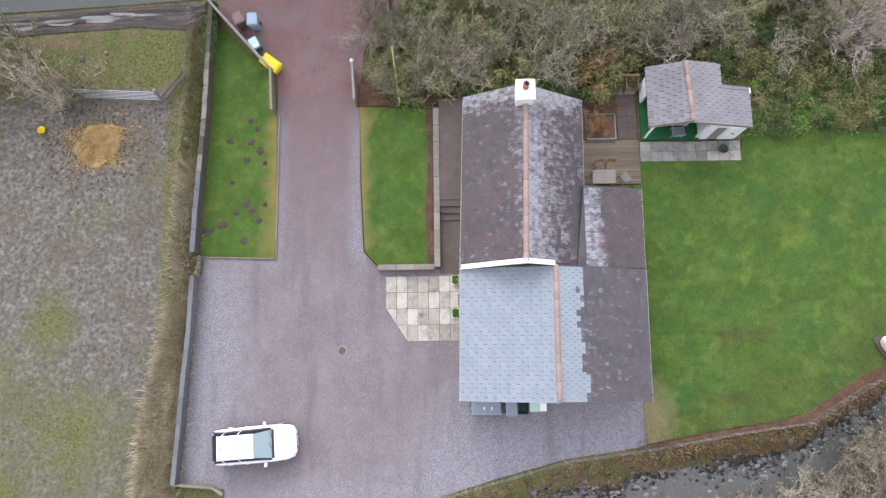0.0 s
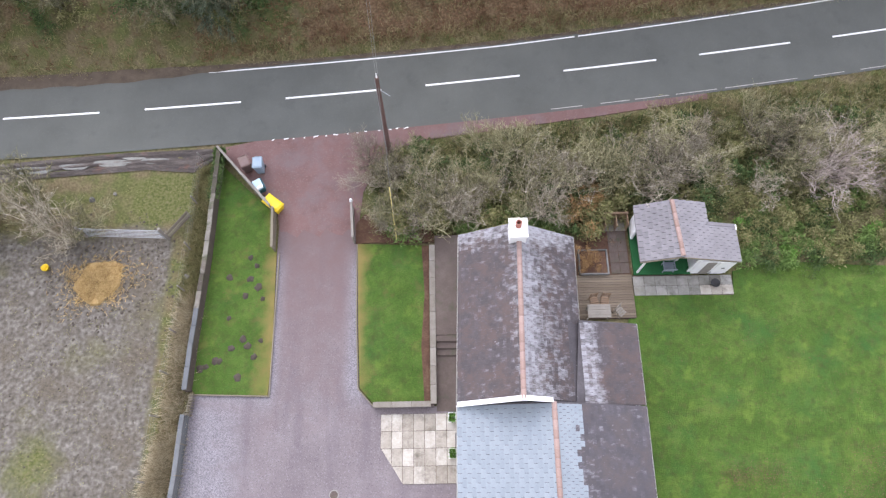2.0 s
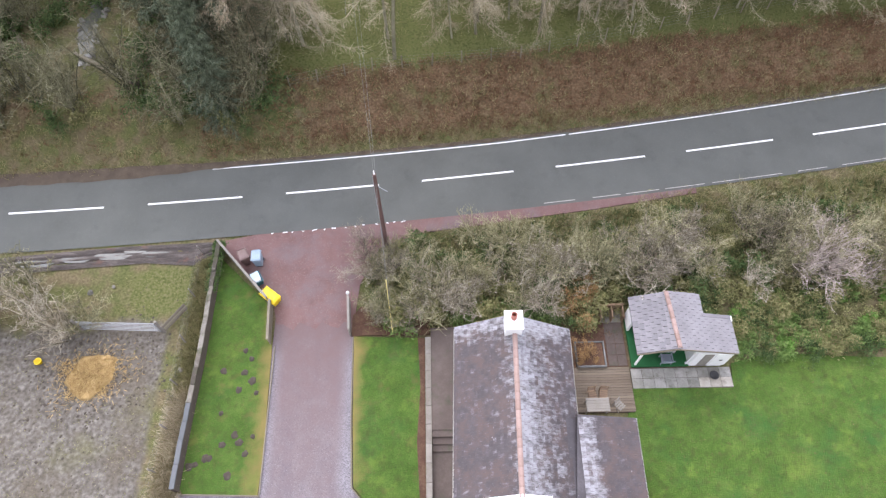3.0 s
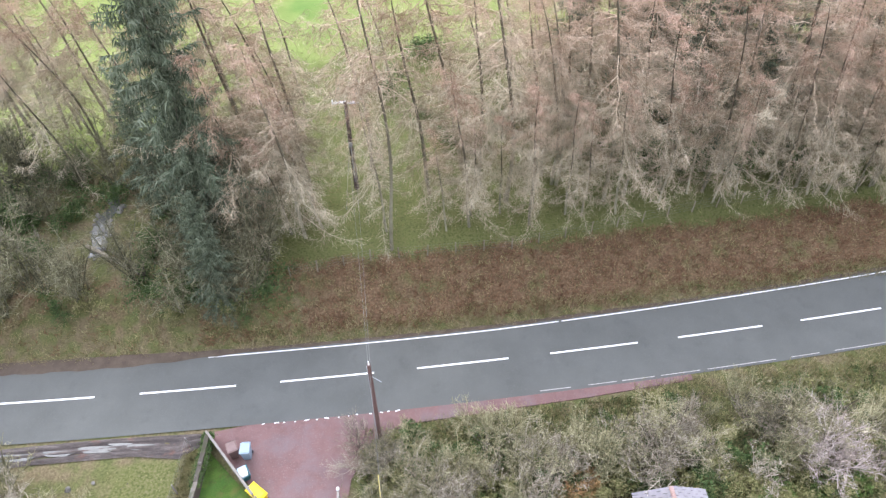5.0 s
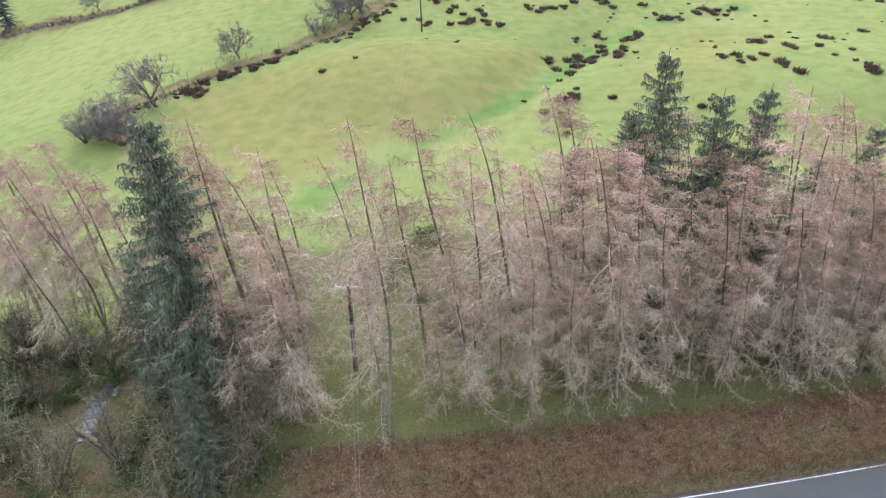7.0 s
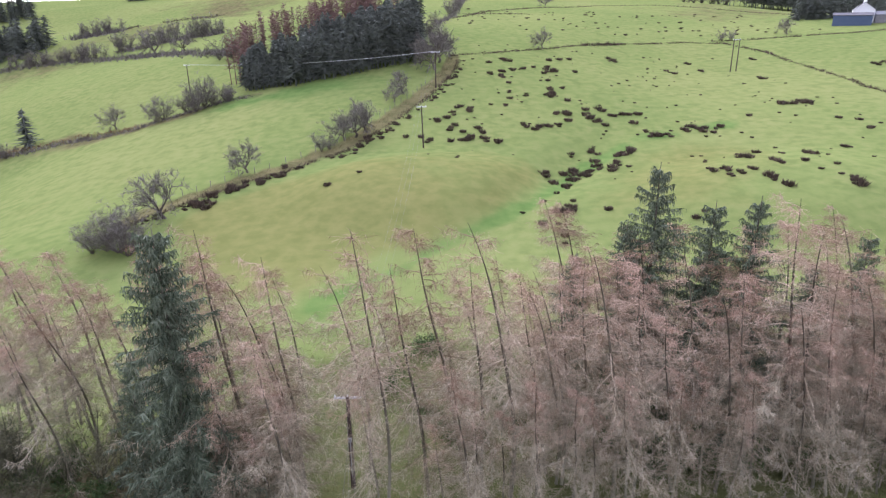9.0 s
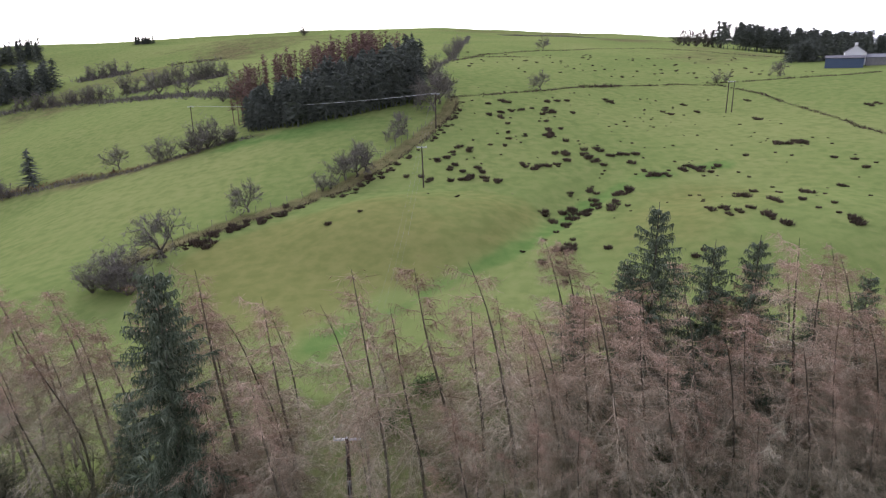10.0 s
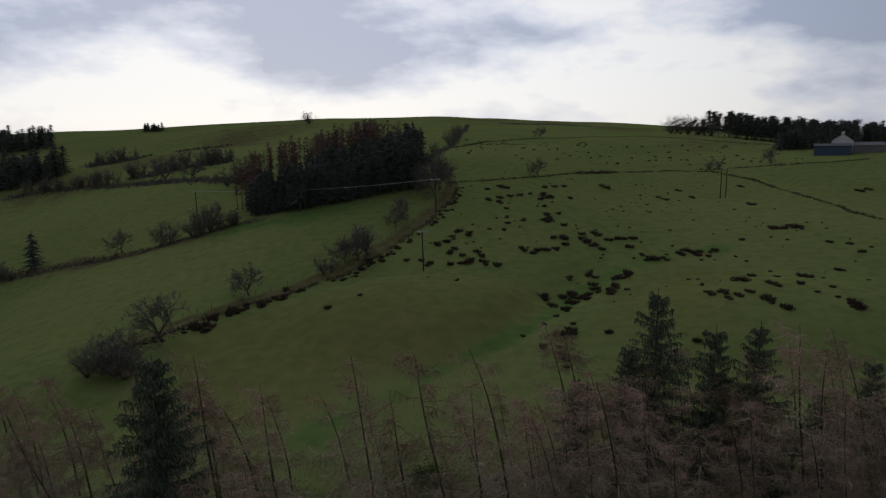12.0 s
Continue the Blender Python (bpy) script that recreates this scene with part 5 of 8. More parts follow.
for x, y, a, b in ((-20.2, 20.8, 1.1, 0.3), (-17.6, 20.9, 0.8, 0.25), (-22.5, 20.6, 0.9, 0.25), (-25, 20.4, 1.2, 0.3), (-18.9, 21.1, 0.7, 0.12)):
    pts = [(x + a * math.cos(t) * (1 + 0.2 * math.sin(3 * t)), y + b * math.sin(t) * (1 + 0.25 * math.cos(2 * t))) for t in np.linspace(0, 6.2, 16)]
    tagged(part("puddle", slab(pts, 0.0, 0.05), M["water"]), "shallow puddle in the muddy pull-in", "puddle", kind="structure")

# ---- drive, lawns, paths ----
drive = [(-9.6, 16.9), (-9.6, 14.7), (-9.5, 11.5), (-9.4, 6.4), (-13.6, 6.6), (-13.75, 2.2), (-14.0, -5.2), (-11.7, -5.5), (-11.6, -6.8), (-2.6, -6.6), (2.1, -5.2), (5.9, -4.2), (10.1, -3.6), (10.0, 0), (9.5, 5.4), (1.2, 5.4),
         (-0.6, 5.8), (-3.8, 5.8), (-4.6, 6.7), (-4.8, 10.5), (-4.9, 16.9)]
tagged(part("gravel_drive", slab(drive, -0.05, 0.02), M["drive"]), "mauve gravel drive and yard", "pavement", kind="structure")
lawnW = [(-13.3, 20.4), (-9.9, 17.1), (-9.62, 14.7), (-9.52, 11.5), (-9.42, 8.3), (-9.5, 6.5), (-13.4, 6.65), (-13.75, 7.1), (-13.5, 13.9)]
tagged(part("lawn_west", slab(lawnW, -0.05, 0.06), M["lawn_w"]), "green mown lawn strip with molehills", "lawn", kind="structure")
lawnC = [(-4.9, 15.1), (-0.75, 14.9), (-0.75, 6.0), (-3.8, 5.95), (-4.55, 6.8), (-4.75, 10.5)]
tagged(part("lawn_middle", slab(lawnC, -0.05, 0.14), M["lawn_c"]), "green lawn with a worn yellow edge", "lawn", kind="structure")
lawnE = [(10.1, -3.5), (14.7, -2.7), (18.5, -2.2), (20.7, -0.9), (22.9, 0.3), (32, 6.2), (32, 13), (24, 13.2), (19, 13.6), (16.5, 13), (16.3, 11.6), (10.7, 11.7), (9.9, 9), (10, 0)]
tagged(part("lawn_east", slab(lawnE, -0.05, 0.05), M["lawn_e"]), "wide mown green lawn beside the house", "lawn", kind="structure")
edge = [(9.7, -3.75), (14.7, -3.1), (18.5, -2.6), (20.7, -1.3), (22.9, -0.1), (32, 5.8), (32, 6.4), (25, 1.75), (22.7, 0.3), (21.6, -0.15), (20.5, -0.8), (19.4, -1.45), (18.3, -2.1), (16.5, -2.5), (14.6, -2.8), (12.9, -3.05), (11.5, -3.3), (9.9, -3.6)]
tagged(part("leaf_litter", slab(edge, 0.0, 0.056), M["leaf_litter"]), "strip of fallen red-brown leaves along the bank", "leaves", kind="structure")
bed_n = [(-5.05, 15.12), (-4.0, 15.2), (-2.5, 15.12), (-0.5, 15.15), (-0.5, 16.6), (-2.6, 17.2), (-4.6, 17.0), (-5.05, 16.4)]
tagged(part("hedge_bottom", slab(bed_n, -0.02, 0.05), M["leaf_litter"]), "red-brown leaf litter under the drive mouth shrubs", "leaves", kind="structure")
bed = [(-1.2, 14.9), (-0.78, 14.9), (-0.78, 6.05), (-1.1, 6.05), (-1.25, 9), (-1.05, 12)]
tagged(part("flower_bed", slab(bed, 0.0, 0.15), M["leaf_litter"]), "narrow bare bed with brown leaves beside the lawn", "flower bed", kind="structure")
path_n = [(-0.45, 15.4), (1.2, 15.4), (1.2, 9.55), (-0.45, 9.55)]
tagged(part("path_upper", slab(path_n, -0.05, 0.42), M["concrete_dark"]), "dark damp concrete path beside the house", "path", kind="structure")
path_s = [(-0.45, 8.5), (1.2, 8.5), (1.2, 5.5), (-0.45, 5.5)]
tagged(part("path_lower", slab(path_s, -0.05, 0.03), M["concrete_dark"]), "damp concrete path at the foot of the steps", "path", kind="structure")
steps = thing("garden_steps", "three worn concrete steps between path levels", "steps", (0.35, 9.0, 0))
for k in range(3):
    part("step", box(0, -0.33 + 0.36 * k, 0.06 + 0.06 * k, 1.55, 0.40, 0.14 + 0.12 * k, 0.015), M["concrete_dark"], steps)
low_wall = thing("low_wall", "low concrete block garden wall with flat coping", "wall", (0, 0, 0))
for k in range(9):
    part("coping", box(-0.6, 6.35 + k, 0.42, 0.32, 0.98, 0.09, 0.012), M["concrete"], low_wall)
for k in range(3):
    part("coping", box(-3.3 + k * 1.02, 5.85, 0.42, 1.0, 0.3, 0.09, 0.012), M["concrete"], low_wall)
part("wall", box(-0.6, 10.35, 0.19, 0.22, 9.0, 0.38), M["concrete_dark"], low_wall)
part("wall", box(-2.2, 5.85, 0.19, 3.2, 0.2, 0.38), M["concrete_dark"], low_wall)
kerb = thing("lawn_edging", "weathered timber edging along the drive", "edging")
for a, b in (((-9.45, 14.6), (-9.4, 6.5)), ((-9.4, 6.45), (-13.4, 6.6)), ((-4.95, 15.1), (-4.85, 10.5)), ((-4.85, 10.5), (-4.65, 6.75)), ((-4.65, 6.75), (-3.85, 5.85))):
    L = math.dist(a, b)
    part("board", box((a[0] + b[0]) / 2, (a[1] + b[1]) / 2, 0.06, L, 0.06, 0.15, 0.01, math.degrees(math.atan2(b[1] - a[1], b[0] - a[0]))), M["timber_pale"], kerb)

# paving in front of the door
patio_w = thing("paved_terrace", "weathered buff paving slabs beside the drive", "paving", kind="structure")
for i in range(7):
    for j in range(4):
        x0, y0 = -3.4 + i * 0.575, 1.9 + j * 0.875
        p = [(x0 + 0.012, y0 + 0.012), (x0 + 0.563, y0 + 0.012), (x0 + 0.563, y0 + 0.863), (x0 + 0.012, y0 + 0.863)]
        p = clip_half(p, (-3.4, 3.72), (-2.2, 1.88))
        if len(p) > 2:
            part("slab", slab(p, 0.0, 0.05 + RNG.uniform(0, 0.008)), M["slab_buff"], patio_w)
part("bedding", slab([(-3.4, 5.4), (-3.4, 3.7), (-2.2, 1.9), (0.62, 1.9), (0.62, 5.4)][::-1], 0.0, 0.036), M["concrete_dark"], patio_w)
patio_e = thing("paved_path", "grey concrete paving slabs before the summerhouse", "paving", kind="structure")
part("bedding", slab([(10.75, 11.65), (16.35, 11.6), (16.35, 12.8), (10.75, 12.85)], 0.0, 0.046), M["concrete_dark"], patio_e)
for i in range(9):
    for j in range(2):
        x0, y0 = 10.77 + i * 0.62, 11.66 + j * 0.57
        part("slab", slab([(x0, y0), (x0 + 0.6, y0), (x0 + 0.6, y0 + 0.55), (x0, y0 + 0.55)], 0.02, 0.07 + RNG.uniform(0, 0.008)), M["slab_grey"] if i < 6 or j else M["slab_buff"], patio_e)
path_ne = thing("garden_path", "mossy grey slab path behind the house", "paving", kind="structure")
part("bedding", slab([(7.2, 12.95), (10.72, 12.95), (10.72, 16.2), (7.2, 15.9)], 0.0, 0.04), M["leaf_litter"], path_ne)
for i in range(2):
    for j in range(4):
        x0, y0 = 9.62 + i * 0.53, 13.0 + j * 0.66
        part("slab", slab([(x0, y0), (x0 + 0.51, y0), (x0 + 0.51, y0 + 0.64), (x0, y0 + 0.64)], 0.02, 0.06), M["concrete_dark"], path_ne)
deck = thing("timber_deck", "weathered brown timber decking", "deck", kind="structure")
part("joist", box(9.05, 11.6, 0.05, 3.2, 2.5, 0.06), M["pole_wood"], deck)
_b = box(0, 0, 0, 3.3, 0.135, 0.03, 0.006)
_bo = part("board", _b, M["deck_board"], deck)
_bo.matrix_basis = pose(9.05, 10.45, 0.1)
for k in range(1, 17):
    place(_bo.data, "board", deck, pose(9.05, 10.45 + 0.15 * k, 0.1 + RNG.uniform(0, 0.004)))


# ---- the house ----
house = thing("house", "long low whitewashed cottage with slate roofs", "house", (0, 0, 0))


def roof_frame(o, u, v):
    """Pose of a roof plane: x along the eave, y up the slope, z out."""
    u, v = Vector(u).normalized(), Vector(v)
    v = (v - u * v.dot(u)).normalized()
    w = u.cross(v)
    m = Matrix((u, v, w)).transposed().to_4x4()
    m.translation = o
    return m


def slate_box(w, l, t):
    bm = bmesh.new()
    add_box(bm, 0, l / 2, t / 2, w, l, t)
    return bm


def slates(owner, o, eave_end, top, wide, gauge, pick, single=False, keep=None, jag=0.01):
    """Courses of slates on the plane from o along the eave to eave_end and up to top. pick(x, y, r) names the material."""
    o, eave_end, top = Vector(o), Vector(eave_end), Vector(top)
    m = roof_frame(o, eave_end - o, top - o)
    if m.col[2].z < 0:
        m = roof_frame(eave_end, o - eave_end, top - o)
    L, H = (eave_end - o).length, abs((m.inverted() @ top).y)
    rows, joined, shared = int(round(H / gauge)), {}, {}
    tilt = math.degrees(math.atan2(0.011, gauge))
    for r in range(rows):
        xs_ = np.arange((r % 2) * wide / 2 - wide / 2, L, wide)
        for x0 in xs_:
            a, b = max(x0, 0), min(x0 + wide, L)
            if b - a < 0.06:
                continue
            mid = m @ Vector(((a + b) / 2, r * gauge + gauge / 2, 0))
            if keep and not keep(mid.x, mid.y):
                continue
            name = pick(mid.x, mid.y, RNG.rand())
            pm = m @ pose((a + b) / 2, r * gauge - 0.02 + RNG.normal(0, jag * 0.6), 0.022 + RNG.uniform(0, 0.002), -tilt + RNG.normal(0, 0.12), 0, RNG.normal(0, 0.2))
            w = round(b - a - (0.03 if wide == 0.34 else 0.018), 2)
            if single:
                key = (w, name)
                if key not in shared:
                    bm = slate_box(w, gauge * 1.25, 0.009)
                    me = bpy.data.meshes.new("slate")
                    bm.to_mesh(me)
                    bm.free()
                    me.materials.append(M[name])
                    shared[key] = me
                place(shared[key], "slate", owner, pm)
            else:
                vs, fs = joined.setdefault(name, ([], []))
                n = len(vs)
                for z in (0, 0.009):
                    for x, y in ((-w / 2, 0), (w / 2, 0), (w / 2, gauge * 1.25), (-w / 2, gauge * 1.25)):
                        vs.append(pm @ Vector((x, y, z)))
                fs += [(n + 4, n + 5, n + 6, n + 7), (n, n + 1, n + 5, n + 4), (n + 1, n + 2, n + 6, n + 5), (n + 3, n, n + 4, n + 7)]
    for name, (vs, fs) in joined.items():
        raw("slates", vs, fs, M[name], owner)["kind"] = "stuff"
    return m


def deck_plane(owner, corners, t=0.12):
    """The boarded roof under the slates."""
    bm = bmesh.new()
    a = [bm.verts.new(c) for c in corners]
    b = [bm.verts.new((c[0], c[1], c[2] - t)) for c in corners]
    n = len(a)
    bm.faces.new(a)
    bm.faces.new(b[::-1])
    for k in range(n):
        bm.faces.new((a[k], b[k], b[(k + 1) % n], a[(k + 1) % n]))
    bmesh.ops.recalc_face_normals(bm, faces=bm.faces)
    return part("roof", bm, M["slate_dark"], owner)


def wall_prism(owner, name, pts, y0, y1, m):
    """A wall whose outline stands in the x-z plane, from y0 to y1."""
    return part(name, loft([[(x, y0, z) for x, z in pts], [(x, y1, z) for x, z in pts]]), m, owner)


# main range: walls, roof
SKEW = -0.030  # the long range turns slightly as it runs north
AW0, AE0, AR0 = (0.62, 5.45, 2.65), (6.85, 5.45, 2.65), (3.68, 5.45, 4.55)
AW1, AE1, AR1 = (0.92, 14.5, 2.65), (7.05, 14.25, 2.65), (3.95, 14.35, 4.55)
for nm, xa, xb, ya, yb in (("wall", 0.95, 1.2, 5.6, 14.2), ("wall", 6.55, 6.8, 9.2, 14.1)):
    part(nm, box((xa + xb) / 2, (ya + yb) / 2, 1.28, xb - xa, yb - ya, 2.56), M["render_white"], house)
for y0, y1 in ((5.5, 5.7), (14.0, 14.2)):
    wall_prism(house, "wall", [(0.95, 0), (6.8, 0), (6.8, 2.5), (3.8, 4.35), (0.95, 2.5)], y0, y1, M["render_white"])
deck_plane(house, [AW0, AR0, AR1, AW1])
deck_plane(house, [AR0, AE0, AE1, AR1])
# south range, wider and lower
BW0, BR0, BE0 = (0.5, -1.1, 2.62), (5.12, -1.08, 3.7), (9.75, -1.2, 2.62)
BW1, BR1, BE1 = (0.62, 5.42, 2.62), (5.2, 5.42, 3.7), (9.85, 5.25, 2.62)
for xa, xb, ya, yb in ((0.8, 1.05, -0.9, 5.4), (9.25, 9.5, -0.9, 5.2)):
    part("wall", box((xa + xb) / 2, (ya + yb) / 2, 1.25, xb - xa, yb - ya, 2.5), M["render_white"], house)
wall_prism(house, "wall", [(0.8, 0), (9.5, 0), (9.5, 2.5), (5.15, 3.5), (0.8, 2.5)], -0.95, -0.7, M["render_white"])
deck_plane(house, [BW0, BR0, BR1, BW1])
deck_plane(house, [BR0, BE0, BE1, BR1])
# lean-to on the garden side
CW0, CE0, CW1, CE1 = (6.4, 5.35, 2.96), (9.85, 5.3, 2.55), (6.9, 9.55, 2.96), (9.9, 9.4, 2.55)
part("wall", box(9.5, 7.3, 1.2, 0.22, 4.0, 2.4), M["render_white"], house)
part("wall", box(8.2, 9.2, 1.25, 2.7, 0.2, 2.5), M["render_white"], house)
deck_plane(house, [CW0, CE0, CE1, CW1])


def pick_ext_e(x, y, r):
    edge_x = 6.3 + 0.12 * math.sin(y * 1.7) + 0.4 * (r - 0.5) + (0.3 if y < 0.2 else 0)
    return "slate_blue" if x < edge_x else "slate_south"


slates(house, AW0, AW1, AR0, 0.28, 0.20, lambda x, y, r: "slate_main")
slates(house, AE1, AE0, AR1, 0.28, 0.20, lambda x, y, r: "slate_main", keep=lambda x, y: not (x > 6.3 and y < 9.4))
slates(house, BE1, BE0, BR1, 0.28, 0.20, pick_ext_e)
slates(house, CE1, CE0, CW1, 0.28, 0.20, lambda x, y, r: "slate_lean")
slates(house, BW0, BW1, BR0, 0.42, 0.225, lambda x, y, r: "slate_blue", single=True)


def ridge(owner, a, b, n):
    a, b = Vector(a), Vector(b)
    L = (b - a).length / n
    ring = [(0.13 * math.cos(t), 0.09 * math.sin(t)) for t in np.linspace(math.pi, 0, 7)]
    inner = [(x * 0.85, z * 0.8 - 0.01) for x, z in ring[::-1]]
    prof = ring + inner
    bm = loft([[(x, y, z) for x, z in prof] for y in (0.004, L - 0.004)])
    me = bpy.data.meshes.new("ridge_tile")
    bm.to_mesh(me)
    bm.free()
    me.materials.append(M["ridge_tile"])
    q = (b - a).to_track_quat("Y", "Z").to_matrix().to_4x4()
    for k in range(n):
        place(me, "ridge_tile", owner, Matrix.Translation(a.lerp(b, k / n) + Vector((0, 0, -0.0 + 0.004 * (k % 2)))) @ q)


ridge(house, (3.68, 5.45, 4.56), (3.92, 13.3, 4.56), 18)
ridge(house, (5.12, -1.08, 3.71), (5.2, 5.4, 3.71), 15)
for a, b, w in (((AW0[0], 5.40, 2.60), (AR0[0], 5.40, 4.50), 0.17), ((AR0[0], 5.40, 4.50), (5.15, 5.40, 3.66), 0.17)):
    a, b = Vector(a), Vector(b)
    d = b - a
    part("bargeboard", box(*((a + b) / 2), d.length, 0.04, w * 1.6, 0.006, 0, 0, -math.degrees(math.atan2(d.z, d.x))), M["white_paint"], house)
    part("verge_strip", box(*((a + b) / 2 + Vector((0, 0.07, 0.15))), d.length, 0.24, 0.03, 0.006, 0, 0, -math.degrees(math.atan2(d.z, d.x))), M["white_paint"], house)


def gutter(owner, a, b):
    a, b = Vector(a), Vector(b)
    L = (b - a).length
    prof = [(0.04 * math.cos(t), 0.045 * math.sin(t)) for t in np.linspace(math.pi, 2 * math.pi, 7)]
    prof += [(x * 0.82, z * 0.82) for x, z in prof[::-1]]
    bm = loft([[(x, 0, z) for x, z in prof], [(x, L, z) for x, z in prof]])
    o = part("gutter", bm, M["gutter_cream"], owner)
    o.matrix_basis = Matrix.Translation(a) @ (b - a).to_track_quat("Y", "Z").to_matrix().to_4x4()


gutter(house, (AW0[0] - 0.03, 5.5, 2.6), (AW1[0] - 0.03, 14.4, 2.6))
gutter(house, (BW0[0] - 0.03, -1.1, 2.58), (BW1[0] - 0.03, 5.4, 2.58))
gutter(house, (AE1[0] + 0.03, 14.2, 2.6), (6.98, 9.6, 2.6))
gutter(house, (CE1[0] + 0.03, 9.4, 2.5), (CE0[0] + 0.03, 5.3, 2.5))
gutter(house, (BE1[0] + 0.03, 5.2, 2.58), (BE0[0] + 0.03, -1.2, 2.58))
part("downpipe", tube((BW0[0] - 0.02, -1.0, 0.05), (BW0[0] - 0.02, -1.0, 2.55), 0.035, n=10), M["white_paint"], house)
part("downpipe", tube((BE0[0] + 0.02, -1.1, 0.05), (BE0[0] + 0.02, -1.1, 2.55), 0.035, n=10), M["white_paint"], house)
chimney = part("chimney", box(3.85, 13.75, 4.5, 0.85, 0.95, 1.4, 0.02), M["white_paint"], house, "white rendered chimney stack")
part("chimney_cap", box(3.85, 13.75, 5.23, 0.95, 1.05, 0.1, 0.02), M["render_white"], chimney)
part("chimney_pot", loft([[(3.85 + r * math.cos(t), 13.85 + r * math.sin(t), z) for t in np.linspace(0, 5.8, 14)] for z, r in ((5.2, 0.16), (5.32, 0.15), (5.62, 0.13), (5.64, 0.16), (5.7, 0.16), (5.7, 0.11), (5.4, 0.10))]), M["terracotta"], chimney, "terracotta chimney pot")
part("doorstep", box(0.68, 3.9, 0.06, 0.36, 1.0, 0.1, 0.01), M["slate_dark"], house)


# ---- the summerhouse ----
hut = thing("summerhouse", "small white garden room with slate roof and turfed veranda", "summerhouse")
part("floor", box(12.45, 14.45, 0.09, 3.2, 3.15, 0.14, 0.01), M["turf_green"], hut, "green artificial turf floor")
part("wall", box(12.5, 16.0, 1.08, 3.2, 0.12, 1.9), M["render_white"], hut)
part("wall", box(10.95, 15.55, 1.05, 0.12, 1.0, 1.84), M["white_paint"], hut)
part("wall", box(14.05, 14.5, 1.15, 0.12, 3.1, 2.3), M["white_paint"], hut)
part("wall", box(15.05, 12.98, 0.98, 2.0, 0.12, 1.9), M["white_paint"], hut)
part("wall", box(16.0, 13.98, 0.92, 0.12, 2.0, 1.8), M["white_paint"], hut)
part("wall", box(15.0, 14.95, 0.95, 1.9, 0.12, 1.86), M["white_paint"], hut)
for x in (11.05, 13.9):
    part("post", box(x, 13.02, 1.1, 0.1, 0.1, 1.95, 0.008), M["white_paint"], hut)
hut_door = part("door", box(15.5, 12.90, 0.93, 0.75, 0.05, 1.75, 0.008), M["white_paint"], hut)
part("latch", box(15.55, 12.86, 1.0, 0.16, 0.04, 0.07, 0.006), M["black_plastic"], hut_door)
part("screen", box(14.72, 12.90, 0.93, 0.5, 0.04, 1.75, 0.006), M["timber_grey"], hut, "grey-brown timber panel")
HW0, HR0, HE0 = (10.7, 12.93, 2.1), (12.78, 12.95, 2.85), (16.2, 12.88, 1.95)
HW1, HR1, HE1 = (10.72, 16.3, 2.1), (12.62, 16.28, 2.85), (16.2, 15.0, 1.95)
LOW = 0.07
deck_plane(hut, [(x, y, z - LOW) for x, y, z in (HW0, HR0, HR1, HW1)], 0.06)
deck_plane(hut, [(x, y, z - LOW) for x, y, z in (HR0, HE0, HE1, (14.55, 15.05, 2.38), (14.5, 16.2, 2.39), HR1)], 0.06)
slates(hut, HW0, HW1, HR0, 0.34, 0.30, lambda x, y, r: "slate_grey", single=True)
slates(hut, (16.2, 16.3, 1.95), HE0, (12.7, 16.3, 2.85), 0.34, 0.24, lambda x, y, r: "slate_grey", keep=lambda x, y: not (y > 15.0 and x > 14.5))
ridge(hut, (12.78, 12.95, 2.86), (12.62, 16.25, 2.86), 8)
part("bargeboard", box(11.74, 12.9, 2.4, 2.2, 0.03, 0.14, 0.005, 0, 0, -19.8), M["timber_pale"], hut)
part("bargeboard", box(14.49, 12.88, 2.33, 3.5, 0.03, 0.14, 0.005, 0, 0, 14.8), M["timber_pale"], hut)
part("verge", box(15.36, 14.99, 2.21, 1.8, 0.2, 0.03, 0.005, 0, 0, 14.75), M["slate_grey"], hut)
part("fascia", box(16.22, 14.9, 1.95, 0.06, 0.3, 0.2, 0.01), M["white_paint"], hut)


def lounge_chair(at, rz, m):
    e = thing("lounge_chair", "grey plastic garden lounge chair on green turf", "chair", at, rz=rz)
    part("seat", box(0, 0, 0.32, 0.58, 0.55, 0.07, 0.02), m, e)
    part("backrest", box(0, 0.3, 0.6, 0.58, 0.07, 0.6, 0.02, 0, -14), m, e)
    for x in (-0.29, 0.29):
        part("armrest", box(x, 0, 0.52, 0.07, 0.55, 0.04, 0.012), m, e)
        for y in (-0.22, 0.22):
            part("leg", box(x, y, 0.25, 0.05, 0.05, 0.5, 0.008), m, e)
    return e


lounge_chair((12.75, 13.2, 0.16), 180, M["grey_plastic"])
sofa = thing("garden_sofa", "pale grey garden sofa under the veranda roof", "sofa", (12.35, 13.95, 0.16))
part("seat", box(0, 0, 0.22, 1.9, 0.6, 0.34, 0.04), M["grey_fabric"], sofa)
part("backrest", box(0, 0.3, 0.5, 1.9, 0.14, 0.55, 0.04), M["grey_fabric"], sofa)
for x in (-0.95, 0.95):
    part("armrest", box(x, 0, 0.36, 0.14, 0.7, 0.5, 0.03), M["grey_fabric"], sofa)
pot = thing("fire_bowl", "small black iron fire bowl on the slabs", "fire bowl", (15.3, 12.25, 0.075))
part("bowl", loft([[(r * math.cos(t), r * math.sin(t), z) for t in np.linspace(0, 5.9, 16)] for r, z in ((0.1, 0.05), (0.22, 0.16), (0.26, 0.26), (0.24, 0.26), (0.12, 0.14))]), M["black_plastic"], pot, smooth_faces=True)
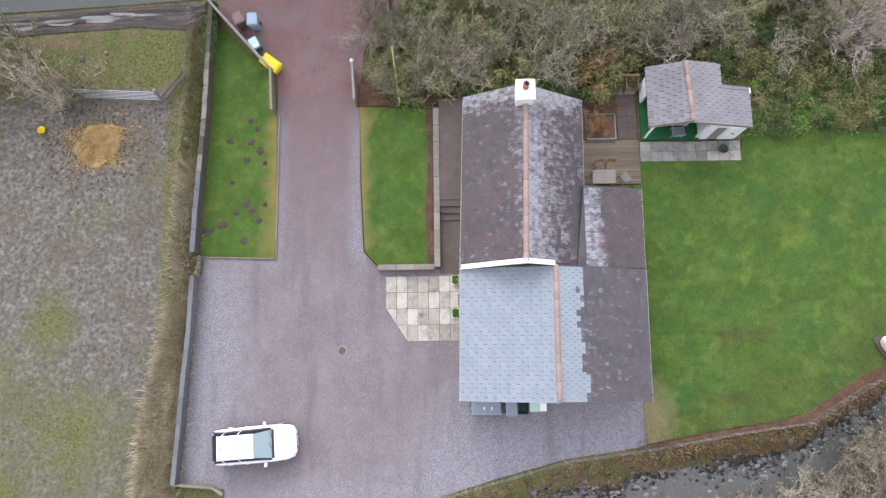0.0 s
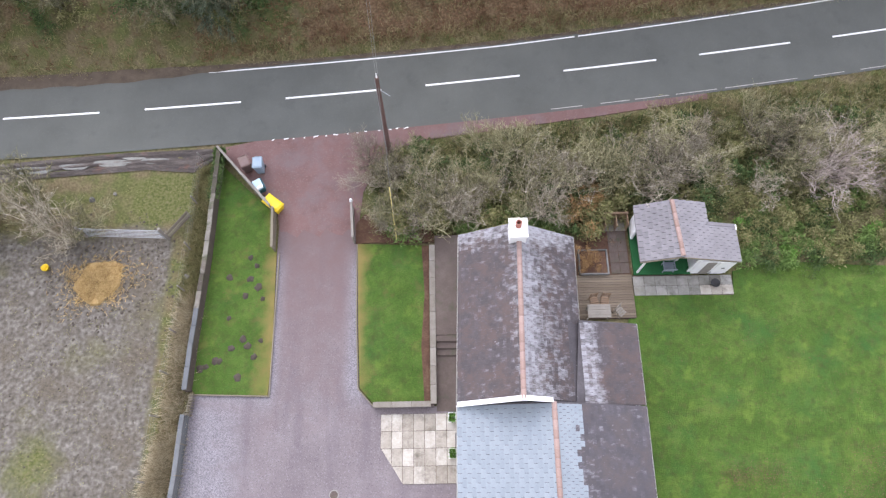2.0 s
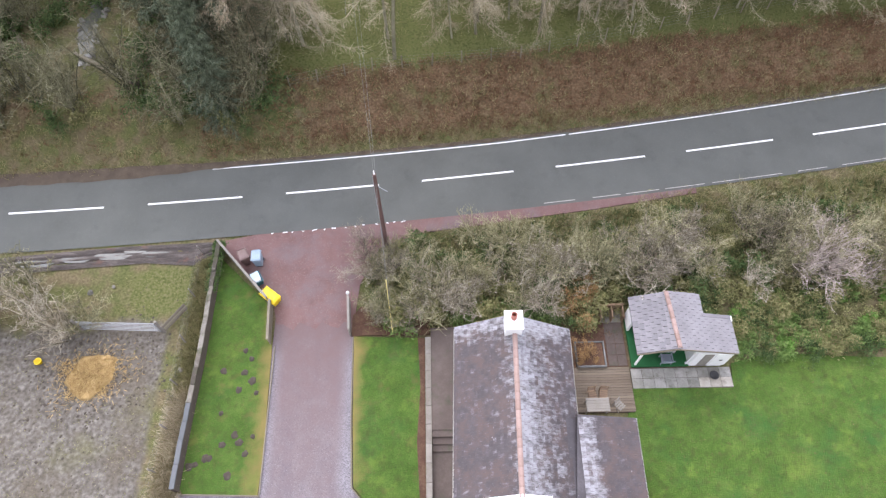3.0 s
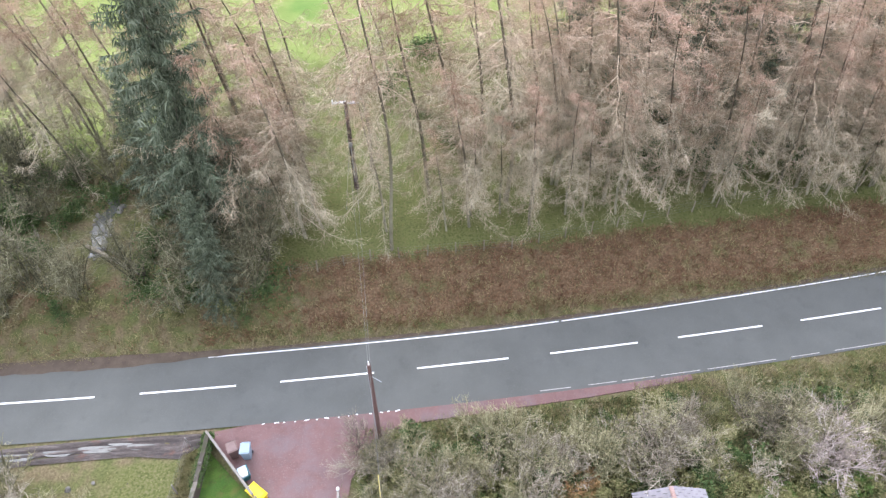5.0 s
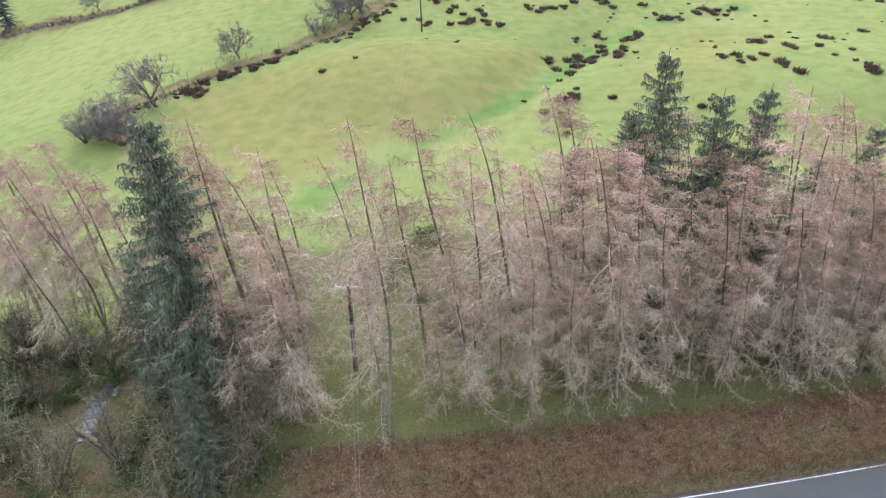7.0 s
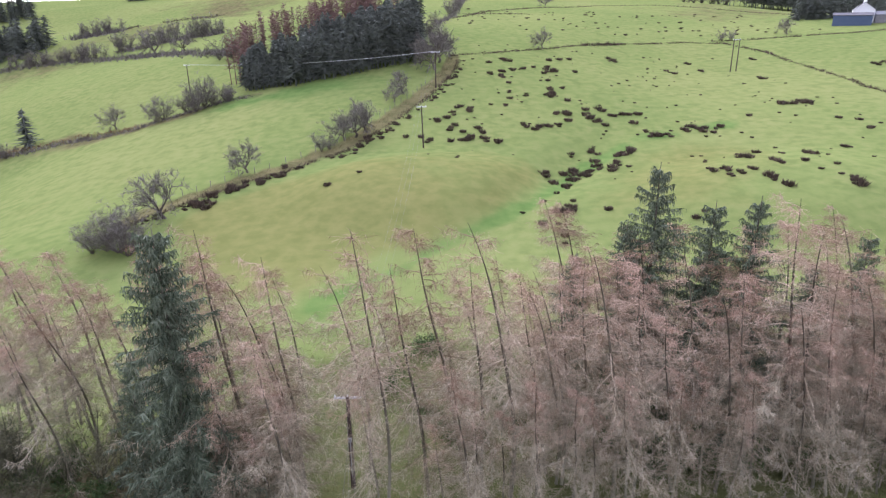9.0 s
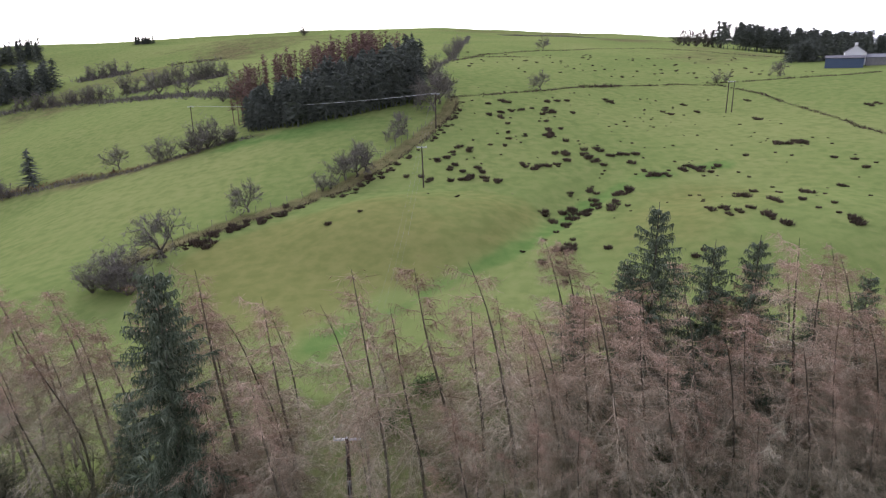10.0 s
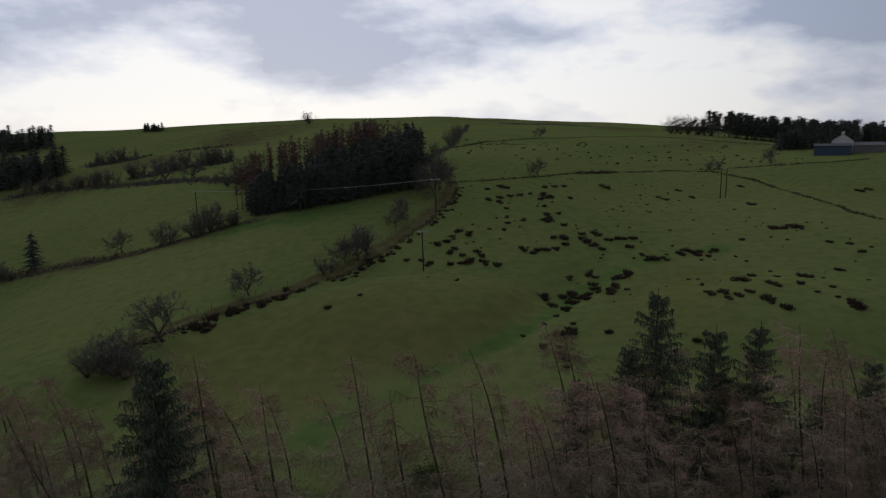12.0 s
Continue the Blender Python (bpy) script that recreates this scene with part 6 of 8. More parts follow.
for a in range(3):
    part("foot", tube((0.12 * math.cos(a * 2.1), 0.12 * math.sin(a * 2.1), 0), (0.1 * math.cos(a * 2.1), 0.1 * math.sin(a * 2.1), 0.12), 0.02), M["black_plastic"], pot)
store = thing("log_store", "open-topped orange-brown timber log store", "log store", (10.05, 16.0, 0.02))
part("back", box(0, 0.38, 0.45, 1.35, 0.05, 0.9, 0.008), M["timber_orange"], store)
for x in (-0.65, 0.0, 0.65):
    part("side", box(x, 0.0, 0.42, 0.06, 0.75, 0.84, 0.008), M["timber_orange"], store)
part("rail", box(0, 0.38, 0.92, 1.42, 0.12, 0.05, 0.008), M["timber_orange"], store)
part("base", box(0, 0, 0.06, 1.3, 0.75, 0.05), M["timber_grey"], store)
planter = thing("raised_bed", "timber-edged raised bed of dark soil", "raised bed", (8.6, 13.65, 0.03))
for x, y, sx, sy in ((0, -0.72, 1.6, 0.08), (0, 0.72, 1.6, 0.08), (-0.8, 0, 0.08, 1.5), (0.8, 0, 0.08, 1.5)):
    part("board", box(x, y, 0.15, sx, sy, 0.3, 0.01), M["timber_slate"], planter)
part("soil", box(0, 0, 0.1, 1.5, 1.4, 0.2), M["leaf_litter"], planter)


def garden_chair(at, rz, m, label):
    e = thing("folding_chair", label, "chair", at, rz=rz)
    for k in range(4):
        part("seat_slat", box(0, -0.18 + 0.12 * k, 0.43, 0.42, 0.09, 0.02, 0.004), m, e)
    for k in range(3):
        part("back_slat", box(0, 0.25 + 0.03 * k, 0.58 + 0.12 * k, 0.42, 0.02, 0.09, 0.004), m, e)
    for x in (-0.2, 0.2):
        part("leg", tube((x, -0.22, 0), (x, 0.24, 0.5), 0.018), m, e)
        part("leg", tube((x, 0.24, 0), (x, 0.32, 0.9), 0.018), m, e)
    return e


garden_chair((8.35, 11.25, 0.115), 10, M["timber_orange"], "orange-brown slatted folding chair on the deck")
garden_chair((8.95, 11.25, 0.115), -8, M["timber_orange"], "orange-brown slatted folding chair on the deck")
garden_chair((9.75, 10.62, 0.115), 40, M["timber_grey"], "grey weathered slatted folding chair on the deck")
tab = thing("garden_table", "grey weathered timber garden table on the deck", "table", (8.5, 10.6, 0.115))
for k in range(5):
    part("top_board", box(0, -0.3 + 0.15 * k, 0.72, 1.25, 0.14, 0.03, 0.005), M["timber_grey"], tab)
for x in (-0.55, 0.55):
    for y in (-0.28, 0.28):
        part("leg", box(x, y, 0.355, 0.06, 0.06, 0.71, 0.005), M["timber_grey"], tab)


# ---- bins and boxes ----
def wheelie_bin(at, rz, m, label, lid_m=None):
    e = thing("wheelie_bin", label, "bin", at, rz=rz, group="bins")
    part("body", loft([[(-w, -d, z), (w, -d, z), (w, d, z), (-w, d, z)] for w, d, z in ((0.2, 0.24, 0.06), (0.27, 0.32, 0.95), (0.29, 0.34, 0.96), (0.29, 0.34, 1.0))]), m, e)
    lid = part("lid", loft([[(-w, -d, z), (w, -d, z), (w, d, z), (-w, d, z)] for w, d, z in ((0.3, 0.36, 1.0), (0.3, 0.36, 1.03), (0.24, 0.28, 1.08))]), lid_m or m, e)
    part("handle", tube((-0.22, 0.4, 1.0), (0.22, 0.4, 1.0), 0.02), m, lid)
    for x in (-0.24, 0.24):
        part("wheel", tube((x - 0.025, 0.24, 0.1), (x + 0.025, 0.24, 0.1), 0.1, n=14), M["black_plastic"], e)
    return e


wheelie_bin((-11.75, 20.2, 0.03), 25, M["bin_brown"], "brown wheelie bin beside the drive fence")
wheelie_bin((-10.95, 20.1, 0.03), 3, M["bin_blue"], "blue-grey wheelie bin beside the drive fence")
crate = thing("recycling_crate", "teal plastic recycling crate full of rubbish", "crate", (-10.9, 18.85, 0.03), rz=30)
part("body", loft([[(-w, -d, z), (w, -d, z), (w, d, z), (-w, d, z)] for w, d, z in ((0.22, 0.3, 0), (0.28, 0.36, 0.5), (0.31, 0.39, 0.51), (0.31, 0.39, 0.54), (0.26, 0.34, 0.54), (0.2, 0.28, 0.1))]), M["bin_teal"], crate)
part("lid", box(-0.02, 0.1, 0.57, 0.5, 0.5, 0.06, 0.02, 0, 6), M["bin_pale_blue"], crate, "pale blue lid")
part("bag", box(0.0, -0.18, 0.5, 0.4, 0.25, 0.2, 0.06), M["white_paint"], crate)
grit = thing("grit_bin", "bright yellow plastic bin lying by the fence", "bin", (-9.95, 17.65, 0.03), rz=-38, group="bins")
part("body", loft([[(-w, -d, z), (w, -d, z), (w, d, z), (-w, d, z)] for w, d, z in ((0.5, 0.26, 0), (0.56, 0.3, 0.5), (0.58, 0.32, 0.52))]), M["yellow_plastic"], grit)
part("lid", loft([[(-w, -d, z), (w, -d, z), (w, d, z), (-w, d, z)] for w, d, z in ((0.6, 0.34, 0.52), (0.6, 0.34, 0.56), (0.48, 0.2, 0.66))]), M["yellow_plastic"], grit)
part("notice", box(-0.42, -0.12, 0.62, 0.3, 0.22, 0.02, 0.0, 0, 0, 0), M["white_paint"], grit)
chest = thing("storage_chest", "large grey plastic storage chest against the gable", "storage box", (1.85, -1.5, 0.02), group="gable boxes")
part("body", box(0, 0, 0.33, 1.45, 0.72, 0.62, 0.03), M["grey_plastic"], chest)
lidc = part("lid", loft([[(-w, -d, z), (w, -d, z), (w, d, z), (-w, d, z)] for w, d, z in ((0.77, 0.4, 0.64), (0.77, 0.4, 0.7), (0.7, 0.3, 0.76))]), M["grey_plastic"], chest)
for x in (-0.12, 0.26):
    part("clasp", box(x, -0.06, 0.775, 0.06, 0.14, 0.04, 0.01), M["white_paint"], lidc)
wheelie_bin((3.1, -1.55, 0.02), 180, M["grey_plastic"], "grey lidded wheelie bin against the gable")
gbox = thing("green_crate", "dark green open crate of garden odds and ends", "crate", (3.72, -1.55, 0.02), group="gable boxes")
part("body", loft([[(-w, -d, z), (w, -d, z), (w, d, z), (-w, d, z)] for w, d, z in ((0.22, 0.25, 0), (0.28, 0.32, 0.6), (0.31, 0.35, 0.61), (0.31, 0.35, 0.64), (0.26, 0.3, 0.64), (0.2, 0.24, 0.2))]), M["bin_green"], gbox)
hose = part("hose", bmesh.new(), M["black_plastic"], gbox)
_bm = bmesh.new()
for k in range(22):
    t0, t1 = k * 0.6, (k + 1) * 0.6
    r = 0.16 + 0.02 * math.sin(k)
    add_tube(_bm, (r * math.cos(t0), r * math.sin(t0), 0.5 + 0.008 * k), (r * math.cos(t1), r * math.sin(t1), 0.508 + 0.008 * k), 0.018, n=6)
_bm.to_mesh(hose.data)
_bm.free()
gch = thing("pale_green_chest", "pale green box with a white lid against the gable", "storage box", (4.5, -1.5, 0.02), group="gable boxes")
part("body", box(0, 0, 0.28, 0.85, 0.5, 0.52, 0.02), M["pale_green"], gch)
part("lid", box(-0.2, 0, 0.57, 0.48, 0.54, 0.05, 0.012), M["pale_green"], gch)
part("tray", box(0.26, 0, 0.56, 0.36, 0.5, 0.03, 0.01), M["white_paint"], gch)
oil = thing("oil_tank", "cream domestic oil tank on a slab at the bank", "tank", (23.25, 1.6, 0.05), rz=25)
part("base", box(0, 0, 0.05, 1.6, 1.05, 0.1, 0.01), M["concrete_dark"], oil)
part("shell", loft([[(x, 0.5 * s * math.cos(t), 0.65 + 0.5 * s * math.sin(t)) for t in np.linspace(0, 5.98, 20)] for x, s in ((-0.75, 0.5), (-0.7, 0.85), (-0.55, 1), (0.55, 1), (0.7, 0.85), (0.75, 0.5))]), M["cream_plastic"], oil, smooth_faces=True)
part("cap", tube((0.2, 0, 1.12), (0.2, 0, 1.22), 0.09, n=14), M["black_plastic"], oil)
drain = thing("drain_cover", "scuffed pale drain cover in the gravel yard", "drain cover", (-5.72, 1.45, 0.02), kind="structure")
part("rim", tube((0, 0, 0), (0, 0, 0.012), 0.26, n=20), M["slab_grey"], drain)
part("plate", tube((0, 0, 0.004), (0, 0, 0.02), 0.2, n=20), M["concrete_dark"], drain)
for y in (5.15, 3.35):
    tr = thing("plant_trough", "white trough of green bedding plants by the wall", "planter", (0.35, y, 0.04), group="door planters")
    part("trough", loft([[(-w, -d, z), (w, -d, z), (w, d, z), (-w, d, z)] for w, d, z in ((0.16, 0.2, 0), (0.2, 0.25, 0.3), (0.18, 0.23, 0.3), (0.16, 0.2, 0.2))]), M["white_paint"], tr)
    lw = Wood(int(y * 10))
    for _ in range(140):
        p = np.array((lw.r.uniform(-0.14, 0.14), lw.r.uniform(-0.2, 0.2), 0.24))
        lw.blade(p, p + unit(lw.r.rand() * 6.28, lw.r.uniform(0.2, 1.3)) * lw.r.uniform(0.12, 0.3), 0.05)
    raw("foliage", lw.v, lw.f, M["leaf_bright"], tr)


# ---- the car ----
def car(at, rz):
    e = thing("estate_car", "white estate car with dark glass parked on gravel", "car", at, rz=rz)

    def ring(x, w, z0, z1, z2, k=0.86):
        return [(x, -w * 0.9, z0), (x, -w, z0 + 0.18), (x, -w, z1), (x, -w * k, z2), (x, 0, z2 + 0.02), (x, w * k, z2), (x, w, z1), (x, w, z0 + 0.18), (x, w * 0.9, z0)]
    part("body", loft([ring(-2.1, 0.70, 0.45, 0.75, 0.85), ring(-2.02, 0.82, 0.28, 0.85, 0.98), ring(-1.6, 0.88, 0.2, 0.9, 1.0), ring(-0.2, 0.9, 0.2, 0.88, 0.96), ring(0.75, 0.9, 0.2, 0.86, 0.95), ring(1.2, 0.89, 0.2, 0.8, 0.92), ring(1.7, 0.86, 0.22, 0.72, 0.84), ring(2.0, 0.76, 0.28, 0.62, 0.74), ring(2.14, 0.52, 0.36, 0.55, 0.62)]), M["car_white"], e, smooth_faces=True)
    part("cabin", loft([[(-2.02, -0.78, 0.95), (-2.02, 0.78, 0.95), (0.95, 0.80, 0.93), (0.95, -0.80, 0.93)], [(-1.86, -0.72, 1.2), (-1.86, 0.72, 1.2), (0.52, 0.72, 1.2), (0.52, -0.72, 1.2)], [(-1.66, -0.60, 1.43), (-1.66, 0.60, 1.43), (0.12, 0.60, 1.45), (0.12, -0.60, 1.45)]]), M["car_glass"], e, "dark tinted windows")
    part("roof", loft([[(-1.7, -0.60, 1.42), (-1.7, 0.60, 1.42), (0.16, 0.60, 1.44), (0.16, -0.60, 1.44)], [(-1.66, -0.58, 1.475), (-1.66, 0.58, 1.475), (0.12, 0.58, 1.495), (0.12, -0.58, 1.495)], [(-1.4, -0.40, 1.51), (-1.4, 0.40, 1.51), (-0.1, 0.40, 1.53), (-0.1, -0.40, 1.53)]]), M["car_white"], e)
    for s in (-1, 1):
        for xa, xb, xm in ((-0.55, -0.62, 0.0), (-1.3, -1.42, 0.0)):
            part("door_pillar", add_tube(bmesh.new(), (xa, s * 0.795, 0.94), (xb, s * 0.61, 1.44), 0.03, n=6), M["car_white"], e)
        part("sill_trim", box(0.0, s * 0.905, 0.3, 2.2, 0.03, 0.1, 0.01), M["black_plastic"], e)
    part("scuttle", box(1.0, 0, 0.965, 0.14, 1.42, 0.03, 0.01), M["black_plastic"], e)
    for y in (-0.35, 0.25):
        part("wiper", tube((0.98, y, 0.99), (0.86, y + 0.42, 1.06), 0.012, n=6), M["black_plastic"], e)
    part("bonnet_seam", tube((1.78, -0.5, 0.845), (1.78, 0.5, 0.845), 0.008, n=6), M["black_plastic"], e)
    part("windscreen", loft([[(0.98, -0.70, 0.965), (0.98, 0.70, 0.965), (1.0, 0.70, 0.95), (1.0, -0.70, 0.95)], [(0.16, -0.58, 1.45), (0.16, 0.58, 1.45), (0.19, 0.58, 1.44), (0.19, -0.58, 1.44)]]), M["screen_glass"], e, "windscreen with pale sky reflection put into its colour")
    part("rear_window", loft([[(-2.03, -0.66, 0.99), (-2.03, 0.66, 0.99), (-2.06, 0.66, 0.97), (-2.06, -0.66, 0.97)], [(-1.69, -0.56, 1.43), (-1.69, 0.56, 1.43), (-1.72, 0.56, 1.42), (-1.72, -0.56, 1.42)]]), M["car_glass"], e)
    for s in (-1, 1):
        for k, x in enumerate((-0.35, -1.2)):
            part("door_handle", box(x, s * 0.92, 0.78, 0.18, 0.03, 0.03, 0.008), M["car_white"], e)
        mi = part("mirror", box(0.62, s * 1.0, 0.98, 0.14, 0.22, 0.13, 0.03, s * 12), M["car_white"], e)
        part("headlight", box(1.93, s * 0.62, 0.70, 0.26, 0.24, 0.1, 0.03, s * -28), M["lamp_glass"], e)
        part("tail_light", box(-2.0, s * 0.76, 0.78, 0.1, 0.12, 0.26, 0.02), M["red_plastic"], e)
        part("roof_rail", tube((-1.5, s * 0.55, 1.51), (0.0, s * 0.55, 1.53), 0.014), M["steel_grey"], e)
        for x in (-1.32, 1.28):
            t = part("wheel", tube((x, s * 0.74, 0.32), (x, s * 0.91, 0.32), 0.32, n=22), M["black_plastic"], e, "black tyre")
            part("rim", tube((x, s * 0.85, 0.32), (x, s * 0.925, 0.32), 0.21, n=18), M["steel_grey"], t)
    part("grille", box(2.12, 0, 0.52, 0.06, 0.8, 0.16, 0.02), M["black_plastic"], e)
    part("number_plate", box(2.155, 0, 0.42, 0.02, 0.5, 0.11, 0.004), M["white_paint"], e)
    part("aerial", box(-1.45, 0.0, 1.54, 0.14, 0.04, 0.05, 0.01), M["black_plastic"], e)
    return e


car((-10.0, -3.22, 0.02), 4)


# ---- fences, walls and gates ----
def fence_run(name, label, pts, h, m, post_m, panel=1.8, thick=0.05, cap=True, fill=1.0):
    e = thing(name, label, "fence", (0, 0, 0), kind="")
    for a, b in zip(pts, pts[1:]):
        L = math.dist(a, b)
        n = max(1, round(L / panel))
        ang = math.degrees(math.atan2(b[1] - a[1], b[0] - a[0]))
        for k in range(n):
            t = (k + 0.5) / n
            x, y = a[0] + t * (b[0] - a[0]), a[1] + t * (b[1] - a[1])
            hh = h * RNG.uniform(0.97, 1.03)
            for q in range(5):
                part("board", box(x, y, hh * (q + 0.5) / 5, L / n - 0.08, thick * (1 + 0.3 * (q % 2)), (hh / 5 - 0.012) * fill, 0.006, ang), m, e)
            part("post", box(a[0] + k / n * (b[0] - a[0]), a[1] + k / n * (b[1] - a[1]), h / 2 + 0.03, 0.1, 0.1, h + 0.06, 0.01, ang), post_m, e)
            if cap:
                part("rail", box(x, y, hh + 0.03, L / n - 0.04, 0.14, 0.05, 0.008, ang), m, e)
    return e


yard_wall = thing("yard_wall", "low smooth slate-grey rendered wall along the yard", "wall")
_yw = [(-13.66, 5.5), (-13.7, 2.5), (-13.8, 0.8), (-13.88, -0.8), (-13.96, -2.9), (-14.05, -5.15)]
for a, b in zip(_yw, _yw[1:]):
    L, ang = math.dist(a, b), math.degrees(math.atan2(b[1] - a[1], b[0] - a[0]))
    cx, cy = (a[0] + b[0]) / 2, (a[1] + b[1]) / 2
    part("wall", box(cx, cy, 0.38, L, 0.17, 0.76, 0.0, ang), M["wall_slate"], yard_wall)
    n = max(1, round(L / 0.75))
    for k in range(n):
        t = (k + 0.5) / n
        part("coping", box(a[0] + t * (b[0] - a[0]), a[1] + t * (b[1] - a[1]), 0.79 + RNG.uniform(-0.006, 0.006), L / n - 0.008, 0.24, 0.06, 0.012, ang + RNG.normal(0, 0.5)), M["wall_slate"], yard_wall)
hurdle = thing("garden_hurdle", "small slatted timber hurdle closing the wall gap", "hurdle", (-13.45, 6.05, 0), rz=-5)
for x in (-0.07, 0.07):
    part("rail", box(x, 0, 0.5, 0.04, 1.15, 0.05, 0.006), M["timber_pale"], hurdle)
for k in range(8):
    part("slat", box(0, -0.5 + 0.143 * k, 0.3, 0.16, 0.04, 0.6, 0.005), M["timber_pale"], hurdle)
fence_run("yard_end_fence", "low weathered timber rail fence at the yard end", [(-14.1, -5.2), (-12.2, -5.35), (-11.6, -5.7)], 0.42, M["timber_pale"], M["timber_grey"])
fence_run("drive_fence", "low weathered grey timber fence beside the drive", [(-13.5, 21.3), (-10.0, 17.3)], 0.95, M["timber_grey"], M["timber_grey"])
fence_run("drive_side_fence", "low weathered timber fence at the lawn's end", [(-9.85, 17.2), (-9.7, 14.7)], 0.9, M["timber_pale"], M["timber_grey"])
fence_run("gate_fence", "short timber fence by the drive mouth", [(-5.1, 15.2), (-5.25, 17.4)], 1.0, M["timber_grey"], M["timber_grey"])
part("post_cap", tube((0, 0, 1.06), (0, 0, 1.24), 0.11, 0.06, 10), M["white_paint"], bpy.data.objects["gate_fence"], "white painted post cap").matrix_basis = pose(-5.26, 17.45, 0)
gwall = thing("boundary_wall", "lichened concrete block wall between lawn and paddock", "wall", (0, 0, 0))
_wp = [(-13.42, 21.2), (-13.46, 14.2), (-13.66, 9.2), (-13.7, 6.75)]
for a, b in zip(_wp, _wp[1:]):
    L = math.dist(a, b)
    ang = math.degrees(math.atan2(b[1] - a[1], b[0] - a[0]))
    part("wall", box((a[0] + b[0]) / 2, (a[1] + b[1]) / 2, 0.4, L, 0.24, 0.8, 0.0, ang), M["concrete_dark"], gwall)
    n = int(L / 0.9)
    for k in range(n):
        t = (k + 0.5) / n
        part("coping", box(a[0] + t * (b[0] - a[0]), a[1] + t * (b[1] - a[1]), 0.84 + RNG.uniform(-0.01, 0.01), L / n - 0.015, 0.27, 0.1, 0.02, ang + RNG.normal(0, 0.9)), M["coping_lichen" if a[1] + t * (b[1] - a[1]) > 11.6 else "wall_slate"], gwall)


def wire_fence(name, label, pts, h, gap, post_m, rows=4, r=0.05, wires=True):
    e = thing(name, label, "fence")
    prev = None
    for a, b in zip(pts, pts[1:]):
        L = math.dist(a, b)
        n = max(1, round(L / gap))
        for k in range(n):
            x, y = a[0] + k / n * (b[0] - a[0]), a[1] + k / n * (b[1] - a[1])
            z = float(land(x, y))
            dx, dy = RNG.normal(0, 0.03, 2)
            part("post", tube((x, y, z - 0.1), (x + dx, y + dy, z + h * RNG.uniform(0.93, 1.05)), r, r * 0.9, 7), post_m, e)
            if prev and wires:
                for q in range(rows):
                    f = (q + 1) / (rows + 0.2)
                    wire("wire", [(prev[0], prev[1], prev[2] + h * f), (x, y, z + h * f)], 0.0045, M["cable"], "", "", e)
            prev = (x, y, z)
    return e


wire_fence("yard_wire_fence", "thin post and wire fence inside the yard wall", [(x + 0.18, y) for x, y in _yw], 1.0, 1.9, M["timber_pale"], 4, 0.03)
wire_fence("paddock_fence", "post and wire fence along the paddock hedge bank", [(-14.6, 20.9), (-14.68, 15), (-14.8, 10.0), (-15.2, 5.5), (-15.3, 2.2), (-15.7, -0.2), (-15.85, -6.5)], 1.15, 2.6, M["timber_grey"])
wire_fence("bank_fence", "low wire fence along the brook bank", [(-2, -6.4), (2.1, -5.3), (5.9, -4.3), (10.1, -3.75), (14.7, -3.0), (18.5, -2.5), (20.7, -1.2), (22.9, 0.0), (30, 4.8)], 0.8, 1.6, M["timber_grey"], 5, 0.035)
wire_fence("woodland_fence", "grey stake and wire fence along the larch wood", [(-10, 33.2), (-4.3, 34.5), (6.2, 35.4), (22.7, 39.2), (37, 41.5)], 1.1, 2.1, M["timber_pale"])
gate = thing("field_gate", "galvanised steel field gate standing in the paddock", "gate", (-18.5, 15.85, -0.03), rz=-3)
part("frame_stile", tube((-2.25, 0, 0.05), (-2.25, 0, 1.2), 0.035), M["galvanised"], gate)
part("frame_stile", tube((2.25, 0, 0.05), (2.25, 0, 1.2), 0.035), M["galvanised"], gate)
for k in range(6):
    part("bar", tube((-2.25, 0, 0.12 + 0.21 * k), (2.25, 0, 0.12 + 0.21 * k), 0.03 if k == 5 else 0.022), M["galvanised"], gate)
part("brace", tube((-2.25, 0, 0.12), (0, 0, 1.15), 0.022), M["galvanised"], gate)
part("gate_post", tube((2.4, 0, 0), (2.42, 0.03, 1.45), 0.09, 0.08, 9), M["timber_grey"], gate)
part("gate_post", tube((-2.42, 0, 0), (-2.42, 0, 1.35), 0.09, 0.08, 9), M["timber_grey"], gate)
fence_run("rail_fence", "rough brown timber rails beside the field gate", [(-16.0, 15.7), (-14.9, 17.2)], 0.75, M["bark"], M["timber_grey"], 1.9, cap=False, fill=0.45)

# ---- poles and wires ----
def power_pole(x, y, h, label, arm=1.4, lean=0.0, arm_rz=0.0, box_on=False, double=False, r=0.16, m="pole_wood"):
    z = float(land(x, y))
    e = thing("utility_pole", label, "utility pole", (x, y, z), "utility poles", rz=arm_rz)
    for dx in ((-0.9, 0.9) if double else (0,)):
        part("post", tube((dx, 0, -0.3), (dx + lean * h, 0, h), r, r * 0.7, 12), M[m], e)
    if arm:
        c = part("crossarm", box(lean * h, 0.02, h - 0.12, arm, 0.14, 0.14, 0.01), M["bright_zinc"], e)
        for k in (-0.46, 0, 0.46):
            part("insulator", loft([[(lean * h + k * arm + r_ * math.cos(t), r_ * math.sin(t), h + zz) for t in np.linspace(0, 5.6, 9)] for r_, zz in ((0.05, -0.06), (0.07, 0.0), (0.04, 0.06), (0.06, 0.1), (0.03, 0.16))]), M["white_paint"], c)
    if box_on:
        part("fuse_box", box(0.0, -0.2, h * 0.55, 0.25, 0.2, 0.35, 0.02), M["galvanised"], e)
        part("cable_guard", box(0.0, -0.16, h * 0.28, 0.08, 0.05, h * 0.5, 0.01), M["galvanised"], e)
    return (x + lean * h, y, z + h)


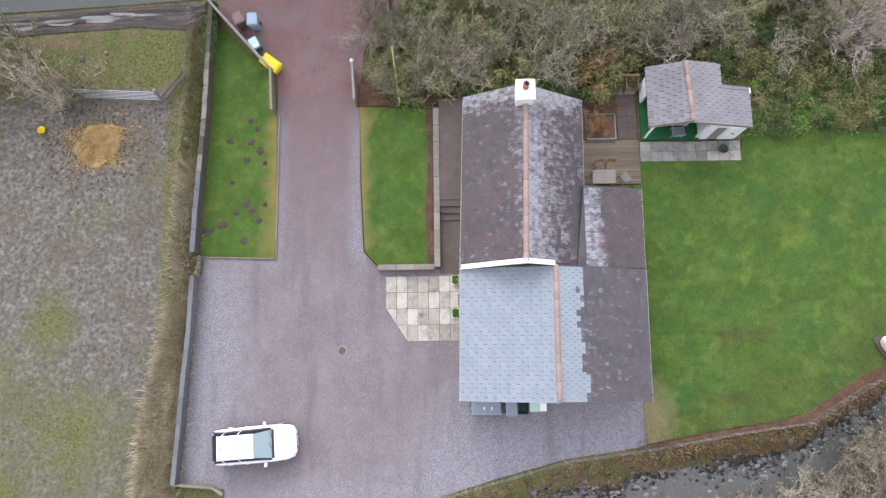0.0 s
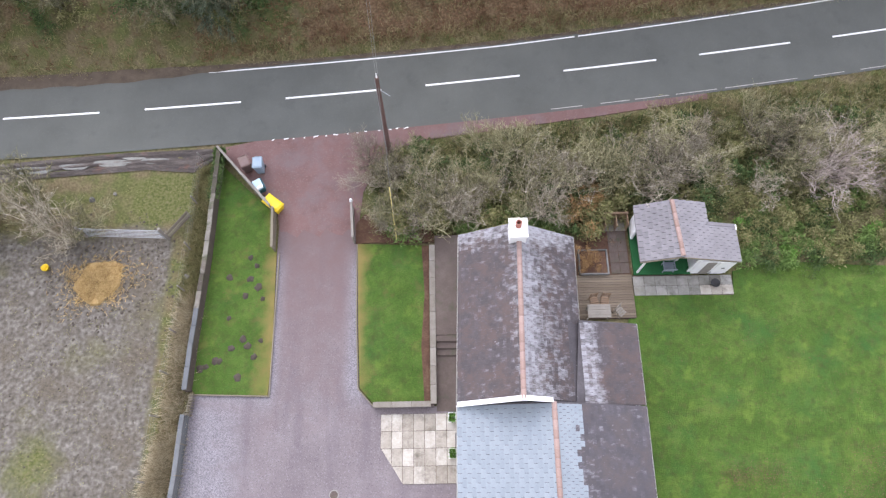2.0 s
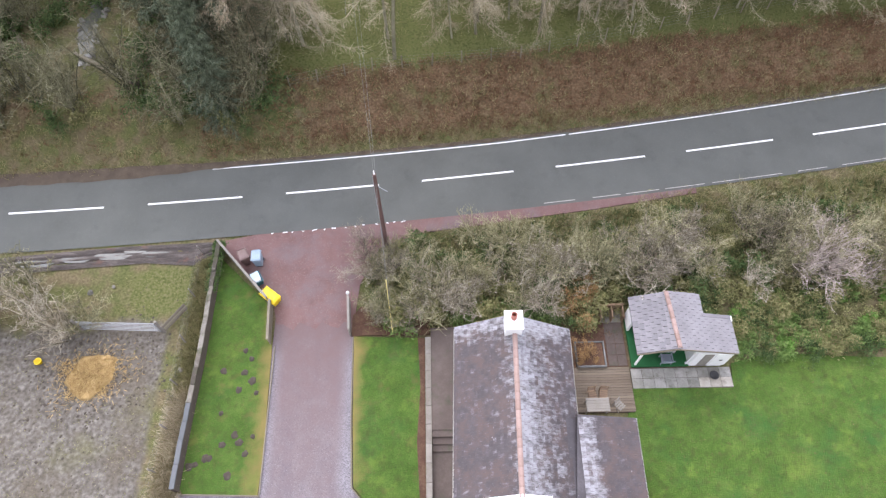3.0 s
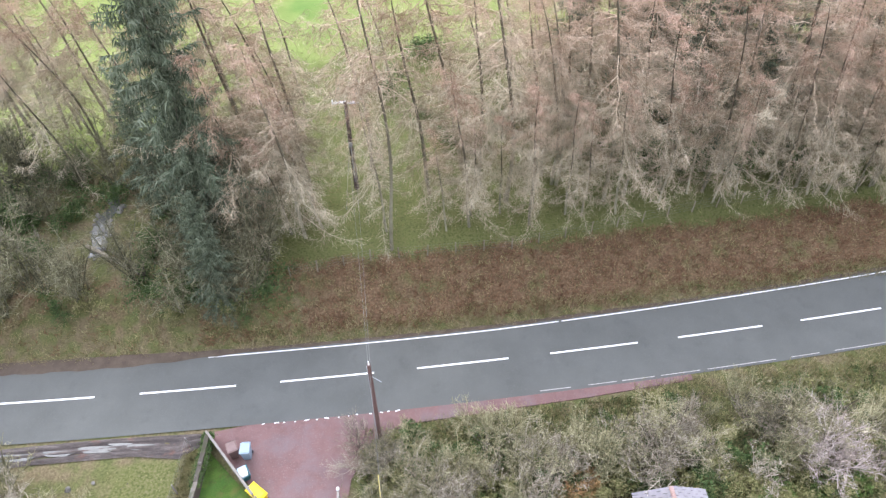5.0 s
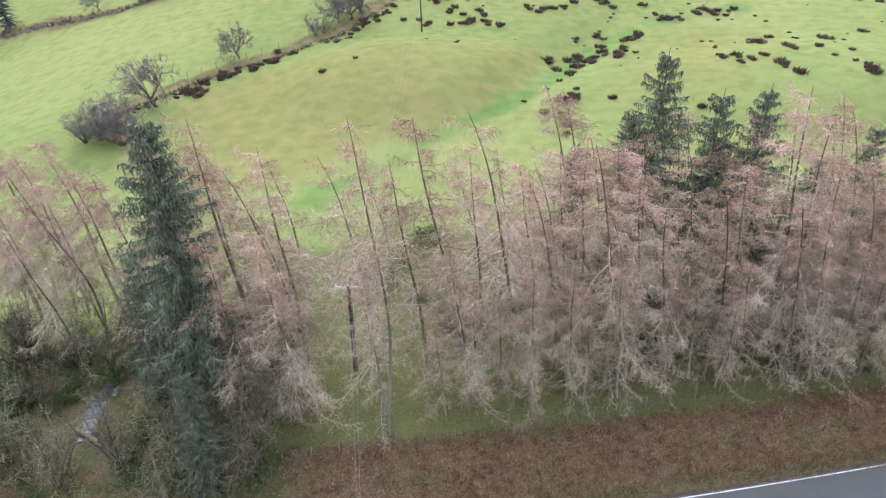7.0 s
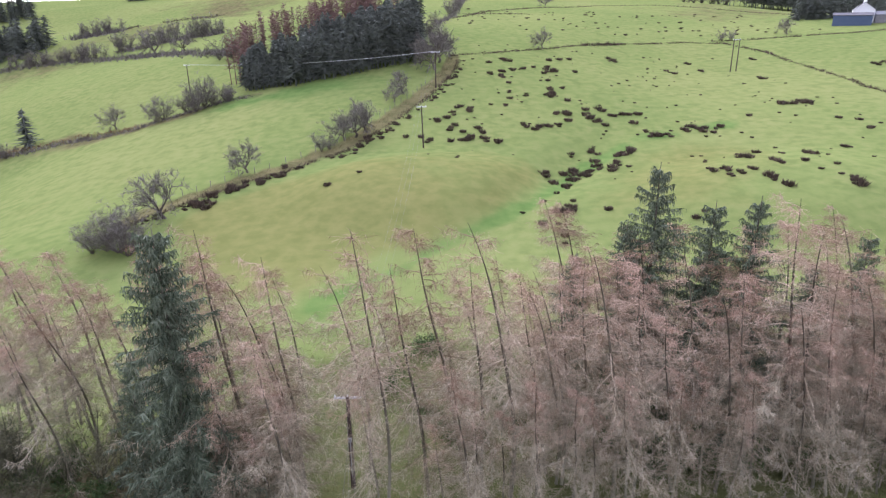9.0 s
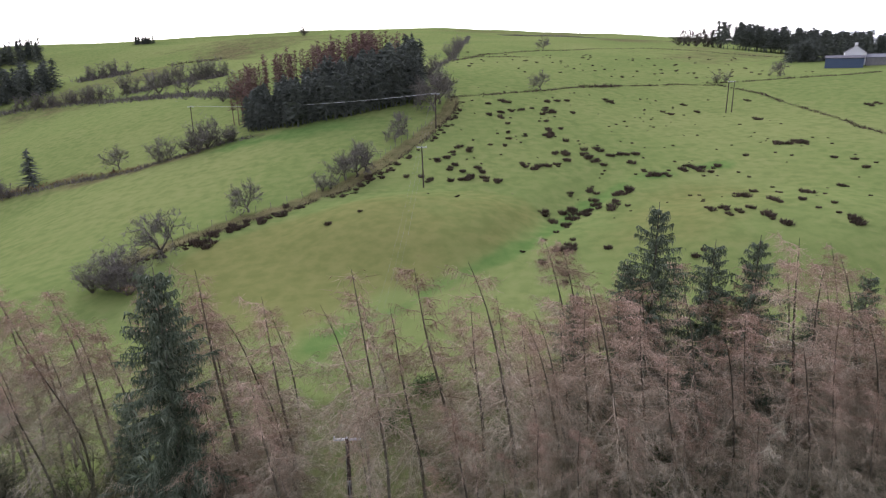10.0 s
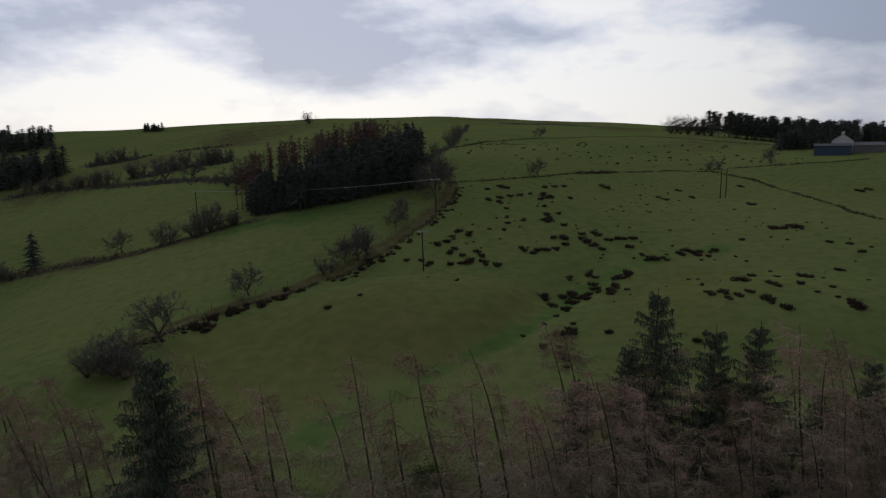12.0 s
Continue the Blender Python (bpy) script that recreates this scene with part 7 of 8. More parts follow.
P1 = power_pole(-3.1, 20.9, 8.0, "dark red-brown timber pole at the drive mouth", 0, r=0.14, m="pole_red")
_pp = bpy.data.objects["utility_pole"]
part("bracket", tube((0, 0, 7.0), (0.6, -0.35, 6.9), 0.02), M["galvanised"], _pp)
part("cable_guard", tube((-0.15, -0.05, 0.2), (-0.1, -0.03, 7.9), 0.022), M["galvanised"], _pp)
part("insulator", tube((0, 0, 7.95), (0, 0, 8.3), 0.05, 0.03), M["white_paint"], _pp)
P2 = power_pole(-5.75, 42.0, 8.1, "tarred timber pole with galvanised crossarm among larches", 2.0, 0.0, 0, True, r=0.2)
P3 = power_pole(-0.9, 128.6, 8.2, "timber pole with crossarm on the pasture knoll", 1.9, -0.03)
P4 = power_pole(2.0, 166, 8.6, "timber pole with crossarm beside the field hedge", 2.2)
P5 = power_pole(-68, 192, 8.2, "timber pole among hedge trees", 1.6)
power_pole(89.0, 195.2, 9.0, "double timber pole on the open pasture", 2.2, 0, 10, False, True)
for dx in (-0.06, 0.25):
    wire("power_line", sag((P1[0] + dx * 0.3, P1[1], P1[2] + 0.2), (P2[0] + dx, P2[1], P2[2] - (0.1 if dx < 0 else 3.6)), 0.35), 0.007, M["cable"], "thin overhead power line between poles", "power line")
for dx in (-0.7, 0.0, 0.7):
    wire("power_line", sag((P2[0] + dx, P2[1], P2[2] + 0.12), (P3[0] + dx, P3[1], P3[2] + 0.12), 2.0, 24), 0.007, M["cable"], "thin overhead power line between poles", "power line")
    wire("power_line", sag((P3[0] + dx, P3[1], P3[2] + 0.12), (P4[0] + dx, P4[1], P4[2] + 0.12), 0.6, 16), 0.007, M["cable"], "thin overhead power line between poles", "power line")
    wire("power_line", sag((P4[0] + dx, P4[1], P4[2] + 0.12), (P5[0] + dx, P5[1], P5[2] + 0.12), 1.2, 16), 0.017, M["cable_pale"], "thin overhead power line between poles", "power line")
wire("stay_wire", [(-3.1, 20.9, 7.4), (-2.65, 15.3, 0.1)], 0.014, M["cable"], "taut steel stay wire of the pole", "stay wire")
tagged(part("stay_guard", tube((-2.65, 15.3, 0.08), (-2.86, 17.4, 2.75), 0.04, n=8), M["yellow_pale"]), "yellow plastic guard on the stay wire", "cable guard")
wire("pole_stay", [(P2[0], P2[1], P2[2] - 3), (-6.4, 39.5, 2.2)], 0.014, M["cable"], "steel stay wire of the woodland pole", "stay wire")

# ---- paddock: straw, tub, mounds, stones ----
def heap(name, seed, r0, h, m, parent=None):
    """A low uneven mound."""
    c = np.random.RandomState(seed)
    ph = c.rand(4) * 6.28
    rings = []
    for f, z in ((1.0, -0.02), (0.85, 0.35), (0.6, 0.75), (0.3, 0.97), (0.05, 1.0)):
        rings.append([(r0 * f * (1 + 0.16 * math.sin(2 * t + ph[0]) + 0.1 * math.sin(5 * t + ph[1])) * math.cos(t), r0 * f * (1 + 0.14 * math.sin(3 * t + ph[2])) * math.sin(t), h * z * (1 + 0.15 * math.sin(4 * t + ph[3]))) for t in np.linspace(0, 6.0, 18)])
    return part(name, loft(rings), m, parent, smooth_faces=True)


straw = thing("straw_pile", "trampled pile of golden straw in the paddock", "straw", (-19.75, 13.2, -0.04), kind="stuff")
heap("bedding", 4, 1.35, 0.16, M["straw"], straw)
_w = Wood(55)
for _ in range(4200):
    a, d = _w.r.rand() * 6.283, abs(_w.r.normal(0, 0.95))
    p = np.array((d * (1.15 + 0.25 * math.sin(3 * a)) * math.cos(a), d * (1 + 0.2 * math.sin(2 * a + 1)) * math.sin(a) - 0.1, 0.24 * max(0, 1 - (d / 1.6) ** 2) + 0.01))
    _w.blade(p, p + unit(_w.r.rand() * 6.28, _w.r.uniform(-0.1, 0.35)) * _w.r.uniform(0.15, 0.4), 0.035)
raw("stalks", _w.v, _w.f, M["straw"], straw)
tub = thing("feed_tub", "yellow rubber feed tub in the paddock", "tub", (-22.9, 14.0, -0.04))
part("tub", loft([[(r * math.cos(t), r * math.sin(t), z) for t in np.linspace(0, 5.98, 20)] for r, z in ((0.15, 0), (0.2, 0.22), (0.22, 0.24), (0.19, 0.24), (0.15, 0.04))]), M["yellow_plastic"], tub, smooth_faces=True)
for x, y in ((-0.2, 0), (0.2, 0)):
    part("handle", tube((x, -0.07, 0.25), (x, 0.07, 0.25), 0.018), M["yellow_plastic"], tub)
MOLES = [(-12.2, 13.2), (-11.0, 13.1), (-10.5, 12.6), (-11.2, 12.1), (-10.2, 11.9), (-12.0, 10.8), (-11.7, 9.1), (-10.8, 9.2), (-11.1, 9.6), (-10.1, 9.5), (-10.4, 8.6), (-12.3, 8.4), (-12.5, 8.4), (-13.0, 8.1), (-13.3, 8.0), (-11.2, 7.5), (-11.1, 14.4), (-10.7, 13.9)]
for k, (x, y) in enumerate(MOLES):
    o = heap("molehill", k, 0.13 + 0.11 * RNG.rand(), 0.07, M["soil"])
    o.matrix_world = pose(x, y, 0.055, 0, 0, 50 * k)
    tagged(o, "small dark molehill on the west lawn", "molehill", "molehills")


def boulder(seed, s, m):
    bm = bmesh.new()
    bmesh.ops.create_icosphere(bm, subdivisions=2, radius=1)
    c = np.random.RandomState(seed)
    ax = c.uniform(0.7, 1.2, 3)
    for v in bm.verts:
        n = noise.noise(v.co * 1.3 + Vector((seed * 3.1, 0, 0)))
        v.co = Vector((v.co.x * ax[0], v.co.y * ax[1], v.co.z * ax[2] * 0.7)) * (1 + 0.35 * n) * s
    return part("boulder", bm, m)


for k in range(39):
    if k < 34:
        x = RNG.uniform(9, 26)
        y = float(brook_edge(x)) - RNG.uniform(1.5, 3.4)
        s, lab, g = RNG.choice((0.07, 0.1, 0.14, 0.22)), "pale water-worn boulder in the brook", "brook boulders"
    else:
        x, y, s, lab, g = RNG.uniform(-25, -14.5), RNG.uniform(13, 19.5), RNG.uniform(0.08, 0.22), "pale stone lying on rough paddock ground", "paddock stones"
    o = boulder(k, s, M["stone"])
    o.matrix_world = pose(x, y, max(float(land(x, y)), -1.6) + s * 0.15, 0, 0, RNG.uniform(0, 360))
    tagged(o, lab, "stone", g)
_xs = [float(v) for v in np.arange(3, 60, 0.35)]


def water_edge(x):
    return float(brook_edge(x)) - 1.95 - 0.3 * math.sin(x * 0.9) - 0.22 * math.sin(x * 2.3 + 1) - 0.14 * math.sin(x * 5.1)


tagged(raw("brook", *strip([(x, float(brook_edge(x)) - 7.4) for x in _xs], [(x, water_edge(x)) for x in _xs], 0), M["water"]), "shallow grey brook over stones", "water", kind="structure")
_br = bpy.data.objects["brook"]
for v in _br.data.vertices:
    v.co.z = -1.52

# fallen leaves along the bank and under the hedge
_w = Wood(91)
for k in range(5200):
    x = _w.r.uniform(9.6, 30)
    d = abs(_w.r.normal(0, 0.75)) if k % 4 else _w.r.uniform(0, 4)
    y = float(brook_edge(x)) + d
    p = np.array((x, y, 0.06))
    _w.blade(p, p + unit(_w.r.rand() * 6.28, _w.r.uniform(-0.05, 0.4)) * _w.r.uniform(0.04, 0.08), 0.05)
for k in range(7800):
    cx, cy, sx, sy = ((14.6, -1.3, 0.9, 0.25), (17.6, -0.5, 1.2, 0.35), (20.9, 0.8, 1.2, 0.5), (14.8, 2.0, 0.5, 0.4), (16.4, 2.1, 0.7, 0.4), (22.3, 2.4, 0.9, 0.7), (19, 7, 6, 3))[k % 7]
    x, y = _w.r.normal(cx, sx), _w.r.normal(cy, sy)
    if x > 10.3 and brook_edge(x) + 0.4 < y < 12:
        p = np.array((x, y, 0.058))
        _w.blade(p, p + unit(_w.r.rand() * 6.28, _w.r.uniform(-0.05, 0.3)) * _w.r.uniform(0.025, 0.055), 0.034)
for k in range(1500):
    x, y = _w.r.uniform(-3.9, 10.5), _w.r.normal(15.4, 0.5)
    p = np.array((x, y, 0.07 if y < 15.2 else float(land(x, y))))
    _w.blade(p, p + unit(_w.r.rand() * 6.28, _w.r.uniform(-0.05, 0.4)) * _w.r.uniform(0.05, 0.11), 0.07)
tagged(raw("fallen_leaves", _w.v, _w.f, M["dead_leaf"]), "scattered red-brown fallen leaves", "leaves", kind="stuff")

# clods and dung over the paddock
vs, fs = [], []
for k in range(1100):
    x, y = RNG.uniform(-34, -15.6), RNG.uniform(-8, 18.5)
    s, z, n, a = RNG.uniform(0.02, 0.07), float(land(x, y)) - 0.04, len(vs), RNG.rand() * 6
    for t in range(5):
        q = s * RNG.uniform(0.7, 1.3)
        vs.append((x + q * math.cos(a + t * 1.257), y + q * math.sin(a + t * 1.257), z - 0.01))
    vs.append((x, y, z + s * 0.6))
    fs += [(n + t, n + (t + 1) % 5, n + 5) for t in range(5)]
for k in range(380):
    x, y = RNG.normal(-19.2, 2.2), RNG.normal(13.2, 1.8)
    s, z, n, a = RNG.uniform(0.04, 0.12), float(land(x, y)) - 0.04, len(vs), RNG.rand() * 6
    for t in range(5):
        q = s * RNG.uniform(0.7, 1.3)
        vs.append((x + q * math.cos(a + t * 1.257), y + q * math.sin(a + t * 1.257), z - 0.01))
    vs.append((x, y, z + s * 0.4))
    fs += [(n + t, n + (t + 1) % 5, n + 5) for t in range(5)]
tagged(raw("paddock_clods", vs, fs, M["soil"]), "small dark clods trodden into the paddock", "soil", kind="stuff")

# pebbles along the brook
_w = Wood(77)
vs, fs = [], []
for k in range(2300):
    x = RNG.uniform(4, 28)
    y = water_edge(x) + RNG.normal(-0.05, 0.4)
    s = 0.03 + 0.17 * RNG.rand() ** 3
    z = max(float(land(x, y)), -1.54)
    n = len(vs)
    a = RNG.rand() * 6
    for t in range(5):
        q = s * RNG.uniform(0.7, 1.35)
        vs.append((x + q * math.cos(a + t * 1.257), y + q * math.sin(a + t * 1.257) * 0.8, z - 0.01))
    vs.append((x, y, z + s * 0.7))
    fs += [(n + t, n + (t + 1) % 5, n + 5) for t in range(5)]
tagged(raw("shingle", vs, fs, M["shingle"]), "loose grey shingle along the brook", "shingle", kind="stuff")


# ---- rough growth: grass tufts, bracken, ivy ----
def tufts(name, label, category, m, n, where, h, w, per=7, flop=0.5, seed=1):
    """Loose tufts of blades over a stretch of ground."""
    c = Wood(seed)
    r = c.r
    k = 0
    while k < n:
        x, y = where(r)
        if x is None:
            continue
        k += 1
        z = float(land(x, y)) - 0.05
        for _ in range(per):
            p = np.array((x + r.normal(0, 0.12), y + r.normal(0, 0.12), z))
            c.blade(p, p + unit(r.rand() * 6.283, r.uniform(flop, 1.35)) * h * r.uniform(0.5, 1.2), w)
    return tagged(raw(name, c.v, c.f, m), label, category, kind="stuff")


def on_bank(r):
    x = r.uniform(-16, 46) if r.rand() < 0.95 else r.uniform(-40, -14)
    return x, float(road_mid(x)) - 26.3 + r.uniform(29.8, 35.6)


def on_verge_n(r):
    x = r.uniform(-45, 48)
    return x, float(road_mid(x)) - 26.3 + r.uniform(29.2, 30.8 if x > -13 else 33)


def on_verge_s(r):
    x = r.uniform(-1, 46)
    return x, float(road_mid(x)) - 2.9 - r.uniform(0, 1.6) - (1.0 if x < 13 else 0.3)


def on_hedge_bank(r):
    y = r.uniform(-7, 20.5)
    return float(np.interp(y, [-7, 0, 6, 21], [-14.3, -14.0, -13.9, -13.65])) - r.uniform(0.0, 1.15), y


def on_low_hedge_bank(r):
    y = r.uniform(-7, 4) if r.rand() < 0.85 else r.uniform(4, 12)
    w = float(np.interp(y, [-2, 4], [1.8, 0.9]))
    return float(np.interp(y, [-7, 0, 6, 21], [-14.4, -14.1, -14.0, -13.8])) - w * r.rand(), y


def on_paddock(r):
    return r.uniform(-36, -15.4), r.uniform(-8, 19.5)


def on_brook_bank(r):
    x = r.uniform(-6, 24)
    return x, float(brook_edge(x)) - r.uniform(0.1, 1.3 if x > 10 else 3.0)


def in_wood(r):
    x = r.uniform(-42, 48)
    return x, r.uniform(36.5, 64) + 0.1 * x


tufts("bracken", "dead red-brown bracken on the road bank", "bracken", M["bracken"], 3800, on_bank, 0.5, 0.05, 6, 0.1, 1)
tufts("verge_grass", "long olive grass along the road verge", "grass", M["dry_grass"], 3600, on_verge_n, 0.45, 0.03, 6, 0.5, 2)
tufts("verge_grass", "long olive grass along the road verge", "grass", M["dry_grass"], 2000, on_verge_s, 0.45, 0.03, 6, 0.5, 3)
tufts("bank_grass", "tawny and olive grass among dead bracken", "grass", M["dry_grass"], 2600, on_bank, 0.4, 0.035, 6, 0.2, 12)
tufts("hedge_bank_grass", "long tawny grass on the paddock hedge bank", "grass", M["dry_grass"], 1500, on_hedge_bank, 0.5, 0.03, 7, 0.4, 4)
tufts("hedge_bank_straw", "long bleached dead grass flopped over the bank", "grass", M["straw_grass"], 5200, on_low_hedge_bank, 0.8, 0.045, 7, 0.05, 14)
tufts("hedge_bank_weeds", "low green weeds on the paddock hedge bank", "weeds", M["leaf_olive"], 2400, on_hedge_bank, 0.3, 0.05, 6, 0.2, 5)
tufts("paddock_grass", "sparse trampled grass on the muddy paddock", "grass", M["leaf_olive"], 2600, on_paddock, 0.16, 0.03, 5, 0.1, 6)
tufts("bank_growth", "tangled tawny growth on the brook bank", "grass", M["bracken"], 1000, on_brook_bank, 0.35, 0.035, 7, 0.2, 7)
tufts("bank_weeds", "low olive weeds on the brook bank", "weeds", M["leaf_olive"], 500, on_brook_bank, 0.3, 0.05, 6, 0.1, 17)
tufts("woodland_grass", "dull green grass under the larches", "grass", M["leaf_olive"], 3200, in_wood, 0.4, 0.05, 5, 0.3, 8)


def on_belt(r):
    x = r.uniform(-4, 46)
    lo, hi = 15.5 + max(0, x - 17) * 0.15, 22.0 + 0.12 * x
    y = r.uniform(lo, hi)
    return (None, None) if 8.8 < x < 17.3 and y < 16.6 else (x, y)


tufts("belt_growth", "tangled brambles and grass under the hedge shrubs", "brambles", M["leaf_olive"], 4200, on_belt, 0.6, 0.05, 6, 0.2, 9)
tufts("belt_ivy", "dark ivy and leaf litter under the hedge shrubs", "ivy", M["leaf_dark"], 2600, on_belt, 0.45, 0.07, 6, 0.0, 10)
_w = Wood(88)
for _ in range(2600):
    t = _w.r.rand() ** 1.6
    x, y = -13.42 - 0.03 * t + _w.r.normal(0, 0.16), 21.3 - 3.4 * t
    p = np.array((x, y, 0.86 - 0.5 * abs(_w.r.normal(0, 0.5))))
    _w.blade(p, p + unit(_w.r.rand() * 6.28, _w.r.uniform(-0.5, 0.9)) * 0.14, 0.08)
tagged(raw("wall_ivy", _w.v, _w.f, M["leaf_dark"]), "dark ivy over the end of the boundary wall", "ivy", kind="stuff")

# fallen trunk and dead stems by the stream left of the wood
log = thing("fallen_trunk", "fallen split trunk with upturned root plate", "log", (0, 0, 0))
part("trunk", tube((-20.9, 33.7, 1.75), (-25.4, 36.1, 2.35), 0.2, 0.14, 9), M["timber_pale"], log)
part("trunk", tube((-20.9, 34.0, 2.05), (-23.6, 35.6, 2.35), 0.12, 0.08, 9), M["bark"], log)
part("root_plate", heap("root_plate", 9, 0.7, 0.5, M["soil"]).data and box(-20.7, 33.6, 1.7, 0.5, 1.1, 1.3, 0.2, 30), M["soil"], log)
for o in [o for o in bpy.data.objects if o.name.startswith("root_plate") and o.parent is None]:
    bpy.data.objects.remove(o)
for a, b, c in (((-29.5, 37.3, 2.0), (-32, 40.5, 3.2), (-34.8, 43.8, 4.6)), ((-27.9, 33.8, 1.4), (-30, 35.6, 2.6), (-33, 38, 3.8))):
    w_ = Wood(int(abs(a[0])))
    w_.limb([a, b, c], [0.16, 0.12, 0.05], 7)
    for k in range(26):
        q = np.array(b) + (np.array(c) - np.array(b)) * w_.r.rand()
        e = q + unit(w_.r.rand() * 6.28, w_.r.uniform(-0.2, 1.0)) * w_.r.uniform(0.5, 1.8)
        w_.limb([q, (q + e) / 2 + w_.r.normal(0, 0.1, 3), e], [0.03, 0.02, 0.008], 3)
    d = thing("leaning_dead_tree", "pale leaning dead tree in roadside scrub", "tree")
    raw("trunk", w_.v, w_.f, M["timber_pale"], d)
bed_ = [(-24.9, 35.2, 0.3), (-24.7, 36.3, 0.45), (-25.0, 37.4, 0.6), (-25.2, 38.5, 0.5), (-25.0, 39.4, 0.55), (-24.7, 40.4, 0.35), (-25.0, 41.6, 0.25)]
tagged(raw("woodland_stream", *strip([(x - w, y) for x, y, w in bed_], [(x + w, y + 0.1) for x, y, w in bed_], 0.05), M["water"]), "glinting shallow woodland stream between stones", "water", kind="structure")
for k in range(26):
    x, y, w = bed_[k % 7]
    x, y, s = x + RNG.choice((-1, 1)) * (w + RNG.uniform(-0.15, 0.35)), y + RNG.uniform(-0.5, 0.5), RNG.uniform(0.1, 0.28)
    o = boulder(60 + k, s, M["stone"])
    o.matrix_world = pose(x, y, float(land(x, y)) + s * 0.15, 0, 0, RNG.uniform(0, 360))
    tagged(o, "grey stone beside the woodland stream", "stone", "stream stones")

# ---- the far fields ----
def line_points(pts, step):
    out = []
    for a, b in zip(pts, pts[1:]):
        n = max(1, int(math.dist(a, b) / step))
        out += [(a[0] + k / n * (b[0] - a[0]), a[1] + k / n * (b[1] - a[1])) for k in range(n)]
    return out


def hedge(label, pts, h, wide, m, per_m, seed, blade_w=0.12):
    c = Wood(seed)
    r = c.r
    for x, y in line_points(pts, 1.0):
        if r.rand() < 0.12:
            continue
        hh = h * r.uniform(0.4, 1.2)
        for _ in range(per_m):
            px, py = x + r.normal(0, wide / 2), y + r.normal(0, wide / 2)
            p = np.array((px, py, float(land(px, py)) - 0.05))
            c.blade(p, p + unit(r.rand() * 6.283, r.uniform(0.4, 1.5)) * hh * r.uniform(0.5, 1.1), blade_w)
    return tagged(raw("field_hedge", c.v, c.f, M[m]), label, "hedge", kind="stuff")


H1_UP = [(7, 195), (3, 212), (0, 234), (4, 251), (10, 287), (18, 376), (30, 512)]
H3 = [(7, 195), (19, 200), (36, 212), (48, 223), (68, 233), (89, 238), (102, 234), (108, 215), (108, 204), (109, 193), (110, 182), (110, 171), (108, 164), (109, 154), (110, 140)]
H3_EAST = [(100, 239), (117, 237), (133, 236), (147, 234), (163, 238)]
H4 = [(10, 277), (27, 316), (39, 328), (63, 359), (94, 386), (122, 381), (148, 358), (177, 313)]
hedge("ditch line of brown rushes and bramble between fields", [(x + 0.9, y - 0.6) for x, y in DITCH], 0.75, 0.9, "rush", 30, 1, 0.12)
hedge("tawny dead grass along the field ditch", [(x - 1.3, y + 0.9) for x, y in DITCH], 0.5, 1.2, "dry_grass", 20, 11, 0.1)
hedge("brown hedge line climbing the hillside", H1_UP, 1.5, 2.0, "twig_dark", 18, 2, 0.18)
hedge("dark bramble hedge line across the lower field", LOWER_DITCH, 1.2, 1.6, "twig_dark", 26, 3, 0.2)
hedge("tawny bank of dead grass along the lower ditch", [(x, y + 2.2) for x, y in LOWER_DITCH[:6]], 0.8, 1.8, "bracken", 20, 13, 0.2)
hedge("dark earth bank and hedge across the pasture", H3, 0.75, 1.0, "rush", 22, 4, 0.2)
hedge("hedge bank running on towards the farm", H3_EAST, 0.9, 1.2, "rush", 16, 14, 0.22)
hedge("thin hedge line on the upper pasture", H4, 0.9, 1.6, "rush", 8, 5, 0.26)
hedge("thick dark gorse run on the field bank", [(52, 226), (66, 232)], 1.3, 1.6, "rush", 30, 6, 0.25)
hedge("scrub line on the far left slope", [(-195, 305), (-184, 309), (-170, 308), (-156, 305), (-138, 295), (-130, 292), (-107, 272), (-92, 256), (-66, 234)], 2.0, 4.0, "twig_dark", 26, 7, 0.35)
hedge("scrub clump high on the far left slope", [(-176, 347), (-165, 350), (-156, 353)], 3.4, 5.0, "twig_dark", 40, 8, 0.4)
hedge("scrub line along the middle of the far left slope", [(-138, 308), (-128, 306), (-121, 309), (-107, 308), (-89, 299)], 3.0, 4.0, "twig_dark", 30, 15, 0.4)
hedge("gorse line along a high field edge", [(-169, 351), (-156, 357), (-152, 367)], 1.4, 2.0, "rush", 16, 16, 0.4)
hedge("gorse line below the hill crest", [(-173, 455), (-163, 460), (-138, 465)], 2.0, 3.0, "rush", 14, 18, 0.5)
hedge("heather edge along the hill crest", [(60, 560), (110, 590), (160, 600)], 1.4, 5.0, "twig_dark", 16, 9, 0.6)
hedge("brown rushy bank on the upper pasture", [(15, 300), (30, 305), (45, 306)], 0.8, 3.0, "rush", 12, 19, 0.3)
wire_fence("pasture_fence", "post and wire fence beside the rushy ditch", [(x - 2.6, y + 1.8) for x, y in DITCH[1:14]], 1.1, 3.0, M["timber_grey"], 2, 0.06, False)

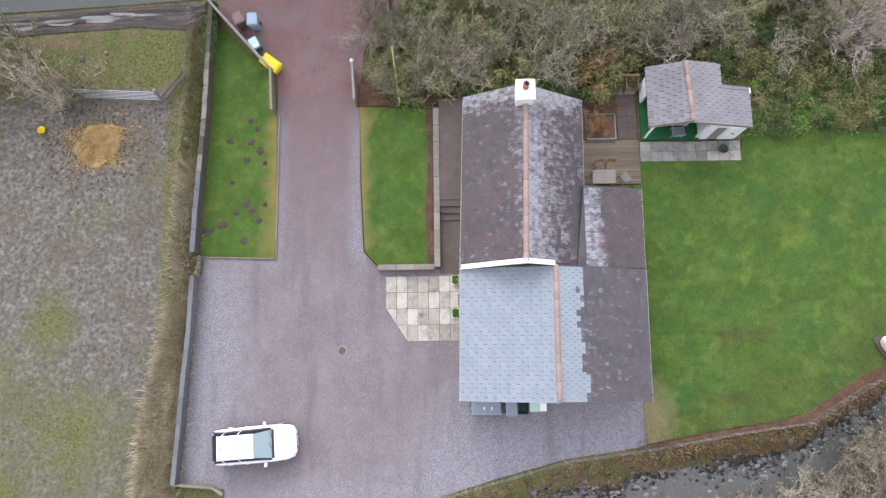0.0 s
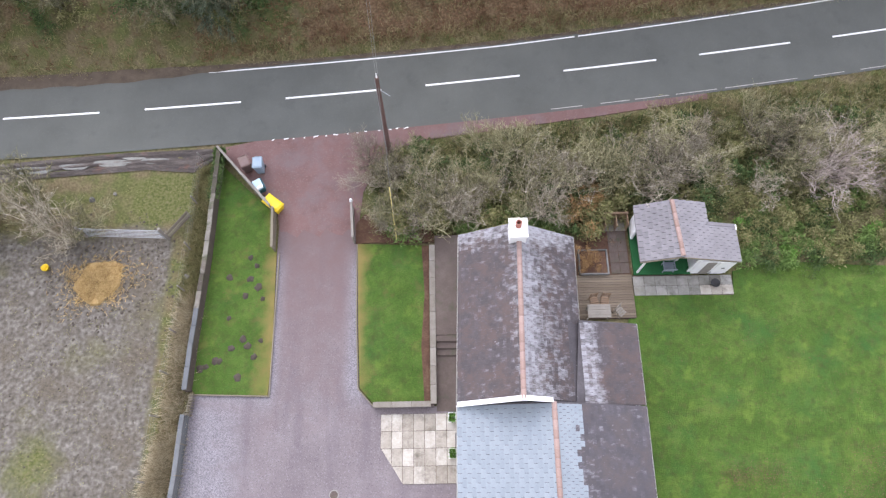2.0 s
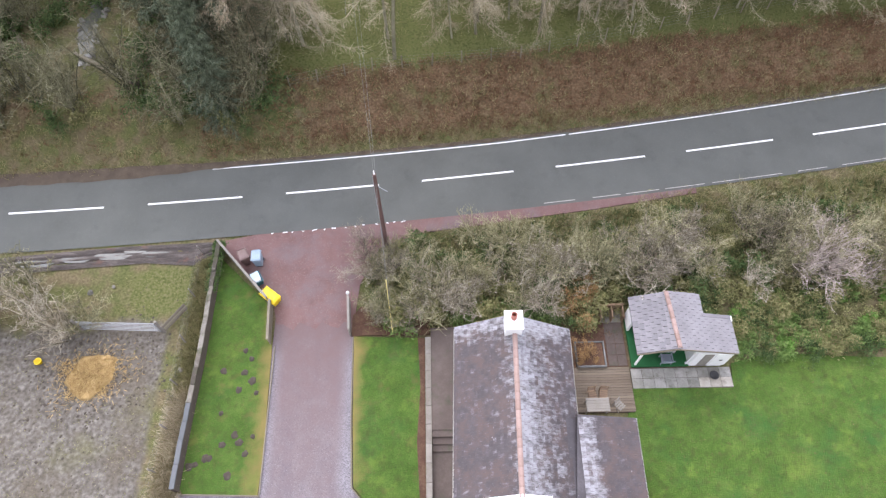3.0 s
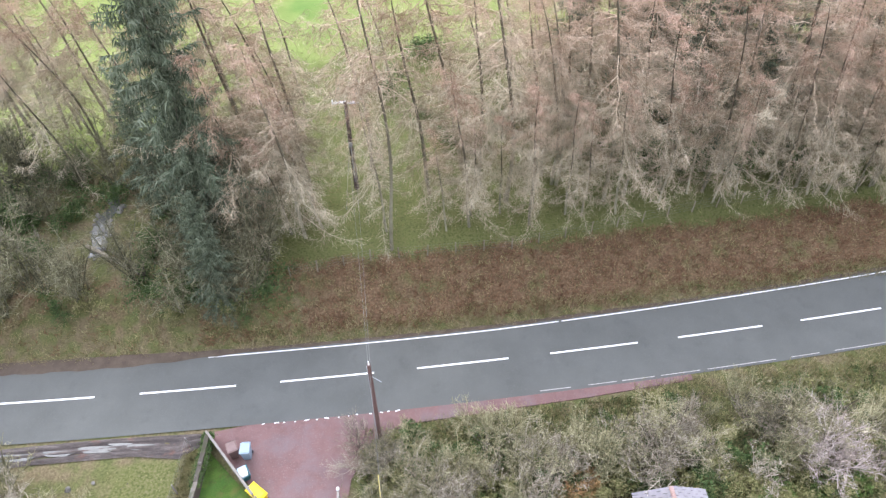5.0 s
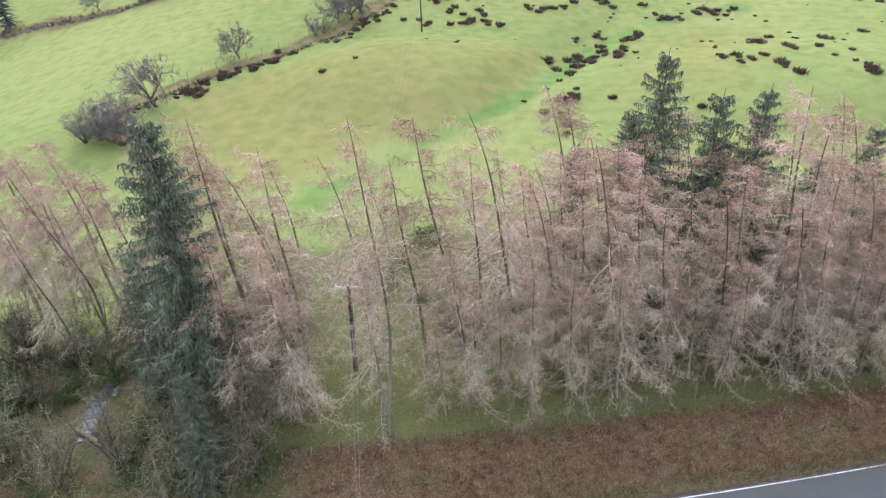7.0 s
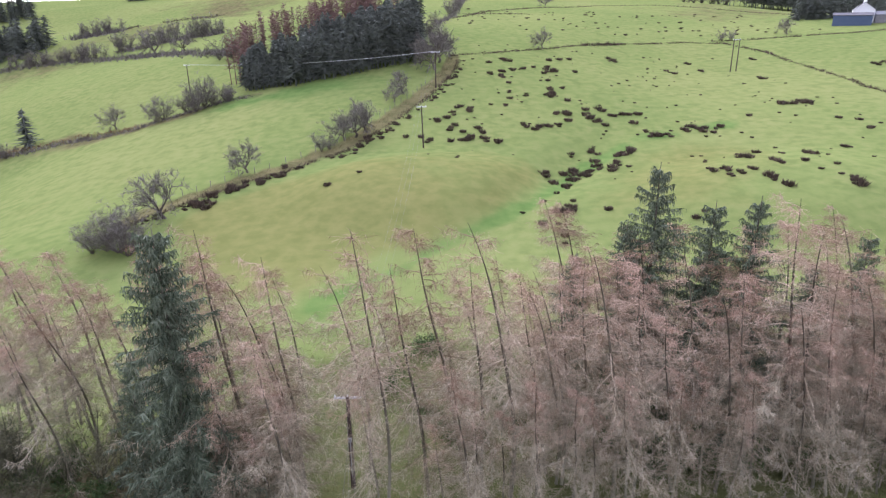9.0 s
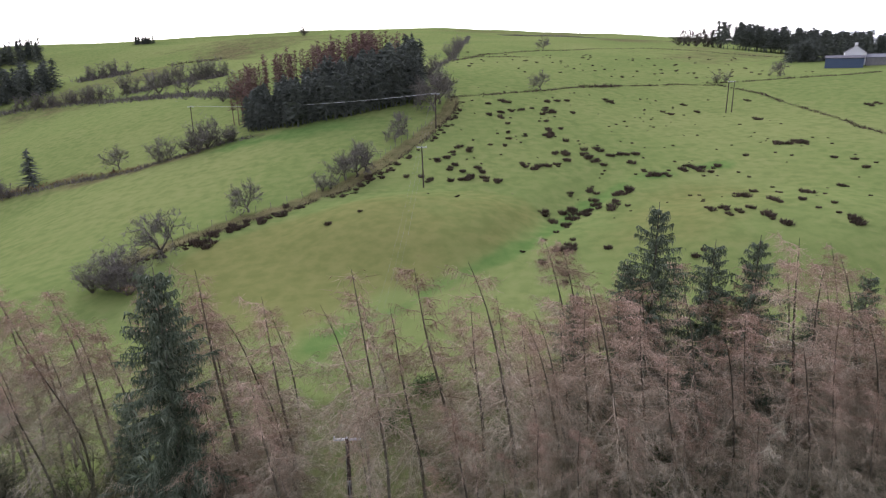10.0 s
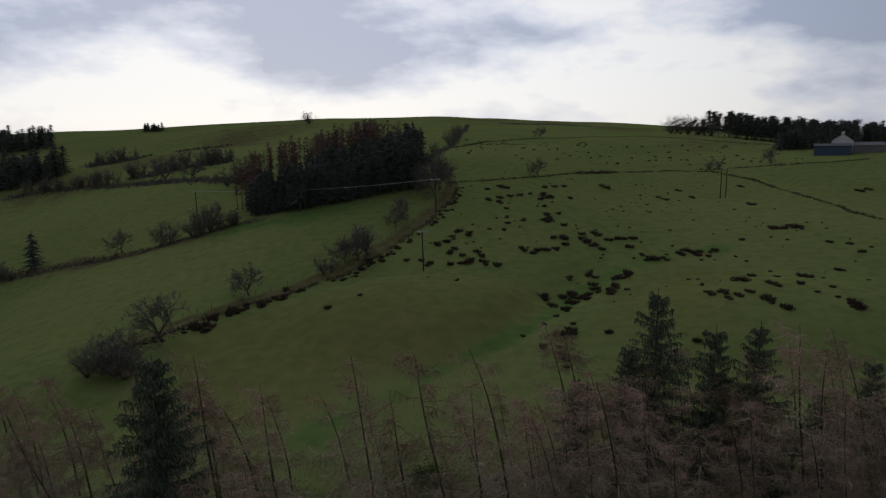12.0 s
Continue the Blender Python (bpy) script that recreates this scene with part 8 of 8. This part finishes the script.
# rush clumps scattered over the pasture
GULLY_RUSHES = [(22.1, 120.2, 1.3), (22.5, 114.8, 0.9), (24.2, 111.7, 1.3), (25.4, 120.5, 1.1), (27.0, 120.4, 1.1), (28.3, 120.7, 1.3), (26.6, 116.2, 1.5), (28.3, 116.7, 1.3), (29.9, 119.1, 1.1), (31.7, 120.1, 1.3), (32.3, 124.8, 0.9), (21.8, 107.2, 0.4), (20.0, 98.2, 0.8), (21.3, 97.1, 1.3), (22.7, 98.8, 0.9), (17.1, 92.9, 0.6), (19.5, 93.4, 0.3), (19.9, 90.0, 0.6), (19.4, 87.4, 0.3), (28.2, 97.5, 0.6), (36.9, 125.7, 0.9), (38.4, 125.3, 1.6), (40.0, 126.8, 1.2), (33.9, 117.1, 1.0), (35.6, 120.2, 0.9), (37.0, 118.2, 0.4), (28.3, 127.3, 0.7), (33.3, 130.1, 1.2), (14.8, 98.0, 0.2), (20.7, 80.6, 0.4), (23.6, 102.2, 0.4), (18.9, 103.2, 0.3)]
KNOLL_RUSHES = [(-4.8, 134.7, 0.6), (-1.5, 134.1, 0.7), (0.2, 133.2, 1.1), (4.3, 132.8, 0.8), (6.9, 133.8, 0.8), (8.8, 133.9, 1.3), (11.6, 133.2, 0.9), (14.2, 132.4, 0.8), (4.7, 138.6, 0.7), (5.8, 141.2, 0.7), (7.5, 138.0, 0.7), (10.6, 139.7, 0.7), (11.6, 137.4, 0.8), (2.1, 143.8, 0.8), (4.1, 145.9, 0.8), (5.7, 148.8, 0.7), (7.2, 152.7, 0.9), (9.7, 151.3, 1.1), (14.7, 154.3, 0.4), (18.3, 153.9, 0.7), (19.8, 159.2, 0.7), (19.8, 164.4, 0.6), (20.5, 170.9, 0.6), (19.5, 176.4, 0.8), (16.8, 178.0, 0.8), (-12.1, 134.4, 1.2), (-13.5, 130.6, 0.9), (-9.4, 134.6, 0.6), (-14.2, 126.5, 0.3), (-16.8, 106.5, 0.5), (-11.7, 109.6, 0.4)]
MIDDLE_RUSHES = [(19.8, 182.0, 1.0), (23.0, 183.2, 1.0), (26.1, 185.2, 0.8), (17.2, 188.4, 0.8), (21.4, 192.8, 1.0), (23.3, 192.2, 0.8), (29.5, 186.8, 0.7), (33.1, 187.5, 1.2), (31.8, 182.2, 1.4), (34.1, 183.8, 1.6), (35.1, 197.0, 0.9), (38.5, 199.3, 0.9), (41.9, 201.0, 0.9), (40.8, 185.4, 0.8), (31.5, 175.0, 0.9), (30.5, 166.9, 1.0), (31.2, 164.5, 1.2), (29.5, 161.4, 1.4), (33.1, 159.4, 1.1), (34.1, 168.6, 0.7), (23.8, 162.5, 0.9), (28.9, 149.9, 0.8), (31.1, 149.9, 1.1), (21.1, 142.3, 0.9), (23.5, 141.5, 1.1), (22.7, 138.9, 1.0), (25.9, 141.0, 0.9), (28.2, 142.3, 1.1), (31.3, 145.4, 1.0), (36.2, 150.3, 1.4), (36.5, 147.4, 1.2), (37.8, 145.9, 1.6)]
EAST_RUSHES = [(40.1, 153.0, 1.2), (41.7, 148.7, 1.2), (44.0, 149.9, 0.8), (45.9, 149.7, 0.7), (48.0, 149.0, 1.2), (44.7, 144.6, 1.1), (46.1, 137.6, 0.5), (46.7, 135.6, 1.3), (48.2, 134.8, 0.8), (49.7, 134.5, 0.6), (54.2, 136.6, 0.8), (56.2, 138.1, 0.9), (56.9, 135.7, 1.0), (58.6, 137.2, 0.7), (61.4, 138.0, 0.8), (59.0, 134.3, 0.5), (70.6, 143.2, 0.6), (82.0, 151.9, 1.2), (83.5, 150.6, 1.3), (86.6, 151.3, 1.5), (87.4, 150.4, 0.9), (86.0, 136.5, 0.6), (89.0, 134.4, 0.7), (87.5, 127.7, 0.7), (76.7, 118.0, 0.6), (91.7, 183.0, 0.9), (70.7, 194.6, 1.4), (55.8, 206.7, 1.7), (79.9, 206.8, 0.8), (80.7, 197.3, 0.9), (100.5, 207.4, 0.8), (126.3, 186.7, 2.3)]
HILLOCK_RUSHES = [(47.5, 107.4, 0.9), (49.7, 106.5, 0.8), (49.3, 103.3, 0.6), (51.2, 104.0, 0.5), (53.7, 105.0, 0.6), (54.7, 101.7, 0.9), (54.5, 99.3, 0.5), (59.4, 109.8, 0.7), (59.4, 107.1, 0.5), (56.5, 115.1, 1.2), (60.8, 119.1, 0.7), (67.9, 114.5, 1.3), (63.5, 108.1, 0.8), (63.5, 102.4, 0.3), (67.2, 104.9, 0.4), (65.1, 99.9, 0.4), (65.6, 96.7, 1.0), (65.2, 94.8, 1.2), (55.6, 96.8, 1.0), (39.4, 91.3, 0.6), (41.1, 92.2, 0.4), (-26.5, 116.3, 0.8), (-26.9, 120.6, 0.5), (-28.2, 116.8, 0.5), (-29.6, 113.4, 0.7), (-32.4, 113.8, 0.9), (-34.5, 110.8, 1.2), (-36.6, 108.7, 1.2), (-37.8, 106.3, 1.4), (-39.5, 105.8, 1.0), (-36.0, 105.1, 0.8)]
rw = Wood(33)


def rush_clump(x, y, s):
    """A low dense tussock: stems that lean outwards from one root."""
    z = float(land(x, y)) - 0.05
    for _ in range(70):
        a, q = rw.r.rand() * 6.283, s * math.sqrt(rw.r.rand()) * 0.8
        p = np.array((x + q * math.cos(a), y + q * math.sin(a), z))
        top = unit(a + rw.r.normal(0, 0.5), rw.r.uniform(1.0, 1.55) - 0.35 * q / s) * s * rw.r.uniform(0.6, 1.1)
        rw.blade(p, p + top, 0.13 + 0.05 * s)


for cx, cy, sp in GULLY_RUSHES + KNOLL_RUSHES + MIDDLE_RUSHES + EAST_RUSHES + HILLOCK_RUSHES:
    for k in range(max(1, int(round(3.2 * sp)))):
        rush_clump(cx + rw.r.uniform(-0.85, 0.85) * max(sp - 0.3, 0), cy + rw.r.normal(0, 0.85 * sp), min(rw.r.uniform(0.4, 1.05), 0.3 + 0.6 * sp))
for _ in range(170):
    rush_clump(rw.r.uniform(0, 95), rw.r.uniform(110, 215), rw.r.uniform(0.16, 0.42))
for _ in range(85):
    k = rw.r.uniform(0, 15)
    x, y = np.interp(k, range(16), [p[0] for p in DITCH]), np.interp(k, range(16), [p[1] for p in DITCH])
    rush_clump(x + 1.6 + abs(rw.r.normal(0, 0.8)), y - 1.0 + rw.r.normal(0, 0.6), rw.r.uniform(0.25, 0.7) * (0.6 if k < 3 else 1))
for _ in range(110):
    rush_clump(rw.r.uniform(10, 150), rw.r.uniform(245, 330), rw.r.uniform(0.3, 0.7))
tagged(raw("rush_clumps", rw.v, rw.f, M["rush"]), "dark brown rush clumps scattered over pasture", "rushes", kind="stuff")

# single thorn trees along the hedges
THORNS = [(-42, 101, 1.5), (-33.4, 119.5, 1.15), (-15, 135, 1.35), (-12.6, 137.5, 1.3), (-17, 133.5, 1.1), (-8, 156, 0.85), (-5.8, 162, 1.1), (36, 213, 1.15), (62, 368, 1.3), (129, 244, 1.1), (-82, 174, 1.2), (-94, 263, 1.7), (-109, 275, 2.0), (2, 181, 2.0), (3, 188, 1.9)]
for k, (x, y, s) in enumerate(THORNS):
    plant("thorn_tree", THORN[k % 3], x, y, "dark leafless windswept thorn tree by a field hedge", "tree", "hedgerow trees", 1.3 * s, TREE_TURN[k % 5])
for k, (x, y, s) in enumerate([(-70, 170.5, 1.2), (-68, 171, 1.1), (-62, 172.5, 1.2), (-60, 172, 1.4), (-58, 173.5, 1.5), (-55.5, 174, 1.3), (-53, 176, 0.7), (-21, 128, 0.75), (-19.5, 128.8, 0.6), (103, 238.5, 0.8), (106, 238, 0.7)]):
    plant("thorn_bush", HEDGE_TREE[k % 3], x, y, "low leafless thorn bush by a field hedge", "bush", "hedgerow bushes", s, 47 * k)
for k, (x, y, s) in enumerate([(-49.2, 91.1, 0.9), (-47.2, 91.5, 1.15), (-44.9, 90.7, 1.2), (-43.1, 91.4, 1.0), (-47.3, 93.4, 1.1), (-43.3, 89.5, 1.0)]):
    plant("thicket_bush", HEDGE_TREE[k % 3], x, y, "dense brown leafless thicket bush at the field corner", "bush", "field corner thicket", s, 47 * k)
TH = np.random.RandomState(8)
for pts, n, lo, hi in (([(-64, 174), (-50, 177)], 7, 0.5, 0.9), ([(-125, 175), (-108, 174)], 8, 0.4, 0.8), ([(4, 186), (2, 212), (0, 234), (4, 251)], 12, 0.5, 0.9), ([(10, 287), (16, 350)], 9, 0.7, 1.2), ([(-190, 309), (-156, 307), (-138, 297)], 26, 0.7, 1.2), ([(-138, 308), (-121, 309), (-89, 300)], 22, 0.9, 1.5), ([(-176, 349), (-156, 355)], 10, 0.9, 1.3), ([(-70, 232), (-60, 228)], 6, 0.8, 1.3), ([(-123, 672), (-120, 674)], 3, 1.6, 2.1)):
    path_ = line_points(pts, 1.0)
    for k in range(n):
        x, y = path_[int(TH.rand() * len(path_))]
        plant("hedgerow_tree", FAR_TREE[k % 2], x + TH.normal(0, 1.2), y + TH.normal(0, 1.2), "distant leafless hedgerow tree", "tree", "distant hedgerow trees", TH.uniform(lo, hi), TH.uniform(0, 360))


def far_wood(name, label, spots, h, m, seed, wide=0.26, blunt=0.8, clear=0.06):
    """A stand of distant conifers, built tree by tree as ragged crowns of boughs."""
    c = Wood(seed)
    r = c.r
    for spot in spots:
        x, y = spot[:2]
        hh = h * r.uniform(0.72, 1.18) * (spot[2] if len(spot) > 2 else 1)
        z = float(land(x, y))
        c.limb([(x, y, z - 0.2), (x, y, z + hh)], [0.2, 0.04], 4)
        w = wide * r.uniform(0.8, 1.3)
        for q in range(16):
            f = clear + (0.98 - clear) * q / 16
            for b in range(14):
                a = r.rand() * 6.283
                L = hh * w * (1.05 - f) ** blunt * r.uniform(0.5, 1.2) + 0.3
                p = np.array((x, y, z + hh * f + r.normal(0, 0.3)))
                c.blade(p + np.array((0, 0, 0.25)), p + unit(a, r.uniform(-0.5, 0.3)) * L, 0.45)
    return tagged(raw(name, c.v, c.f, M[m]), label, "wood", kind="stuff")


WR = np.random.RandomState(5)
spots = []
for k in range(300):
    u, v = WR.rand(), WR.rand()
    spots.append((-50 + 48 * u, 184 - 5 * math.sin(u * 3.1) + 7 * u * u + (10 + 24 * u) * v, (0.64 + 0.36 * u) * WR.uniform(0.8, 1.15)))
for k in range(80):
    spots.append((-50.5 + 48.5 * k / 80 + WR.normal(0, 0.5), 183.5 - 5 * math.sin(3.1 * k / 80) + 7 * (k / 80) ** 2 + WR.normal(0, 0.8), (0.6 + 0.36 * k / 80) * WR.uniform(0.7, 1.15)))
far_wood("spruce_plantation", "dense dark spruce plantation on the hillside", spots, 13.5, "wood_far", 1, 0.24, 0.62, 0.2)
far_wood("spruce_plantation", "tall dark spruces at the plantation's end", [(-5, 193), (-8, 192), (-10.5, 193)], 17.5, "wood_far", 2, 0.3)
lw = [(-52 + 36 * u, 201 + 26 * WR.rand() + 12 * u) for u in WR.rand(90)] + [(-57 + 8 * WR.rand(), 190 + 24 * WR.rand()) for _ in range(22)] + [(-30 + 22 * WR.rand(), 226 + 10 * WR.rand()) for _ in range(24)]
cw = Wood(61)
for x, y in lw:
    z, hh = float(land(x, y)), cw.r.uniform(12, 15.5)
    cw.limb([(x, y, z), (x + cw.r.normal(0, 0.4), y, z + hh)], [0.17, 0.04], 4)
    for _ in range(110):
        f = 0.32 + 0.68 * cw.r.rand()
        p = np.array((x + cw.r.normal(0, 0.3), y, z + hh * f))
        cw.blade(p, p + unit(cw.r.rand() * 6.283, cw.r.uniform(-0.3, 0.8)) * cw.r.uniform(0.8, 2.6) * (1.25 - 0.7 * f), 0.26)
tagged(raw("larch_stand", cw.v, cw.f, M["larch_far"]), "stand of bare reddish larches behind the plantation", "wood", kind="stuff")
far_wood("ridge_pines", "dark pine belt along the ridge behind the farm", [(175 + 115 * WR.rand(), 400 + 30 * WR.rand()) for _ in range(190)], 14.5, "wood_far", 3, 0.34, 0.35, 0.25)
far_wood("farm_conifers", "dark conifers sheltering the farm", [(158 + 55 * WR.rand(), 292 + 10 * WR.rand()) for _ in range(34)], 8, "wood_far", 4, 0.4, 0.4)
far_wood("left_conifers", "dark conifer copse low on the far left slope", [(-225 + 40 * WR.rand(), 318 + 22 * WR.rand()) for _ in range(60)], 13, "wood_far", 5, 0.36, 0.5)
far_wood("left_conifers", "dark conifer copse high on the far left slope", [(-345 + 60 * WR.rand(), 490 + 25 * WR.rand()) for _ in range(60)], 15, "wood_far", 6, 0.32, 0.4)
far_wood("crest_copse", "tiny dark copse on the hill crest", [(-300 + 20 * WR.rand(), 700 + 8 * WR.rand()) for _ in range(14)], 8, "wood_far", 7, 0.4)
far_wood("field_conifer", "lone dark conifer in the lower field hedge", [(-107.4, 176.6)], 9, "wood_far", 8, 0.34)
for k in range(9):
    plant("tall_bare_tree", HEDGE_TREE[k % 3], 156 + 3.4 * k + WR.rand() * 2, 425 + 6 * WR.rand(), "tall bare tree on the skyline ridge", "tree", "ridge trees", 2.1, 33 * k)

# the farm on the right-hand ridge
def farm_building(name, label, x, y, sx, sy, h, rz, wall_m, roof_m, rise_h, chimneys=0):
    z = float(land(x, y))
    e = thing(name, label, "building", (x, y, z), "farm buildings", rz=rz)
    part("wall", loft([[(-sx / 2, yy, -1), (sx / 2, yy, -1), (sx / 2, yy, h), (0, yy, h + rise_h), (-sx / 2, yy, h)] for yy in (-sy / 2, sy / 2)]), wall_m, e)
    for s in (-1, 1):
        L = math.hypot(sx / 2, rise_h) + 0.4
        part("roof", box(s * (sx / 4 + 0.1), 0, h + rise_h / 2 + 0.12, L, sy + 0.6, 0.16, 0.02, 0, 0, s * math.degrees(math.atan2(rise_h, sx / 2))), roof_m, e)
    for k in range(chimneys):
        part("chimney", box(0, (-1) ** k * (sy / 2 - 0.5), h + rise_h + 0.5, 0.8, 0.8, 1.5, 0.02), wall_m, e)
    if chimneys:
        for k in (-0.28, 0.0, 0.28):
            part("window", box(sx * k, -sy / 2 - 0.03, h * 0.45, 0.9, 0.1, 1.2, 0.01), M["car_glass"], e)
    return e


farm_building("farm_barn", "long blue steel barn with grey roof", 164, 264, 8, 13, 3.4, 58, M["barn_blue"], M["slate_dark"], 0.9)
farm_building("farmhouse", "white farmhouse with grey slate roof", 172.5, 271.5, 7.5, 10, 4.6, 150, M["white_paint"], M["slate_grey"], 2.6, 2)
farm_building("farm_shed", "low pale grey farm shed", 179.5, 266, 8, 11, 2.6, 70, M["slate_grey"], M["slate_pale"], 1.2)
